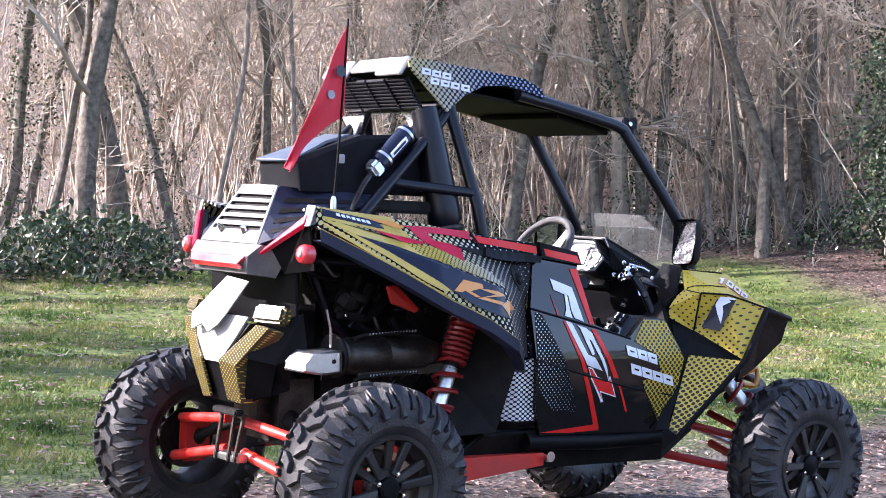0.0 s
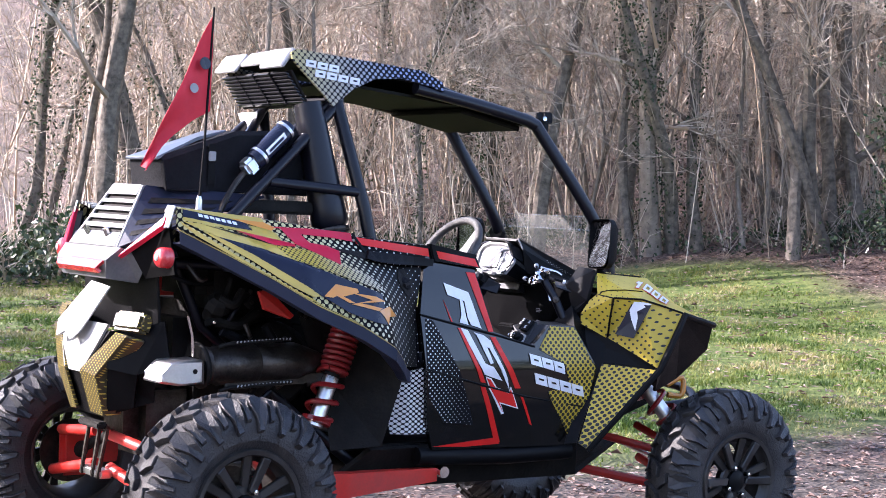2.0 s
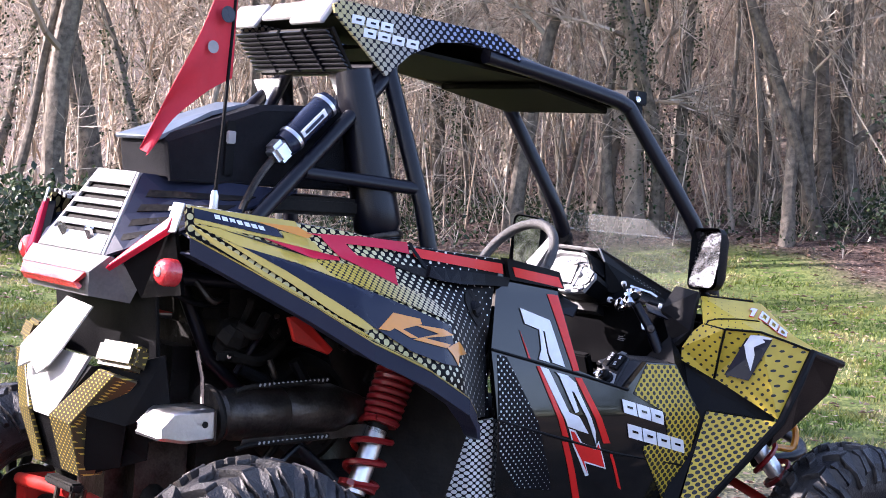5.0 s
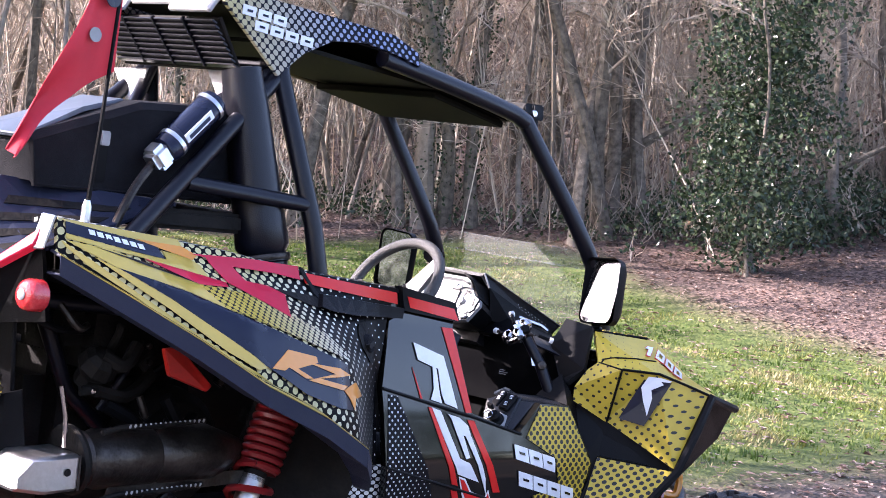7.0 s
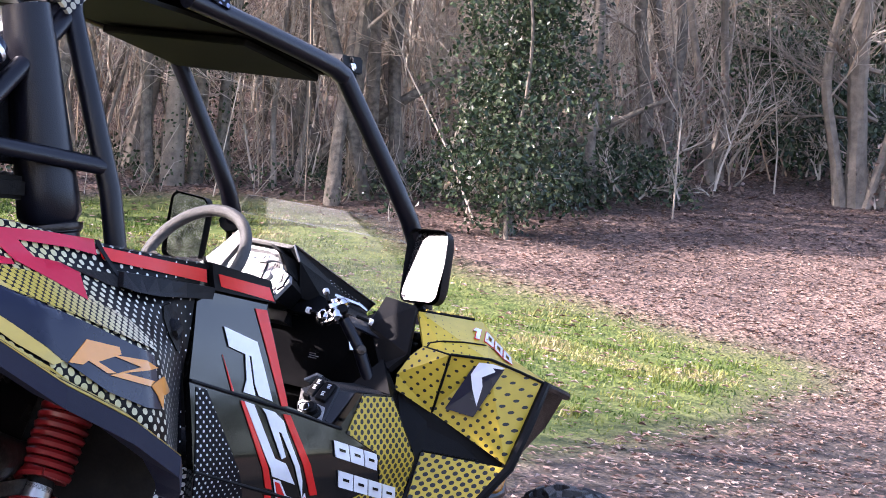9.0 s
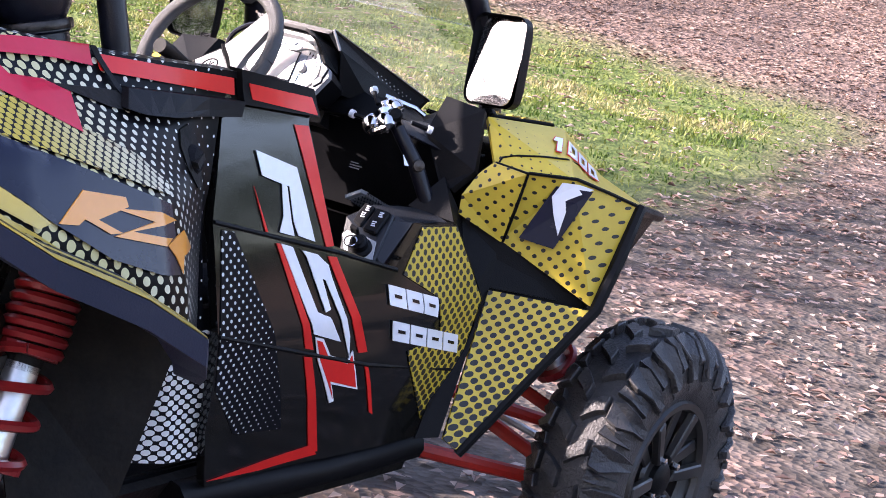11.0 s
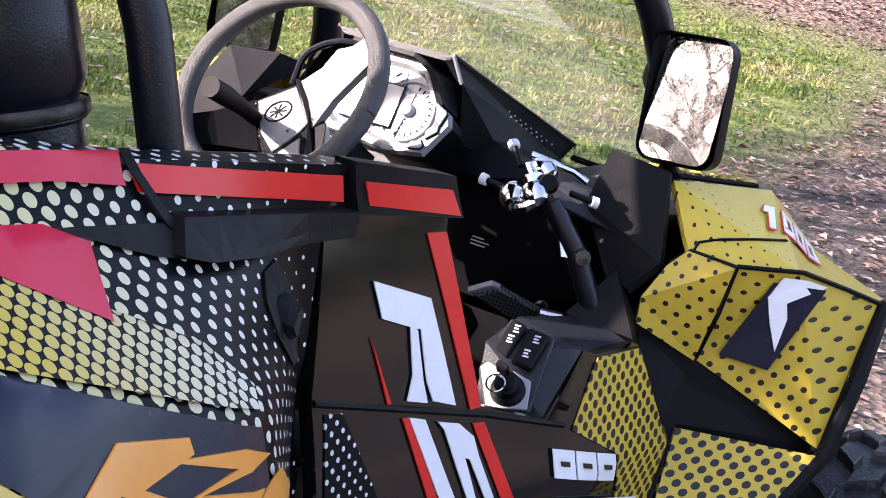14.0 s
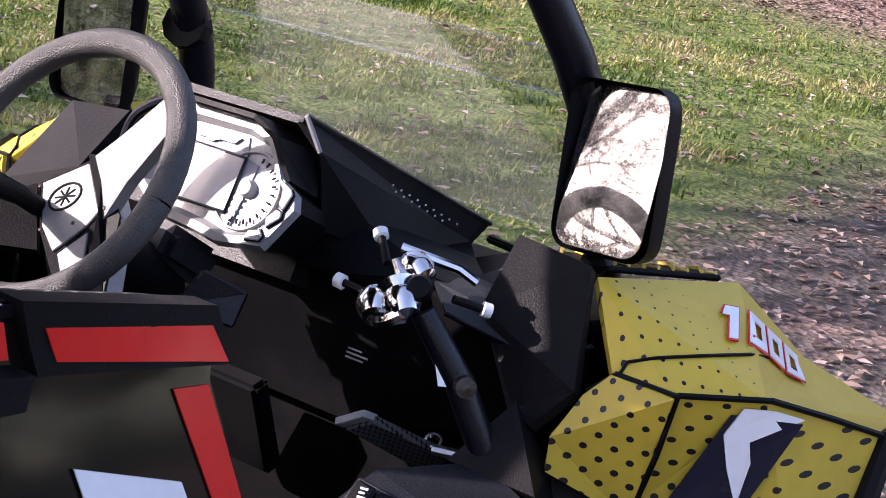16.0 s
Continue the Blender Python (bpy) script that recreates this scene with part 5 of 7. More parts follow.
part("brake_lamp", patch([(-0.272, -0.19, 1.178), (-0.272, 0.19, 1.178), (-0.290, 0.165, 1.150), (-0.290, -0.165, 1.150), (-0.275, -0.17, 1.132), (-0.275, 0.17, 1.132)], [(0, 1, 2, 3), (3, 2, 5, 4)], 0.012), M_LENS, tail, "red lamp strip")
both("tail_lamp", lambda: lathe([(0.0, 0.020), (0.022, 0.018), (0.033, 0.010), (0.037, 0.0), (0.037, -0.03), (0.0, -0.03)], (-0.160, -0.412, 1.200), (-1, -0.12, 0.05), 20), M_LENS, smooth=True)
# White glare on the lens, put in as a small silver disc.
both("lamp_reflector", lambda: lathe([(0.0, 0.022), (0.010, 0.0215), (0.013, 0.019), (0.0, 0.016)], (-0.162, -0.412, 1.200), (-1, -0.12, 0.05), 20), M_SILVER, smooth=True)
both("tail_wing", lambda: slab([(-0.125, -0.385, 1.355), (-0.215, -0.255, 1.225), (-0.245, -0.245, 1.195), (-0.145, -0.385, 1.310)], 0.02), M_PINK)
both("tail_bracket", lambda: patch([(-0.12, -0.37, 1.34), (-0.20, -0.25, 1.22), (-0.15, -0.28, 1.12), (-0.10, -0.40, 1.14)], [(0, 1, 2, 3)], 0.02), M_BLACK)
both("latch", lambda: box((-0.208, -0.085, 1.275), (0.022, 0.03, 0.045), 0.006, (0, -30, 20)), M_CHROME)
plate = part("plate_holder", patch([(-0.225, -0.150, 1.085), (-0.225, 0.00, 1.098), (-0.275, 0.165, 0.945), (-0.275, -0.075, 0.955), (-0.298, 0.125, 0.890), (-0.298, 0.05, 0.915), (-0.296, 0.01, 0.885), (-0.290, -0.045, 0.915)], [(0, 1, 2, 3), (3, 2, 4, 5), (3, 5, 6, 7)], 0.006), M_PLATE, car, "mud-splashed white plate holder")
M_BUMPER = dotted("bumper_vinyl_mesh", (0.56, 0.41, 0.07), (0.05, 0.04, 0.02), 0.017, 0.38, 0.38, 0, 1, axes="yz")
both("bumper_arm", lambda: patch([(-0.228, -0.305, 0.920), (-0.238, -0.235, 0.930), (-0.290, -0.062, 0.785), (-0.272, -0.160, 0.770), (-0.225, -0.140, 0.622), (-0.240, -0.058, 0.632), (-0.16, -0.31, 0.900), (-0.20, -0.175, 0.750), (-0.16, -0.150, 0.630)], [(0, 1, 2, 3), (3, 2, 5, 4), (0, 3, 7, 6), (3, 4, 8, 7)], 0.012, 0.003), M_BUMPER)
part("bumper_face", patch([(-0.245, -0.19, 0.955), (-0.245, 0.19, 0.955), (-0.268, 0.13, 0.86), (-0.268, -0.13, 0.86), (-0.278, 0.05, 0.775), (-0.278, -0.05, 0.775)], [(0, 1, 2, 3), (3, 2, 4, 5)], 0.01), M_SILVER, car, "scuffed pale grey bumper face")
both("bumper_block", lambda: box((-0.185, -0.262, 0.965), (0.06, 0.150, 0.068), 0.012, (0, 20, 15)), M_BUMPER)
part("bumper_core", patch([(-0.24, -0.20, 0.93), (-0.24, 0.20, 0.93), (-0.275, 0.09, 0.80), (-0.275, -0.09, 0.80), (-0.215, -0.12, 0.62), (-0.215, 0.12, 0.62), (-0.10, -0.28, 0.95), (-0.10, 0.28, 0.95), (-0.08, -0.24, 0.68), (-0.08, 0.24, 0.68)], [(0, 1, 2, 3), (3, 2, 5, 4), (0, 3, 4, 8, 6), (1, 7, 9, 5, 2)], 0.015), M_BLACK, car)
both("bumper_wing", lambda: patch([(-0.225, -0.205, 0.915), (-0.090, -0.325, 0.975), (-0.070, -0.335, 0.830), (-0.165, -0.27, 0.782), (-0.245, -0.20, 0.80)], [(0, 1, 2, 3, 4)], 0.018), M_BLACK)
both("bumper_wing", lambda: patch([(-0.245, -0.20, 0.80), (-0.165, -0.27, 0.78), (-0.15, -0.22, 0.66), (-0.215, -0.14, 0.64)], [(0, 1, 2, 3)], 0.015), M_BLACK)
pipe = part("tail_pipe", slab([(-0.185, -0.470, 0.775), (-0.165, -0.470, 0.800), (-0.140, -0.470, 0.846), (-0.010, -0.470, 0.852), (-0.008, -0.470, 0.768), (-0.100, -0.470, 0.762)], -0.13, 0.008), M_ALU, car, "bare metal exhaust outlet shroud", True)
part("pipe_hole", lathe([(0.0, 0.002), (0.008, 0.002), (0.009, 0.0)], (-0.045, -0.472, 0.812), (0, -1, 0), 12), M_DEEP, pipe)
part("pipe_seam", tube([(-0.016, -0.473, 0.850), (-0.014, -0.473, 0.770)], 0.003, 6), M_STEEL, pipe)
muffler = part("muffler", lathe([(0.0, 0), (0.058, 0), (0.066, 0.012), (0.060, 0.022), (0.068, 0.035), (0.064, 0.06), (0.071, 0.075), (0.071, 0.22), (0.067, 0.23), (0.071, 0.24), (0.071, 0.40), (0.05, 0.46), (0.035, 0.50), (0.0, 0.50)], (0.0, -0.395, 0.822), (1, 0.02, 0.015), 26), M_STEEL, car, "heat-stained steel muffler", True)
part("muffler_flange", lathe([(0.0, -0.008), (0.080, -0.008), (0.084, 0.0), (0.080, 0.010), (0.0, 0.010)], (0.006, -0.395, 0.825), (1, 0.02, 0.12), 22), M_DEEP, muffler, smooth=True)
for z, y in ((0.905, -0.440), (0.752, -0.455)):
    guard = part("heat_guard", tube(spline([(0.06, y, z - 0.012), (0.12, y, z), (0.24, y, z + 0.003), (0.36, y + 0.01, z + 0.012)], 4), 0.007, 8), M_DEEP, muffler, smooth=True)
    for k in range(16):
        q = Vector((0.13, y - 0.007, z + 0.003)).lerp(Vector((0.35, y + 0.002, z + 0.012)), k / 15)
        part("guard_slot", box(q, (0.006, 0.003, 0.009), 0.001, (0, 25, 0)), M_SILVER, guard)
part("oil_filler", lathe([(0.0, 0.05), (0.03, 0.045), (0.045, 0.03), (0.05, 0.0), (0.036, -0.02), (0.034, -0.05)], (0.12, -0.30, 1.02), (0.1, -0.6, 0.8), 8), M_DEEP, car)
part("breather_rod", tube([(-0.055, -0.425, 1.00), (-0.035, -0.425, 0.93), (-0.030, -0.425, 0.86)], 0.006, 8), M_CHROME, car, smooth=True)
part("header_pipe", tube(spline([(0.50, -0.36, 0.83), (0.62, -0.33, 0.80), (0.66, -0.20, 0.74)], 5), 0.03, 10), M_STEEL, car, smooth=True)

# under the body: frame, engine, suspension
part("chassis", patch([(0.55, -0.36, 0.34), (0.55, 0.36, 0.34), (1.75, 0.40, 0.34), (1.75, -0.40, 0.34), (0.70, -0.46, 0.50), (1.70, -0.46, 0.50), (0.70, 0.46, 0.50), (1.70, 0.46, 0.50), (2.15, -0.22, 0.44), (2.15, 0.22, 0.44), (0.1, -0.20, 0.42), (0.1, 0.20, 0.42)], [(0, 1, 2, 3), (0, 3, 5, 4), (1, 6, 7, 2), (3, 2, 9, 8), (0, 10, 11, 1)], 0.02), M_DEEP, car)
# Added black plate: keeps sun from the open rear out of the engine bay.
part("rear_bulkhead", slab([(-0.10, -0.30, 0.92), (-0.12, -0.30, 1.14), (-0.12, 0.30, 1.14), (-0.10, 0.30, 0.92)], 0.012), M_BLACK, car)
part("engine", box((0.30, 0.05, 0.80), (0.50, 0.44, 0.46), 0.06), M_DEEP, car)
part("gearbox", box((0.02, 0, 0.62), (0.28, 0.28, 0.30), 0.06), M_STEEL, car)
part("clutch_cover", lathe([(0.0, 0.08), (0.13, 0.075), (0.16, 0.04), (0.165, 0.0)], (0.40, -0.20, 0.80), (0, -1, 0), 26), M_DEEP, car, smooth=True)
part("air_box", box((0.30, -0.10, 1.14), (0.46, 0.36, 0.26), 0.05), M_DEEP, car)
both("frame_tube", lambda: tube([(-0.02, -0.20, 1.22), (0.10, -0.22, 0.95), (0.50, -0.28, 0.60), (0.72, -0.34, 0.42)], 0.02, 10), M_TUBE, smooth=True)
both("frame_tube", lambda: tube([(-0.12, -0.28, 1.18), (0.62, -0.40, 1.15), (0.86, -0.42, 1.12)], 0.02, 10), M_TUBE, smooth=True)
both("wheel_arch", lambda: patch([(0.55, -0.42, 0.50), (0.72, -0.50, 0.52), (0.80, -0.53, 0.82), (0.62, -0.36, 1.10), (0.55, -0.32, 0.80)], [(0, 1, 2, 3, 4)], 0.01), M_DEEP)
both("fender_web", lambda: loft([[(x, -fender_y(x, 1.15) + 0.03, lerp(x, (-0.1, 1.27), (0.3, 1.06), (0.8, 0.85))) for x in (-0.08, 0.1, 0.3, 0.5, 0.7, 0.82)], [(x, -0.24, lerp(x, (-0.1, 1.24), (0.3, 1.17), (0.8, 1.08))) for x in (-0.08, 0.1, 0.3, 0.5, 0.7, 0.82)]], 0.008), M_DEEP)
both("brace_plate", lambda: slab([(0.225, -0.40, 1.085), (0.27, -0.40, 1.090), (0.365, -0.42, 1.000), (0.350, -0.42, 0.985), (0.25, -0.40, 1.02)], 0.02), M_POWDER_RED, None, "red bracket plate")


def engine_bay():
    """Pipes, hoses, brackets and bolt heads that crowd the engine bay."""
    rnd = random.Random(12)
    for k in range(22):
        a = Vector((rnd.uniform(0.0, 0.62), rnd.uniform(-0.36, -0.24), rnd.uniform(0.72, 1.14)))
        d = Vector((rnd.uniform(-0.25, 0.25), rnd.uniform(-0.03, 0.03), rnd.uniform(-0.12, 0.12)))
        pts = spline([a, a + 0.5 * d + Vector((0, -0.02, rnd.uniform(-0.05, 0.03))), a + d], 5)
        part("hose", tube(pts, rnd.choice((0.006, 0.009, 0.012, 0.018)), 8), rnd.choice((M_BLACK, M_DEEP, M_STEEL, M_TUBE)), car, smooth=True)
    for k in range(16):
        c = (rnd.uniform(0.0, 0.6), -0.30 - rnd.uniform(0, 0.04), rnd.uniform(0.74, 1.12))
        part("bracket", box(c, (rnd.uniform(0.02, 0.07), 0.012, rnd.uniform(0.015, 0.05)), 0.003, (0, rnd.uniform(-50, 50), 0)), rnd.choice((M_DEEP, M_STEEL, M_BLACK)), car)
        part("bolt", lathe([(0.0, 0.010), (0.007, 0.009), (0.008, 0.0)], (c[0], c[1] - 0.006, c[2]), (0, -1, 0), 8), rnd.choice((M_CHROME, M_STEEL)), car)
    part("heat_shield", skin([(0.10, 0.772), (0.50, 0.790), (0.52, 0.758), (0.09, 0.738)], lambda x, z: 0.43, 0, 0.004), M_STEEL, car)


engine_bay()


def coil(a, b, r, wire, turns):
    a, b = Vector(a), Vector(b)
    d = (b - a).normalized()
    s = d.orthogonal().normalized()
    u = d.cross(s)
    n = turns * 16
    return tube([a + (b - a) * k / n + r * (math.cos(6.2832 * k / 16) * s + math.sin(6.2832 * k / 16) * u) for k in range(n + 1)], wire, 6)


def shock(a, b, side):
    """A spring damper from its upper mount a to its lower mount b."""
    a, b = (Vector((p[0], side * p[1], p[2])) for p in (a, b))
    body = part("damper", tube([a, a.lerp(b, 0.5), a.lerp(b, 0.52), b], [0.028, 0.028, 0.030, 0.030], 14), M_ALU, car, smooth=True)
    part("sleeve", tube([a.lerp(b, 0.02), a.lerp(b, 0.55)], 0.030, 14), M_DEEP, body, smooth=True)
    part("spring", coil(a.lerp(b, 0.04), a.lerp(b, 0.46), 0.050, 0.0095, 8), M_SPRING, body, smooth=True)
    part("spring", coil(a.lerp(b, 0.46), a.lerp(b, 0.95), 0.052, 0.0095, 3), M_SPRING, body, smooth=True)
    part("spring_seat", lathe([(0.02, -0.01), (0.052, -0.008), (0.052, 0.008), (0.02, 0.01)], a.lerp(b, 0.46), b - a, 16), M_SPRING, body)
    part("spring_seat", lathe([(0.02, -0.012), (0.055, -0.01), (0.055, 0.006), (0.02, 0.01)], a.lerp(b, 0.95), b - a, 16), M_SPRING, body)


for side in (1, -1):
    shock((0.605, -0.425, 0.965), (0.455, -0.455, 0.600), side)
    shock((1.90, -0.36, 0.92), (2.12, -0.56, 0.56), side)
both("trailing_arm", lambda: patch([(0.98, -0.50, 0.425), (0.98, -0.50, 0.375), (0.54, -0.545, 0.345), (0.54, -0.545, 0.435), (0.12, -0.60, 0.34), (0.12, -0.60, 0.46), (0.98, -0.44, 0.42), (0.54, -0.46, 0.43), (0.12, -0.54, 0.45)], [(0, 1, 2, 3), (3, 2, 4, 5), (0, 3, 7, 6), (3, 5, 8, 7)], 0.02), M_POWDER_RED)
both("arm_pivot", lambda: lathe([(0.0, -0.02), (0.022, -0.02), (0.022, 0.02), (0.0, 0.02)], (1.0, -0.50, 0.41), (0, -1, 0), 12), M_CHROME, smooth=True)
both("radius_rod", lambda: tube([(-0.155, -0.06, 0.545), (-0.075, -0.55, 0.485)], 0.020, 10), M_POWDER_RED, smooth=True)
both("radius_rod", lambda: tube([(-0.155, -0.06, 0.425), (-0.105, -0.55, 0.330)], 0.022, 10), M_POWDER_RED, smooth=True)
both("drive_shaft", lambda: tube([(0.0, -0.12, 0.55), (0.0, -0.2, 0.52), (0.0, -0.5, 0.42), (0.0, -0.58, 0.39)], [0.05, 0.02, 0.02, 0.05], 12), M_DEEP, smooth=True)
both("hub_carrier", lambda: box((-0.01, -0.555, 0.40), (0.14, 0.05, 0.20), 0.02), M_POWDER_RED)
for y, t in ((-0.045, 0), (-0.10, 6), (0.045, 0)):
    part("hitch_bar", box((-0.205, y, 0.49), (0.012, 0.018, 0.19), 0.003, (t, 8, 0)), M_STEEL, car)
part("hitch_plate", box((-0.19, -0.02, 0.41), (0.05, 0.18, 0.03), 0.006), M_ALU, car)
part("hitch_plate", box((-0.21, -0.02, 0.585), (0.04, 0.17, 0.025), 0.006), M_DEEP, car)
both("front_arm", lambda: tube([(1.90, -0.22, 0.50), (2.24, -0.60, 0.40), (2.24, -0.22, 0.50)], 0.017, 8), M_POWDER_RED, smooth=True)
both("front_arm", lambda: tube([(1.80, -0.24, 0.36), (2.22, -0.62, 0.27), (2.26, -0.22, 0.36)], 0.019, 8), M_POWDER_RED, smooth=True)
both("steering_rod", lambda: tube([(2.10, -0.16, 0.46), (2.18, -0.58, 0.36)], 0.010, 8), M_ALU, smooth=True)
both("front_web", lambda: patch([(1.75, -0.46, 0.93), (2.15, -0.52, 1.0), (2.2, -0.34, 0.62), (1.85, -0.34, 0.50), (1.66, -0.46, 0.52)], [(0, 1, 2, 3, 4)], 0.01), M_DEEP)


# wheels
def tyre_mesh(w, lugs):
    """A carcass with three rows of angled, ragged lugs on each side of the tread."""
    r = WHEEL_R - 0.020
    h = w / 2
    profile = ((0.0, r, 0.0), (0.45, r - 0.003, 0.46), (0.70, r - 0.012, 0.72), (0.85, r - 0.026, 0.88), (1.0, r - 0.050, 0.97), (1.2, r - 0.085, 1.0), (1.5, r - 0.120, 0.99))
    bm = lathe([(0.185, -h * 0.72), (0.20, -h * 0.86), (0.232, -h * 0.99), (0.25, -h)] + [(q, -h * y) for _, q, y in profile[-2::-1]] + [(q, h * y) for _, q, y in profile[1:-1]] + [(0.25, h), (0.232, h * 0.99), (0.20, h * 0.86), (0.185, h * 0.72), (0.185, -h * 0.72)], (0, 0, 0), (0, 1, 0), 56)
    rnd = random.Random(3)
    carcass, bm = bm, bmesh.new()

    def at(turn, s, lift):
        a, k = 6.2832 * turn / lugs, abs(s)
        y = math.copysign(h * lerp(k, *[(p[0], p[2]) for p in profile]), s)
        side = ease((k - 0.62) / 0.55)
        q = lerp(k, *[(p[0], p[1]) for p in profile]) + lift * (1 - 0.72 * side)
        return Vector((q * math.sin(a), y + math.copysign(lift * 0.8 * side, s), q * math.cos(a)))

    shapes = (
        ([(0.02, 0.03), (0.40, 0.02), (0.66, 0.30), (0.72, 0.44), (0.36, 0.46), (0.24, 0.26)], 0.021),
        ([(0.22, 0.54), (0.66, 0.52), (0.78, 0.74), (0.72, 0.98), (0.60, 1.28), (0.34, 1.30), (0.26, 1.0), (0.12, 0.76)], 0.024),
        ([(0.86, 0.50), (1.12, 0.56), (1.06, 0.78), (1.02, 1.04), (0.82, 1.06), (0.84, 0.76)], 0.021),
        ([(0.46, 1.36), (0.60, 1.36), (0.56, 1.48), (0.48, 1.48)], 0.006),
    )
    for k in range(lugs):
        for side in (-1, 1):
            for pts, tall in shapes:
                shift = k + (0.5 if side > 0 else 0.0) + rnd.uniform(-0.03, 0.03)
                cu, cs = sum(u for u, _ in pts) / len(pts), sum(v for _, v in pts) / len(pts)
                pts = [(u + rnd.uniform(-0.025, 0.025), v + rnd.uniform(-0.012, 0.012)) for u, v in pts]
                lift = tall * rnd.uniform(0.88, 1.06)
                low = [bm.verts.new(at(shift + u, side * v, -0.004)) for u, v in pts]
                mid = [bm.verts.new(at(shift + 0.95 * u + 0.05 * cu, side * (0.96 * v + 0.04 * cs), lift * 0.85)) for u, v in pts]
                top = [bm.verts.new(at(shift + 0.86 * u + 0.14 * cu, side * (0.88 * v + 0.12 * cs), lift)) for u, v in pts]
                n = len(pts)
                for a, b in ((low, mid), (mid, top)):
                    for i in range(n):
                        j = (i + 1) % n
                        bm.faces.new((a[i], a[j], b[j], b[i]))
                c = bm.verts.new(sum((v.co for v in top), Vector()) / n)
                for i in range(n):
                    bm.faces.new((top[i], top[(i + 1) % n], c))
    for v in bm.verts:
        v.co += 0.0022 * noise.noise_vector(v.co * 45)
    made = []
    for name, b in (("tyre", carcass), ("tread", bm)):
        me = bpy.data.meshes.new(name)
        bmesh.ops.recalc_face_normals(b, faces=b.faces)
        b.to_mesh(me)
        b.free()
        me.materials.append(M_RUBBER)
        me.shade_smooth()
        me.set_sharp_from_angle(angle=radians(24))
        made.append(me)
    return made


def spoke_bm(h):
    bm = bmesh.new()
    for s in (-1, 1):
        own = slab([(s * 0.004, -h * 0.60, 0.050), (s * 0.034, -h * 0.64, 0.050), (s * 0.078, -h * 0.78, 0.164), (s * 0.046, -h * 0.76, 0.178)], 0.022, 0.004)
        merge(own, bm)
    return bm


def wheel_set():
    rim_mat = material("matt_black_rim", (0.010, 0.010, 0.011), 0.33, second=(0.03, 0.027, 0.024), scale=12, dirt=0.3)
    for x, w, lugs in ((0.0, 0.275, 21), (2.285, 0.215, 21)):
        h = w / 2
        tm, lug_mesh = tyre_mesh(w, lugs)
        for side in (-1, 1):
            z = WHEEL_R + (0.014 if x == 0 else -0.034)
            m = Matrix.Translation((x, side * (0.812 - h), z)) @ Matrix.Rotation(0 if side < 0 else math.pi, 4, "Z") @ Matrix.Rotation(0.35 * side + x, 4, "Y")
            barrel = lathe([(0.19, -h * 0.84), (0.199, -h * 0.88), (0.194, -h * 0.74), (0.165, -h * 0.6), (0.160, h * 0.4), (0.188, h * 0.66), (0.196, h * 0.84), (0.186, h * 0.84), (0.155, h * 0.4), (0.158, -h * 0.55), (0.183, -h * 0.72), (0.19, -h * 0.84)], (0, 0, 0), (0, 1, 0), 40)
            rim = part("wheel", barrel, rim_mat, car, "off-road wheel with a matt black spoked rim", True)
            rim.matrix_local = m
            t = new("tyre", tm)
            t.parent = rim
            t["label"] = "chunky mud tyre, dusty on the tread"
            lug = new("tread", lug_mesh)
            lug.parent = rim
            tagged(lug, "ragged rubber tread lugs", kind="stuff")
            for k in range(6):
                s = part("spoke", spoke_bm(h), rim_mat, rim)
                s.matrix_local = Matrix.Rotation(6.2832 * k / 6, 4, "Y")
            part("bead_ring", lathe([(0.176, -h * 0.80), (0.182, -h * 0.93), (0.198, -h * 0.95), (0.204, -h * 0.86)], (0, 0, 0), (0, 1, 0), 44), rim_mat, rim, smooth=True)
            part("hub_disc", lathe([(0.0, -h * 0.66), (0.070, -h * 0.66), (0.078, -h * 0.58), (0.078, -h * 0.35), (0.0, -h * 0.35)], (0, 0, 0), (0, 1, 0), 24), rim_mat, rim)
            part("hub_cap", lathe([(0.0, -h * 0.86), (0.034, -h * 0.85), (0.044, -h * 0.78), (0.046, -h * 0.6)], (0, 0, 0), (0, 1, 0), 18), M_BLACK, rim, smooth=True)
            for k in range(4):
                a = 6.2832 * (k + 0.5) / 4
                part("lug_nut", lathe([(0.0, -0.030), (0.009, -0.028), (0.012, 0.0), (0.0, 0.0)], (0.062 * math.cos(a), -h * 0.66, 0.058 * math.sin(a)), (0, 1, 0), 6), M_CHROME, rim)
            part("brake_disc", lathe([(0.06, -0.004), (0.125, -0.004), (0.125, 0.004), (0.06, 0.004), (0.06, -0.004)], (0, h * 0.25, 0), (0, 1, 0), 28), M_STEEL, rim)


wheel_set()

# cargo, mast and reservoir
bag = thing("cargo_bag", "black fabric cargo bag with a grey hard lid behind the cage", "bag")
part("bag_body", loft([[(x, -0.205, z) for x, z in ((-0.045, 1.43), (-0.06, 1.535), (0.236, 1.640), (0.50, 1.655), (0.56, 1.60), (0.56, 1.43))], [(x, -0.19, z + 0.012) for x, z in ((-0.05, 1.43), (-0.07, 1.54), (0.236, 1.645), (0.50, 1.66), (0.565, 1.60), (0.56, 1.43))], [(x, 0.05, z + 0.012) for x, z in ((-0.05, 1.43), (-0.07, 1.54), (0.236, 1.645), (0.50, 1.66), (0.565, 1.60), (0.56, 1.43))], [(x, 0.065, z) for x, z in ((-0.045, 1.43), (-0.06, 1.535), (0.236, 1.640), (0.50, 1.655), (0.56, 1.60), (0.56, 1.43))]], 0.006, True), M_GREY, bag)
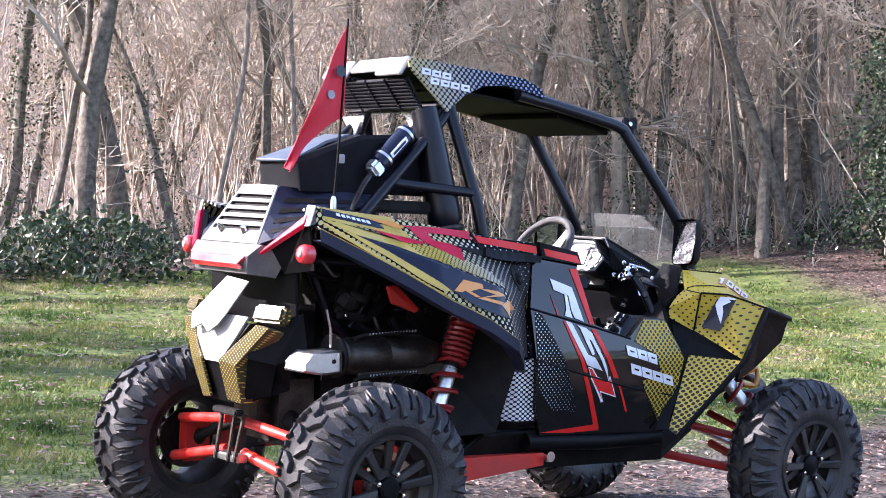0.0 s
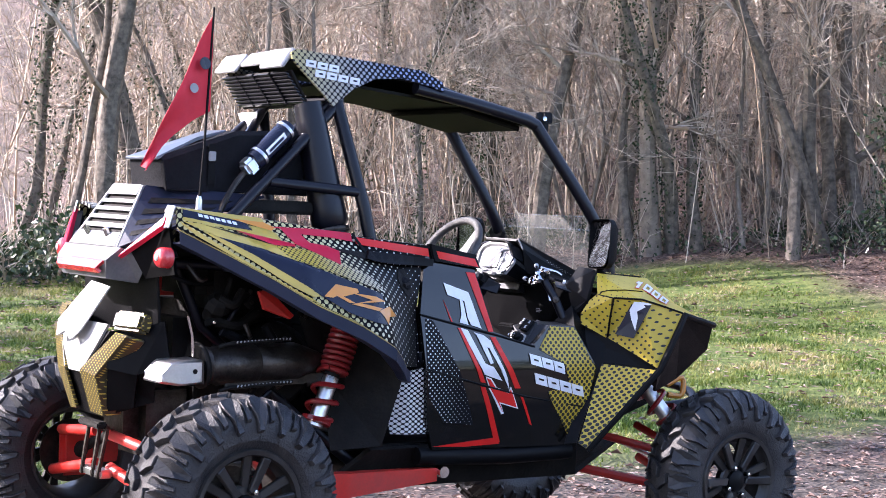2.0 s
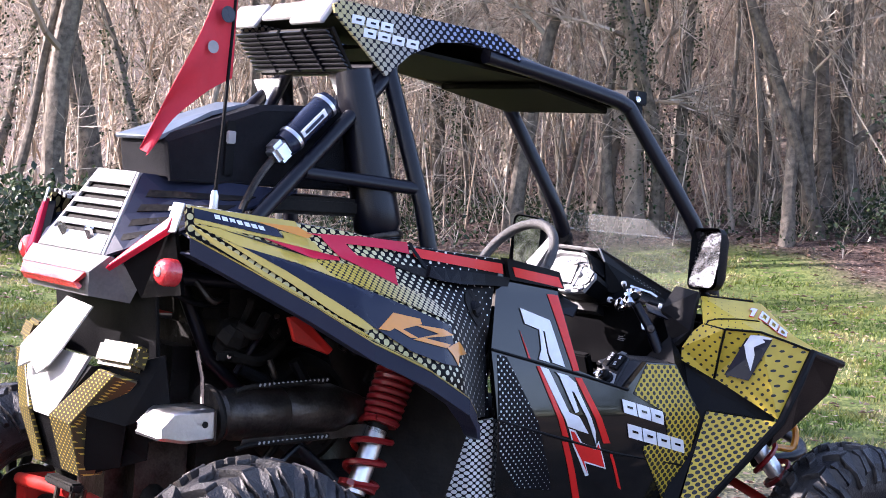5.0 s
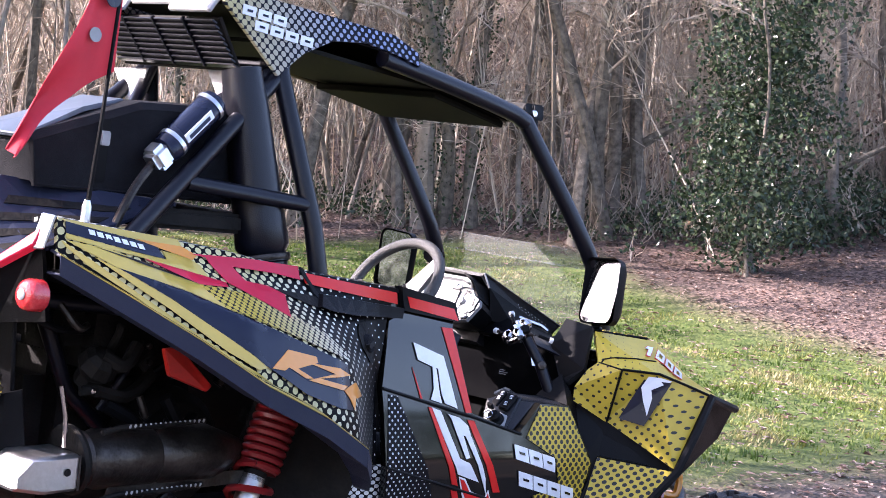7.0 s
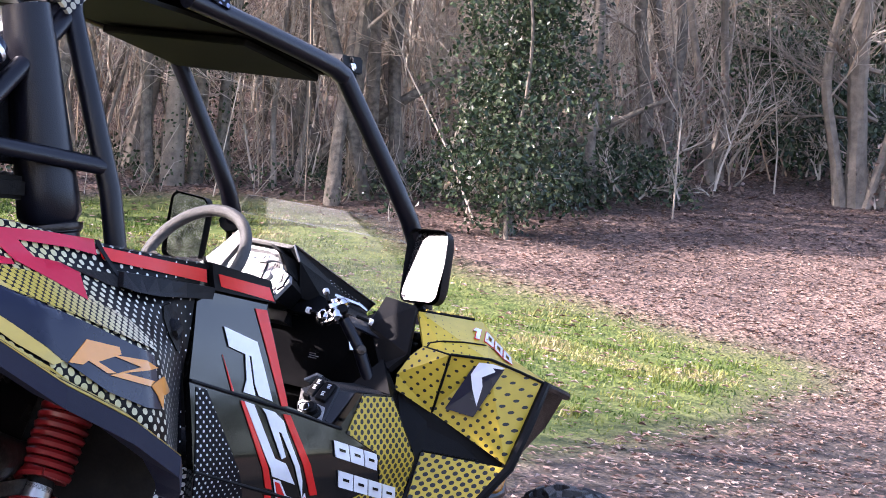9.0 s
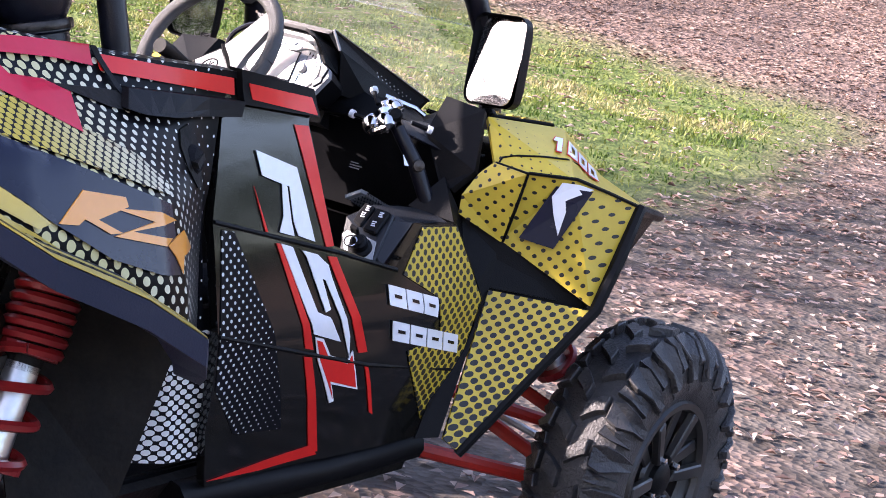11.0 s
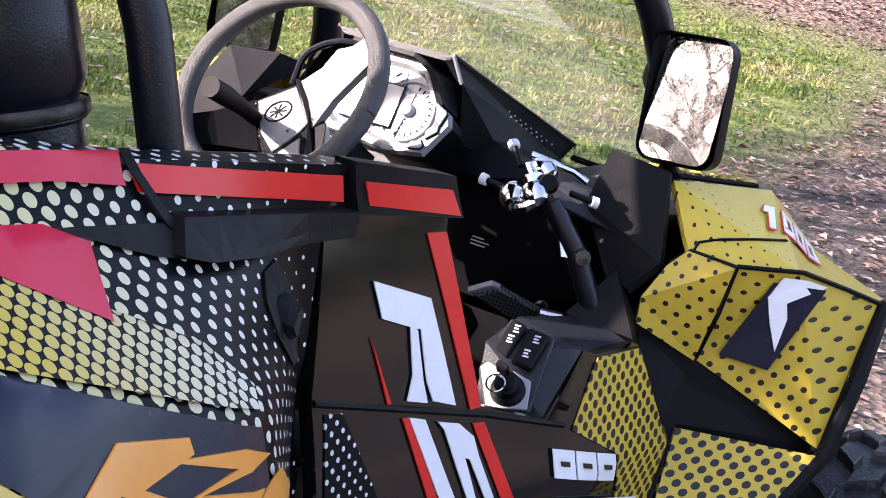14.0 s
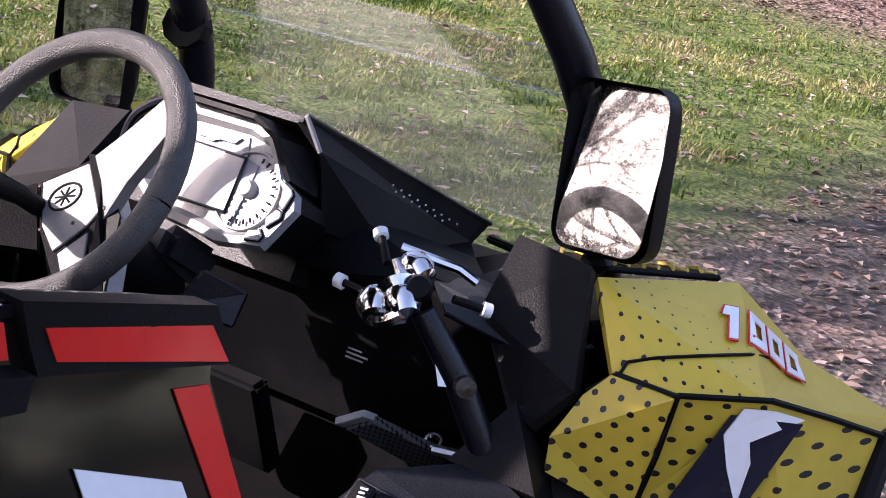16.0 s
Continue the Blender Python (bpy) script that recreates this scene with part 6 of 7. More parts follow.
part("bag_side", slab([(-0.045, -0.204, 1.43), (-0.06, -0.204, 1.535), (0.236, -0.204, 1.640), (0.50, -0.204, 1.655), (0.56, -0.204, 1.60), (0.56, -0.204, 1.43)], -0.01, 0), M_GREY, bag)
part("bag_lid", slab([(-0.085, -0.20, 1.548), (0.10, -0.15, 1.628), (0.235, -0.12, 1.662), (0.235, 0.055, 1.662), (-0.085, 0.055, 1.548)], 0.012), M_GREYTOP, bag, "blue-grey hard lid")
part("bag_strap", box((0.13, -0.209, 1.53), (0.03, 0.006, 0.15), 0.002), M_BLACK, bag)
part("buckle", box((0.13, -0.214, 1.56), (0.028, 0.01, 0.035), 0.003), M_SILVER, bag)
part("engine_shelf", box((0.40, 0, 1.385), (0.40, 0.56, 0.05), 0.01), M_DEEP, car)
part("tail_canister", lathe([(0.0, 0), (0.03, 0), (0.034, 0.03), (0.03, 0.09), (0.0, 0.095)], (-0.02, 0.02, 1.44), (0.2, 0, 1), 14), M_ALU, car, smooth=True)
reservoir = part("reservoir", tube([(0.252, -0.292, 1.548), (0.262, -0.292, 1.556), (0.385, -0.290, 1.676), (0.395, -0.290, 1.686)], [0.034, 0.038, 0.038, 0.032], 18), M_NAVY, car, "dark blue damper reservoir", True)
part("reservoir_cap", box((0.236, -0.292, 1.532), (0.055, 0.062, 0.06), 0.012, (0, -44, 0)), M_ALU, reservoir)
part("reservoir_ring", tube([(0.272, -0.292, 1.566), (0.280, -0.292, 1.574)], 0.0405, 18), M_ALU, reservoir, smooth=True)
part("reservoir_ring", tube([(0.375, -0.290, 1.666), (0.383, -0.290, 1.674)], 0.0405, 18), M_ALU, reservoir, smooth=True)
part("reservoir_label", slab([(0.292, -0.3305, 1.573), (0.280, -0.3285, 1.590), (0.352, -0.3285, 1.660), (0.364, -0.3305, 1.643)], 0.003, 0), M_WHITE, reservoir)
part("label_bar", slab([(0.297, -0.3325, 1.583), (0.292, -0.332, 1.591), (0.347, -0.332, 1.645), (0.352, -0.3325, 1.637)], 0.002, 0), M_NAVY, reservoir)
part("reservoir_hose", tube(spline([(0.222, -0.292, 1.515), (0.175, -0.300, 1.46), (0.135, -0.31, 1.40), (0.11, -0.31, 1.34)], 5), 0.011, 8), M_STEEL, reservoir, smooth=True)
flag = thing("whip_flag", "red pennant with pale badges on a thin black whip mast", "flag", at=(0.021, -0.33, 1.38))
part("mast", tube([(0, 0, 0), (0.012, 0, 0.20), (0.032, 0, 0.70)], [0.006, 0.005, 0.004], 8), M_BLACK, flag, smooth=True)
part("mast_base", lathe([(0.012, -0.02), (0.012, 0.02), (0.007, 0.035)], (0, 0, 0), (0, 0, 1), 12), M_ALU, flag, smooth=True)


def pennant():
    rows = []
    for i in range(15):
        t = i / 14
        top = Vector((0.034, 0.0, 0.68)).lerp(Vector((-0.245, -0.03, 0.135)), t)
        low = Vector((0.030, 0.0, 0.335)).lerp(Vector((-0.235, -0.03, 0.115)), t ** 0.9) + Vector((0, 0, 0.03 * math.sin(3.14 * t)))
        rows.append([top.lerp(low, k / 6) + Vector((0, 0.018 * math.sin(7 * t + k * 0.9) * t + 0.01 * math.sin(11 * t), 0)) for k in range(7)])
    return loft(rows, 0.0015)


part("pennant", pennant(), M_FLAG, flag, "red cloth pennant", True)
for c, r in (((-0.004, -0.016, 0.50), 0.022), ((-0.05, -0.028, 0.41), 0.017)):
    part("badge", lathe([(0.0, 0.002), (r, 0.002), (r, 0.0)], c, (0.1, -1, 0.1), 18), M_SILVER if r < 0.02 else M_NAVY, flag)

# mirrors and windscreen
def rounded(w, h, r, n=5):
    out = []
    for cx, cz, a0 in ((w / 2 - r, h / 2 - r, 0), (-w / 2 + r, h / 2 - r, 90), (-w / 2 + r, -h / 2 + r, 180), (w / 2 - r, -h / 2 + r, 270)):
        out += [(cx + r * math.cos(radians(a0 + 90 * k / n)), cz + r * math.sin(radians(a0 + 90 * k / n))) for k in range(n + 1)]
    return out


def side_mirror(side):
    shape = rounded(0.140, 0.200, 0.026)
    body = bmesh.new()
    rows = [[(d, q * u, q * v) for u, v in shape] for d, q in ((0.0, 1.0), (-0.006, 1.01), (0.02, 1.0), (0.045, 0.78))]
    loft(rows, 0, True, body)
    m = Matrix.Translation((1.808, -0.429, 1.284) if side < 0 else (1.794, 0.449, 1.267)) @ Matrix.Rotation(radians(side * 5), 4, "Z") @ Matrix.Rotation(radians(5.2 if side < 0 else 0), 4, "Y") @ Matrix.Rotation(radians(4 * side), 4, "X")
    ob = part("side_mirror", body, M_BLACK, car, "black rectangular side mirror", True)
    ob.matrix_local = m
    part("mirror_back", slab([(0.045, 0.78 * u, 0.78 * v) for u, v in shape], 0.004, 0), M_BLACK, ob)
    part("mirror_glass", slab([(0.004 + 0.18 * 0.95 * v + 0.07 * u if side < 0 else 0.002 - 0.05 * v, 0.93 * u, 0.95 * v) for u, v in shape[::-1]], 0.002, 0), M_MIRROR, ob, "speckled mirror glass")
    part("mirror_stem", tube([(1.825, side * (0.415 + 0.003 * (k % 2)), 1.225 - 0.008 * k) for k in range(9)], [0.020 if k % 2 else 0.014 for k in range(9)], 12), M_BLACK, car)


side_mirror(-1)
side_mirror(1)
screen = part("windscreen", slab([(1.955, 0.335, 1.155), (1.908, 0.345, 1.334), (1.908, -0.345, 1.334), (1.955, -0.335, 1.155)], 0.005, 0), M_GLASS, car, "low clear acrylic windscreen")
strip = part("screen_top", slab([(1.907, 0.345, 1.337), (1.900, 0.345, 1.360), (1.895, 0.310, 1.392), (1.890, -0.310, 1.392), (1.895, -0.345, 1.360), (1.907, -0.345, 1.337)], 0.005, 0), M_GLASS_DUSTY, screen, "dusty upper band of the windscreen")
strip.visible_shadow = False
screen.visible_shadow = False
part("screen_trim", tube([(1.908, 0.345, 1.335), (1.905, -0.345, 1.335)], 0.002, 6), M_GLASS_DUSTY, screen)
both("screen_clamp", lambda: lathe([(0.0, -0.04), (0.024, -0.036), (0.026, -0.01), (0.034, -0.008), (0.034, 0.02), (0.0, 0.022)], (1.885, -0.352, 1.300), (-0.8, 0.3, 0.3), 10), M_BLACK)

# cockpit
both("mirror_scoop", lambda: patch([(1.785, -0.350, 1.178), (1.777, -0.448, 1.170), (1.700, -0.500, 1.050), (1.690, -0.432, 1.012), (1.715, -0.360, 1.105), (1.84, -0.33, 1.165), (1.668, -0.470, 1.005)], [(0, 1, 2, 3, 4), (0, 4, 5), (3, 2, 6)], 0.015), M_BLACK)
part("floor", box((1.25, 0, 0.50), (1.0, 0.86, 0.03), 0.005), M_BLACK, car)
part("firewall", slab([(1.80, -0.45, 1.08), (1.80, -0.45, 0.50), (1.80, 0.45, 0.50), (1.80, 0.45, 1.08)], 0.02), M_BLACK, car)
part("dash_panel", patch([(1.69, -0.43, 1.02), (1.72, -0.36, 1.105), (1.70, -0.20, 1.12), (1.70, 0.20, 1.12), (1.72, 0.36, 1.105), (1.69, 0.43, 1.02), (1.78, 0.40, 0.96), (1.78, -0.40, 0.96), (1.75, -0.16, 0.90), (1.75, 0.16, 0.90)], [(0, 1, 2, 8, 7), (2, 3, 9, 8), (3, 4, 5, 6, 9)], 0.015), M_BLACK, car)
cowl = part("cowl", patch([(1.632, -0.112, 1.288), (1.632, 0.112, 1.288), (1.925, -0.190, 1.143), (1.925, 0.190, 1.143), (1.905, -0.176, 1.112), (1.905, 0.176, 1.112), (1.650, -0.123, 1.246), (1.650, 0.123, 1.246)], [(0, 1, 3, 2), (0, 2, 4, 6), (1, 7, 5, 3)], 0.010), M_DASH, car, "black cowl behind the windscreen")
part("cowl_end", patch([(1.925, -0.190, 1.143), (1.925, 0.190, 1.143), (1.905, -0.176, 1.112), (1.905, 0.176, 1.112)], [(0, 1, 3, 2)], 0.008), M_DEEP, cowl)
both("cowl_edge", lambda: tube([(1.632, -0.113, 1.289), (1.78, -0.150, 1.216), (1.925, -0.191, 1.144)], 0.0035, 6), M_STEEL, cowl, smooth=True)
part("cowl_edge", tube([(1.632, -0.113, 1.289), (1.650, -0.124, 1.246)], 0.0035, 6), M_SILVER, cowl, smooth=True)
for r in range(2):
    for k in range(9 - 2 * r):
        f, g = 0.45 + 0.05 * k + 0.02 * r, 0.55 + 0.16 * r
        q = Vector((1.650, -0.123, 1.246)).lerp(Vector((1.905, -0.176, 1.112)), f).lerp(Vector((1.632, -0.112, 1.288)).lerp(Vector((1.925, -0.190, 1.143)), f), 1 - g)
        part("cowl_dot", lathe([(0.0, 0.0012), (0.0013, 0.001), (0.0016, 0.0)], q + Vector((-0.001, -0.003, -0.001)), (-0.18, -0.92, -0.3), 6), M_WHITE, cowl)
both("cowl_flank", lambda: patch([(1.650, -0.120, 1.246), (1.905, -0.172, 1.112), (1.86, -0.22, 1.105), (1.74, -0.17, 1.118), (1.665, -0.125, 1.15)], [(0, 1, 2, 3, 4)], 0.008), M_BLACK)
part("hood_gap", box((1.93, -0.25, 1.118), (0.012, 0.15, 0.010), 0.003, (0, 0, -12)), M_BLACK, car)
shelf = part("dash_shelf", patch([(1.68, -0.10, 1.132), (1.72, -0.13, 1.160), (1.86, -0.22, 1.105), (1.84, -0.33, 1.150), (1.745, -0.345, 1.098), (1.70, -0.28, 1.118), (1.665, -0.20, 1.105), (1.66, -0.10, 1.100)], [(0, 1, 6, 7), (1, 2, 5, 6), (2, 3, 4, 5)], 0.010), M_BLACK, car)
pocket = part("dash_pocket", patch([(1.700, -0.280, 1.119), (1.785, -0.280, 1.112), (1.765, -0.365, 1.112), (1.722, -0.425, 1.093), (1.675, -0.320, 1.098), (1.700, -0.415, 1.075), (1.80, -0.33, 1.142)], [(0, 1, 2, 3), (0, 3, 5, 4), (1, 6, 2)], 0.006), M_DASH, car, "dark blue-black dash pocket with a thin pale rim")
part("pocket_rim", tube([(1.765, -0.366, 1.114), (1.722, -0.427, 1.095)], 0.0025, 6), M_SILVER, pocket, smooth=True)
part("pocket_rim", tube([(1.675, -0.320, 1.100), (1.702, -0.416, 1.077)], 0.004, 6), M_TUBE, pocket, smooth=True)
part("dash_block", box((1.735, 0.05, 1.125), (0.16, 0.34, 0.15), 0.03, (0, 22, 0)), M_DASH, car)
# Black trim coloured grey: dust and sun glare are put into both materials.
M_POD = material("glare_grey_bezel", (0.23, 0.23, 0.235), 0.36, second=(0.16, 0.16, 0.162), scale=16, dirt=0.15)
M_HUB = material("dust_glare_trim", (0.26, 0.26, 0.265), 0.42, second=(0.19, 0.19, 0.19), scale=18, dirt=0.2)
TILT = radians(24)


def on_pod(u, v, w=0.0):
    """A place on the instrument pod's face: u to the right, v up, w towards the driver."""
    return Vector((1.588 - w * math.cos(TILT) + v * math.sin(TILT), -u, 1.205 + v * math.cos(TILT) + w * math.sin(TILT)))


OUT = [(-0.098, 0.020), (-0.085, 0.052), (-0.045, 0.070), (0.068, 0.070), (0.096, 0.055), (0.130, 0.012), (0.158, 0.000), (0.166, -0.018), (0.138, -0.071), (0.070, -0.083), (0.030, -0.078), (-0.045, -0.074), (-0.088, -0.045)]
INN = [(-0.078, 0.016), (-0.068, 0.036), (-0.036, 0.050), (0.050, 0.052), (0.086, 0.046), (0.112, 0.020), (0.127, 0.002), (0.134, -0.022), (0.118, -0.054), (0.074, -0.066), (0.034, -0.060), (-0.036, -0.056), (-0.070, -0.036)]
pod = part("instrument_pod", loft([[on_pod(u, v, 0.0) for u, v in OUT], [on_pod(u * 0.8, v * 0.8, -0.10) for u, v in OUT]], 0.006, True), M_BLACK, car, "instrument pod with a pale bezel and a glaring display")
part("pod_bezel", loft([[on_pod(u * 1.01, v * 1.02, 0.002) for u, v in OUT], [on_pod(u * 0.985, v * 0.975, 0.011) for u, v in OUT], [on_pod(0.35 * u + 0.65 * a, 0.35 * v + 0.65 * b, 0.011) for (u, v), (a, b) in zip(OUT, INN)], [on_pod(u, v, 0.002) for u, v in INN]], 0.003, True), M_POD, pod, "bezel paled by dust and sun glare")
# Sun glare on the display is put into these pale colours.
M_LCD = material("pale_display", (0.20, 0.21, 0.225), 0.16, second=(0.42, 0.43, 0.45), scale=30, coat=0.6)
part("pod_face", slab([on_pod(u * 1.01, v * 1.01, 0.001) for u, v in INN[::-1]], 0.004, 0), M_LCD, pod)
M_LCD2 = material("lcd_window", (0.50, 0.51, 0.52), 0.14, second=(0.42, 0.43, 0.44), coat=0.7)
part("display", slab([on_pod(u, v, 0.004) for u, v in ((-0.042, 0.022), (-0.036, -0.046), (0.060, -0.044), (0.060, 0.022))][::-1], 0.003, 0), M_LCD2, pod, "pale glaring display window")
M_LCD3 = material("blue_grey_lens", (0.14, 0.165, 0.22), 0.12, second=(0.20, 0.225, 0.28), scale=20, coat=0.7)
part("display_shade", slab([on_pod(u, v, 0.0035) for u, v in ((-0.066, 0.032), (-0.030, 0.048), (0.052, 0.049), (0.060, 0.026), (-0.045, 0.026))][::-1], 0.002, 0), M_LCD3, pod)
part("display_side", slab([on_pod(u, v, 0.0035) for u, v in ((0.062, 0.024), (0.082, 0.020), (0.074, -0.062), (0.050, -0.060), (0.062, -0.044))][::-1], 0.002, 0), M_LCD3, pod)
for a, b in (((-0.020, 0.044), (0.018, 0.034)), ((0.012, 0.045), (0.044, 0.036)), ((-0.002, 0.036), (0.010, 0.031))):
    part("display_bar", slab([on_pod(a[0], a[1], 0.0065), on_pod(b[0], a[1], 0.0065), on_pod(b[0] - 0.008, b[1], 0.0065), on_pod(a[0] - 0.008, b[1], 0.0065)], 0.001, 0), M_WHITE, pod)
part("display_frame", tube([on_pod(u, v, 0.006) for u, v in ((-0.036, -0.047), (0.061, -0.045), (0.061, 0.023), (-0.042, 0.023))], 0.0022, 6), M_TUBE, pod)
axis_w = on_pod(0, 0, 1) - on_pod(0, 0)
part("dial_ring", lathe([(0.046, 0.002), (0.047, 0.006), (0.049, 0.006), (0.050, 0.002)], on_pod(0.080, -0.012), axis_w, 36), M_SILVER, pod, smooth=True)
part("dial_hub", lathe([(0.0, 0.012), (0.009, 0.011), (0.011, 0.006), (0.012, 0.0)], on_pod(0.080, -0.010), axis_w, 16), M_SILVER, pod, smooth=True)
for k in range(13):
    a = radians(-100 + 15 * k)
    part("dial_tick", slab([on_pod(0.080 + r * math.cos(a + e), -0.012 + r * math.sin(a + e), 0.0055) for r, e in ((0.036, -0.03), (0.042, -0.03), (0.042, 0.03), (0.036, 0.03))], 0.0015, 0), M_GREY, pod)
for k in range(5):
    part("gauge_bar", slab([on_pod(u, -0.058 + 0.008 * k + e, 0.006) for u, e in ((0.066, 0), (0.072 + 0.002 * k, 0), (0.072 + 0.002 * k, 0.004), (0.066, 0.004))], 0.001, 0), M_WHITE, pod)
for u, v, turn in ((0.149, -0.009, 14), (0.142, -0.034, -18), (0.124, -0.060, -52)):
    ring = []
    for a, b in ((-0.013, -0.004), (-0.008, 0.006), (0.009, 0.006), (0.013, -0.002), (0.008, -0.007)):
        c, d = math.cos(radians(turn + 70)), math.sin(radians(turn + 70))
        ring.append(on_pod(u + a * c - b * d, v + a * d + b * c, 0.0125))
    part("pod_button", slab(ring, 0.004, 0.001), M_SILVER, pod)
    part("button_rim", tube(ring + ring[:1], 0.0018, 6), M_BLACK, pod)
part("pod_visor", patch([on_pod(-0.050, 0.074, 0.03), on_pod(0.070, 0.074, 0.03), on_pod(0.103, 0.058, 0.02), on_pod(0.136, 0.014, 0.004), on_pod(0.130, 0.012, -0.06), on_pod(0.108, 0.064, -0.06), on_pod(0.070, 0.082, -0.07), on_pod(-0.050, 0.082, -0.07)], [(0, 1, 6, 7), (1, 2, 5, 6), (2, 3, 4, 5)], 0.006), M_BLACK, pod)
part("pod_hoop", tube(spline([(1.600, 0.165, 1.180), (1.612, 0.160, 1.225), (1.622, 0.135, 1.250), (1.630, 0.100, 1.264), (1.636, 0.055, 1.268)], 5), 0.006, 8), M_TUBE, car, smooth=True)
part("pod_hood", patch([(1.60, 0.160, 1.18), (1.64, 0.150, 1.245), (1.645, 0.09, 1.276), (1.632, -0.110, 1.286), (1.69, -0.11, 1.262), (1.70, 0.13, 1.235), (1.69, 0.17, 1.18)], [(0, 1, 5, 6), (1, 2, 5), (2, 3, 4, 5)], 0.006), M_BLACK, car)
part("column_shroud", box((1.545, 0.0, 1.105), (0.10, 0.075, 0.05), 0.012, (0, 30, 0)), M_DASH, car)

W_TILT, W_R = radians(35), 0.160
wheel_x, wheel_s, wheel_n = Vector((math.sin(W_TILT), 0, math.cos(W_TILT))), Vector((0, -1, 0)), Vector((-math.cos(W_TILT), 0, math.sin(W_TILT)))
hub = Vector((1.36, 0, 1.225))


def on_wheel(u, v, w=0.0):
    return hub + wheel_s * u + wheel_x * v + wheel_n * w


steering = part("steering_wheel", tube([on_wheel(W_R * math.cos(a), W_R * math.sin(a)) for a in (6.2832 * k / 48 for k in range(49))], 0.0165, 14, ends=False), material("worn_grey_grip", (0.022, 0.022, 0.023), 0.45, second=(0.06, 0.058, 0.056), scale=8, bump=0.4, bump_scale=500), car, "worn dark grey steering wheel", True)
HUB = ((-0.040, 0.068), (0.040, 0.074), (0.052, -0.004), (0.027, -0.110), (-0.027, -0.104), (-0.042, -0.006))
TURN = radians(40)


def on_hub(u, v, w=0.0):
    """A place on the dished centre of the wheel, which is turned to one side."""
    return on_wheel(u * math.cos(TURN) - v * math.sin(TURN), u * math.sin(TURN) + v * math.cos(TURN) - 0.040, w - 0.078)


part("wheel_hub", loft([[on_hub(u * 1.1, v * 1.1, -0.02) for u, v in HUB], [on_hub(u, v, 0.012) for u, v in HUB], [on_hub(u * 0.9, v * 0.92, 0.022) for u, v in HUB]], 0.0, True), M_HUB, steering)
part("hub_edge", slab([on_hub(u, v, w) for u, v, w in ((0.034, 0.072, 0.027), (0.052, 0.062, 0.022), (0.066, -0.024, 0.018), (0.036, -0.118, 0.014), (0.016, -0.110, 0.026), (0.045, -0.012, 0.028))], 0.008, 0.001), M_BLACK, steering)
part("hub_base", slab([on_hub(u, v, 0.0245) for u, v in ((-0.036, 0.068), (0.036, 0.068), (0.046, -0.010), (0.018, -0.110), (-0.016, -0.104), (-0.038, 0.002))][::-1], 0.003, 0), M_GREY, steering)
part("hub_cover", slab([on_hub(u, v, 0.028) for u, v in ((-0.030, 0.063), (0.034, 0.062), (0.043, -0.010), (0.025, -0.022), (-0.020, -0.036), (-0.033, 0.004))][::-1], 0.004, 0.001), M_HUB, steering, "hub cover with an embossed star, pale with dust and sun glare")
part("hub_lower", slab([on_hub(u, v, 0.028) for u, v in ((-0.014, -0.042), (0.027, -0.030), (0.012, -0.106), (-0.006, -0.102))][::-1], 0.004, 0.001), M_HUB, steering)
for u, v in ((-0.032, 0.058), (0.040, 0.068), (0.052, -0.010), (0.024, -0.088), (-0.034, -0.002), (0.010, -0.012)):
    part("hub_screw", lathe([(0.0, 0.0015), (0.0022, 0.001), (0.0026, 0.0)], on_hub(u, v, 0.030), wheel_n, 6), M_STEEL, steering)
part("hub_emblem", tube([on_hub(0.022 * math.cos(a), 0.030 + 0.016 * math.sin(a), 0.028) for a in (6.2832 * k / 20 for k in range(21))], 0.0018, 5, ends=False), M_GREY, steering)
for k in range(4):
    a = radians(20 + 45 * k)
    part("emblem_ray", tube([on_hub(-0.015 * math.cos(a), 0.030 - 0.011 * math.sin(a), 0.028), on_hub(0.015 * math.cos(a), 0.030 + 0.011 * math.sin(a), 0.028)], 0.0014, 4), M_GREY, steering)
for s in (1, -1):
    far = 0.183 if s > 0 else 0.158
    spoke = [(0.042, 0.066, 0.016), (0.10, 0.058, 0.040), (far, 0.050, 0.076), (far, 0.004, 0.076), (0.10, -0.004, 0.036), (0.048, -0.022, 0.012)]
    rows = [[on_hub(s * u, v, w) for u, v, w in (spoke[0], spoke[1], spoke[2])], [on_hub(s * u, v, w) for u, v, w in (spoke[5], spoke[4], spoke[3])]]
    # The right spoke takes the glare grey, the left one stays black.
    part("wheel_spoke", loft(rows, 0.014), M_HUB if s > 0 else M_BLACK, steering)
    if s > 0:
        part("spoke_slot", slab([on_hub(u, v, w + 0.0035) for u, v, w in ((0.076, 0.046, 0.030), (0.122, 0.042, 0.053), (0.124, 0.036, 0.053), (0.084, 0.040, 0.033), (0.082, 0.014, 0.030), (0.076, 0.016, 0.027))], 0.003, 0), M_DEEP, steering)
        part("spoke_slot", slab([on_hub(u, v, w + 0.0035) for u, v, w in ((0.074, -0.002, 0.025), (0.130, 0.006, 0.056), (0.130, 0.003, 0.056), (0.074, -0.006, 0.025))], 0.003, 0), M_GREY, steering)
    else:
        rows = [[on_hub(s * u, v, w + 0.003) for u, v, w in ((0.060, 0.040, 0.022), (0.112, 0.034, 0.047))], [on_hub(s * u, v, w + 0.003) for u, v, w in ((0.060, 0.018, 0.018), (0.112, 0.016, 0.043))]]
        part("spoke_slot", loft(rows, 0.004), M_DEEP, steering)
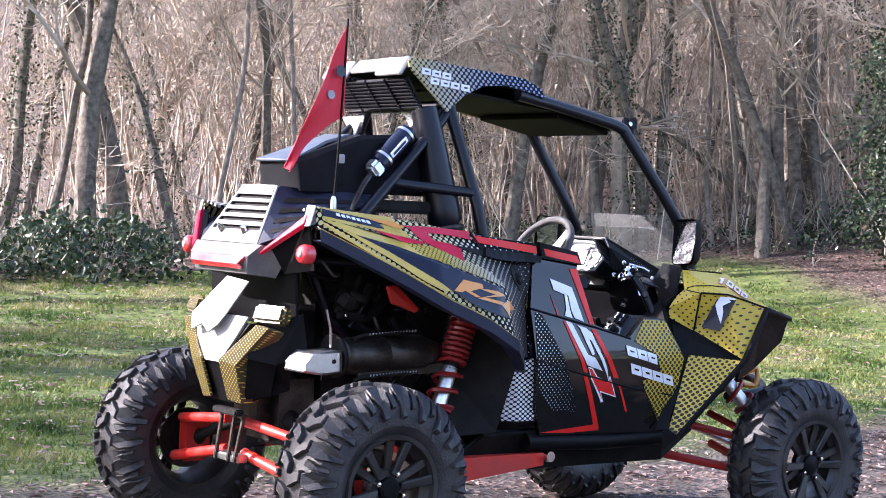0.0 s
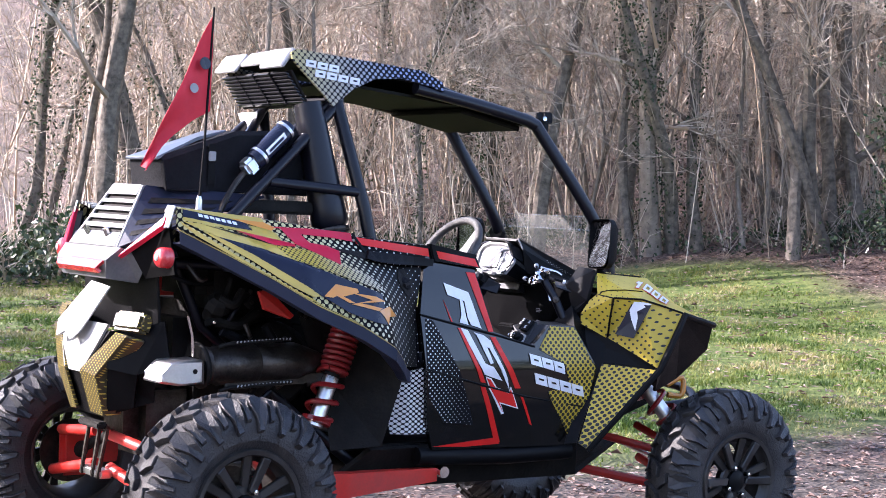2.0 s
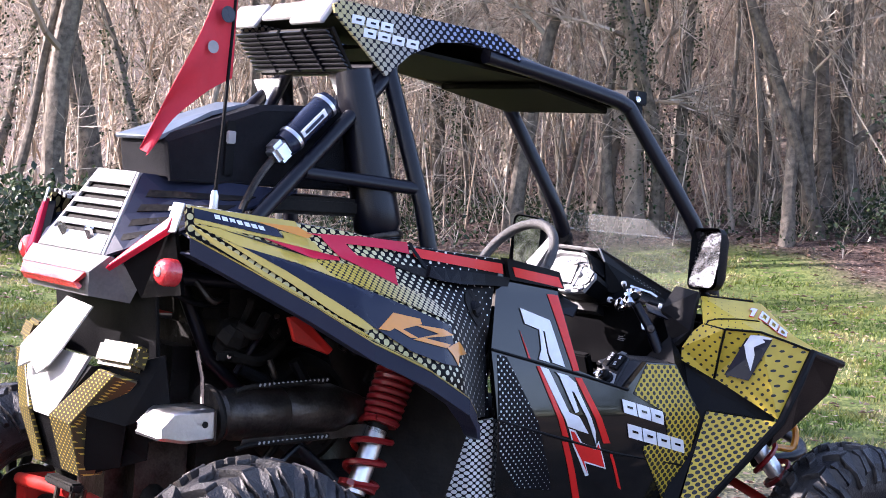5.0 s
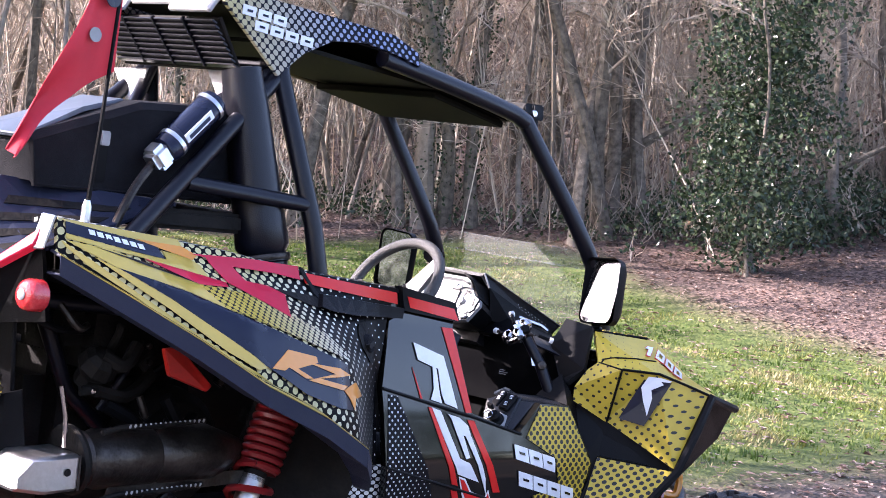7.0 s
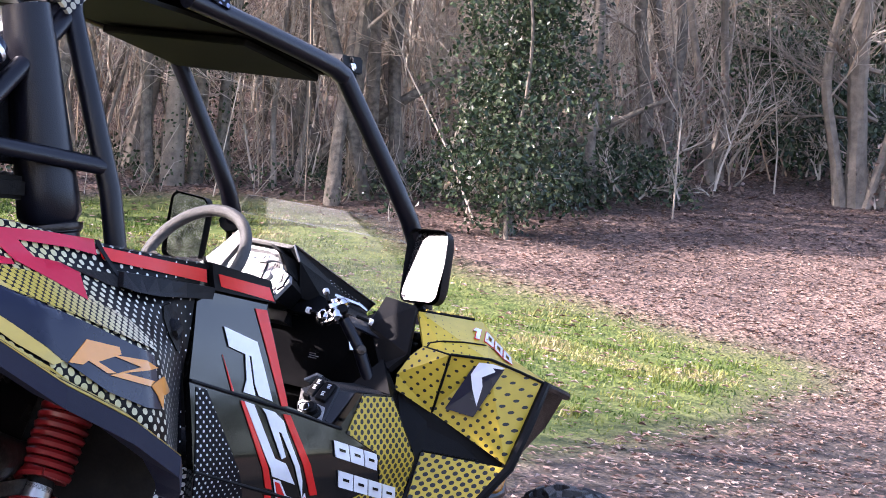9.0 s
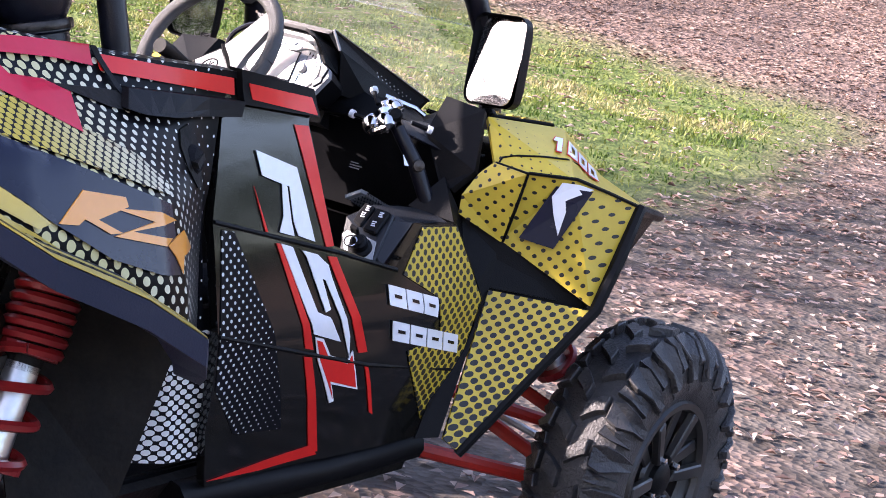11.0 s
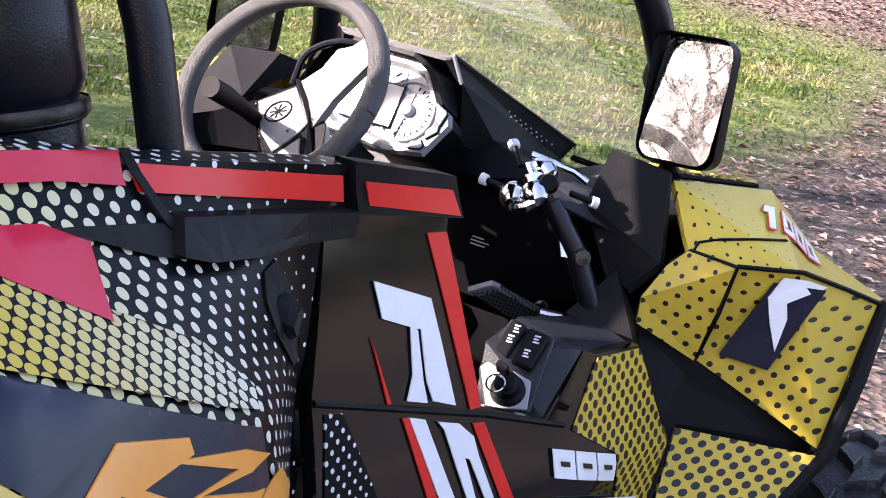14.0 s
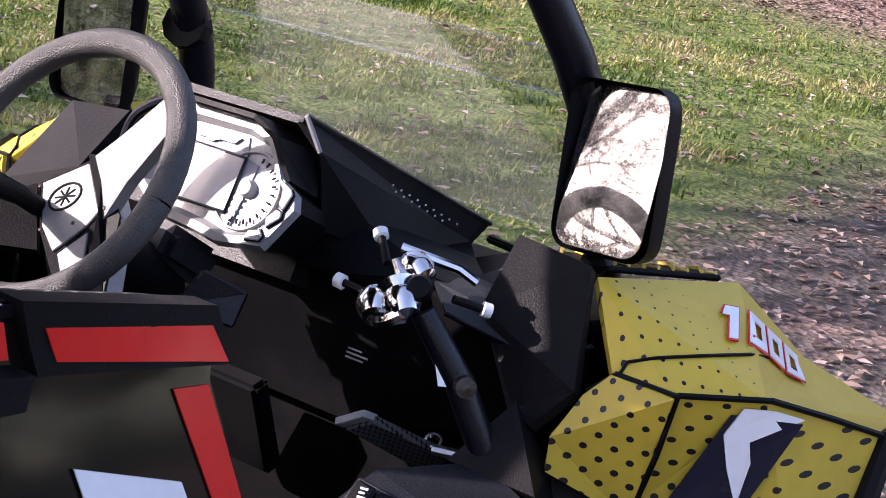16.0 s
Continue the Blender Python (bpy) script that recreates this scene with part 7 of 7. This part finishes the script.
part("wheel_spoke", loft([[on_hub(u, v, w) for u, v, w in ((-0.020, -0.098, 0.010), (-0.03, -0.132, 0.072))], [on_hub(u, v, w) for u, v, w in ((0.020, -0.098, 0.010), (0.03, -0.132, 0.072))]], 0.012), M_BLACK, steering)
part("steering_column", tube([on_wheel(0, -0.04, -0.09), on_wheel(0, -0.04, -0.24)], [0.045, 0.035], 14), M_BLACK, car, smooth=True)
part("indicator_stalk", tube([(1.43, 0.04, 1.13), (1.355, 0.055, 1.180), (1.30, 0.05, 1.205), (1.262, 0.045, 1.220)], [0.010, 0.012, 0.016, 0.016], 12), M_BLACK, car, smooth=True)
part("grab_tube", tube([(1.632, -0.436, 0.965), (1.605, -0.402, 1.055), (1.585, -0.355, 1.125)], [0.017, 0.017, 0.015], 12), M_TUBE, car, smooth=True)
part("tube_bolt", lathe([(0.0, 0.012), (0.012, 0.010), (0.014, 0.0)], (1.598, -0.415, 1.055), (-0.7, -0.7, 0.2), 12), M_STEEL, car, smooth=True)
clamp = thing("phone_clamp", "chromed ball-jointed phone clamp on the grab tube", "phone holder")
part("clamp_body", lathe([(0.0, -0.026), (0.016, -0.022), (0.022, -0.008), (0.018, 0.008), (0.024, 0.018), (0.0, 0.028)], (1.574, -0.330, 1.135), (0.3, 0.6, 0.5), 16), M_CHROME, clamp, smooth=True)
part("clamp_jaw", tube(spline([(1.560, -0.345, 1.125), (1.555, -0.325, 1.112), (1.565, -0.300, 1.110), (1.585, -0.30, 1.125)], 4), 0.009, 8), M_CHROME, clamp, smooth=True)
part("clamp_bolt", tube([(1.58, -0.335, 1.14), (1.60, -0.30, 1.165), (1.615, -0.315, 1.17)], 0.008, 8), M_CHROME, clamp, smooth=True)
for a, b in (((1.600, -0.285, 1.160), (1.62, -0.255, 1.183)), ((1.580, -0.290, 1.125), (1.576, -0.241, 1.130)), ((1.63, -0.36, 1.135), (1.66, -0.385, 1.125)), ((1.59, -0.37, 1.09), (1.60, -0.395, 1.075))):
    part("clamp_arm", tube([a, b], 0.005, 8), M_BLACK, clamp, smooth=True)
    part("clamp_tip", lathe([(0.0, -0.006), (0.009, -0.004), (0.009, 0.006), (0.0, 0.008)], b, Vector(b) - Vector(a), 10), M_WHITE, clamp, smooth=True)
part("clamp_knuckle", lathe([(0.0, -0.020), (0.014, -0.018), (0.020, -0.006), (0.020, 0.008), (0.014, 0.018), (0.0, 0.020)], (1.612, -0.318, 1.160), (0.2, 0.9, 0.3), 16), M_CHROME, clamp, smooth=True)
part("clamp_knuckle", lathe([(0.0, -0.022), (0.016, -0.020), (0.024, -0.004), (0.022, 0.010), (0.0, 0.022)], (1.572, -0.300, 1.120), (0.6, 0.5, 0.4), 16), M_CHROME, clamp, smooth=True)
part("clamp_cap", lathe([(0.0, 0.014), (0.012, 0.012), (0.016, 0.0), (0.012, -0.004)], (1.585, -0.345, 1.150), (-0.7, -0.5, 0.4), 14), M_BLACK, clamp, smooth=True)
part("clamp_rail", tube([(1.615, -0.290, 1.178), (1.655, -0.345, 1.162), (1.665, -0.365, 1.150)], 0.006, 8), M_CHROME, clamp, smooth=True)
part("clamp_strut", slab([(1.597, -0.375, 1.11), (1.592, -0.395, 1.05), (1.585, -0.388, 1.05), (1.588, -0.365, 1.11)], 0.004, 0), M_ALU, clamp)
part("side_console", patch([(1.384, -0.515, 0.884), (1.475, -0.508, 0.962), (1.60, -0.512, 0.955), (1.63, -0.43, 0.965), (1.50, -0.385, 0.970), (1.395, -0.40, 0.955), (1.36, -0.42, 0.86)], [(0, 1, 2, 3, 4, 5), (0, 5, 6)], 0.02), M_DASH, car)


def on_panel(a, b, w=0.0):
    """A place on the sloping switch panel: a across it, b up it, w proud of it."""
    return Vector((1.42, -0.455, 0.945)) + a * Vector((0.290, -0.957, 0)) + b * Vector((0.691, 0.209, 0.692)) + w * Vector((-0.662, -0.201, 0.722))


sw = part("switch_plate", slab([on_panel(a, b) for a, b in ((-0.041, 0.056), (0.029, 0.040), (0.030, -0.083), (-0.030, -0.096), (-0.060, -0.034), (-0.053, 0.005))][::-1], 0.03, 0.003), M_DASH, car, "black switch panel with rocker switches and a key")
# Sunlit patch of the console, put in as a silver sheet.
part("key_plate", slab([on_panel(a, b, 0.003) for a, b in ((-0.057, -0.034), (-0.044, -0.014), (-0.012, -0.028), (0.018, -0.036), (0.026, -0.080), (-0.029, -0.092))][::-1], 0.004, 0.001), M_SILVER, sw)
for ring, marks in ((((-0.0365, 0.048), (-0.0126, 0.042), (-0.0238, -0.014), (-0.0456, -0.004)), ((-0.024, 0.036), (-0.028, 0.018))), (((-0.0095, 0.041), (0.0238, 0.036), (0.0127, -0.023), (-0.0192, -0.018)), ((0.008, 0.027), (0.001, 0.002)))):
    rocker = part("rocker_switch", slab([on_panel(a, b, 0.012) for a, b in ring][::-1], 0.012, 0.003), M_BLACK, sw)
    for a, b in marks:
        for k in range(3):
            part("switch_mark", slab([on_panel(a + e, b - 0.005 * k + f, 0.0128) for e, f in ((-0.005, 0), (0.004 - 0.002 * (k % 2), 0), (0.004 - 0.002 * (k % 2), 0.0026), (-0.005, 0.0026))][::-1], 0.001, 0), M_WHITE, rocker)
key = part("key_switch", lathe([(0.0, 0.030), (0.012, 0.030), (0.014, 0.026), (0.018, 0.024), (0.019, 0.010), (0.024, 0.006), (0.025, 0.0)], on_panel(-0.008, -0.060, 0.003), on_panel(0, 0, 1) - on_panel(0, 0), 20), M_BLACK, sw, smooth=True)
part("key_blade", slab([on_panel(a, b, 0.050) for a, b in ((-0.020, -0.050), (-0.002, -0.056), (-0.004, -0.064), (-0.022, -0.060))], 0.02, 0.002), M_BLACK, key)
part("key_ring", tube([on_panel(-0.020 + 0.013 * math.cos(a), -0.070 + 0.013 * math.sin(a), 0.036) for a in (6.2832 * k / 18 for k in range(19))], 0.0014, 5, ends=False), M_CHROME, key)
part("knee_plate", slab([(1.48, -0.12, 1.125), (1.52, -0.155, 1.10), (1.50, -0.155, 1.06), (1.45, -0.10, 1.08)], 0.006), M_TUBE, car)
for k in range(5):
    part("label_bar", box((1.712, -0.165 - 0.004 * (k % 2), 1.012 - 0.006 * k), (0.002, 0.034 - 0.006 * (k % 3), 0.0022), 0, (0, 20, 0)), M_SILVER, car)
M_TREAD = dotted("fine_mesh_tread", (0.010, 0.010, 0.011), (0.11, 0.11, 0.11), 0.009, 0.34, 0.34, 0, 1, axes="xy")
pedal = part("pedal", slab([(1.650, -0.215, 0.936), (1.655, -0.252, 0.957), (1.745, -0.318, 0.908), (1.735, -0.262, 0.884)], 0.012, 0.002), M_TREAD, car, "black pedal with a fine mesh tread")
# Sunlit end of the mesh plate, its brightness put in as silver.
part("pedal_tip", slab([(1.640, -0.205, 0.940), (1.645, -0.243, 0.962), (1.660, -0.254, 0.956), (1.655, -0.215, 0.936)], 0.010, 0.001), M_SILVER, pedal)
part("pedal_eye", lathe([(0.006, 0.0), (0.008, 0.004), (0.011, 0.004), (0.013, 0.0), (0.006, 0.0)], (1.720, -0.296, 0.922), (-0.5, -0.3, 0.8), 14), M_CHROME, pedal, smooth=True)
part("pedal_link", tube([(1.715, -0.30, 0.915), (1.735, -0.35, 0.915), (1.745, -0.39, 0.92)], 0.007, 8), M_ALU, pedal, smooth=True)
part("foot_rest", box((1.70, 0.0, 0.86), (0.03, 0.10, 0.14), 0.006, (0, -20, 0)), M_BLACK, car)
seat = part("seat", loft([[(0.98 - 0.2 * t, y, 0.72 + 0.48 * t + (0.03 if abs(y) < 0.15 else 0.0)) for t in (0, 0.2, 0.45, 0.7, 0.9, 1.0)] for y in (-0.23, -0.20, -0.08, 0.08, 0.20, 0.23)], 0.09), M_GREY, car, "black bucket seat", True)
part("seat_base", box((1.08, 0, 0.70), (0.44, 0.44, 0.16), 0.05), M_GREY, car, smooth=True)
both("seat_bolster", lambda: tube([(1.25, -0.22, 0.78), (1.0, -0.23, 0.80), (0.90, -0.22, 1.0), (0.82, -0.20, 1.18)], [0.04, 0.05, 0.05, 0.04], 10), M_GREY, seat, smooth=True)
duct = part("air_duct", lathe([(0.060, 0.0), (0.060, 0.03), (0.066, 0.034), (0.066, 0.05), (0.058, 0.054), (0.070, 0.075), (0.068, 0.13), (0.062, 0.30), (0.058, 0.44), (0.052, 0.53), (0.0, 0.535)], (0.605, -0.300, 1.262), (-0.13, 0.22, 1), 28), M_TUBE, car, "ribbed black intake duct", True)
part("hose_clamp", lathe([(0.0675, 0.0), (0.069, 0.002), (0.069, 0.014), (0.0675, 0.016)], (0.6005, -0.2923, 1.297), (-0.13, 0.22, 1), 28), M_STEEL, duct, smooth=True)


def lean_cage():
    """The cage and roof sit a little off centre, to the left and forwards of their mounts."""
    names = ("front_pillar", "rear_pillar", "rear_brace", "side_bar", "cross_tube", "rear_v_brace", "roof", "visor", "rear_valance", "grille", "light_bar", "reservoir")
    for ob in [c for c in car.children if c.type == "MESH" and c.name.startswith(names)]:
        for q in (ob, *ob.children):
            for v in q.data.vertices:
                lift = max(0.0, v.co.z - 1.40) / 0.40
                shift = lift * (0.100 + 0.07 * ease(0.5 + 1.6 * v.co.y))
                v.co.y += shift
                v.co.x += 0.66 * shift


lean_cage()
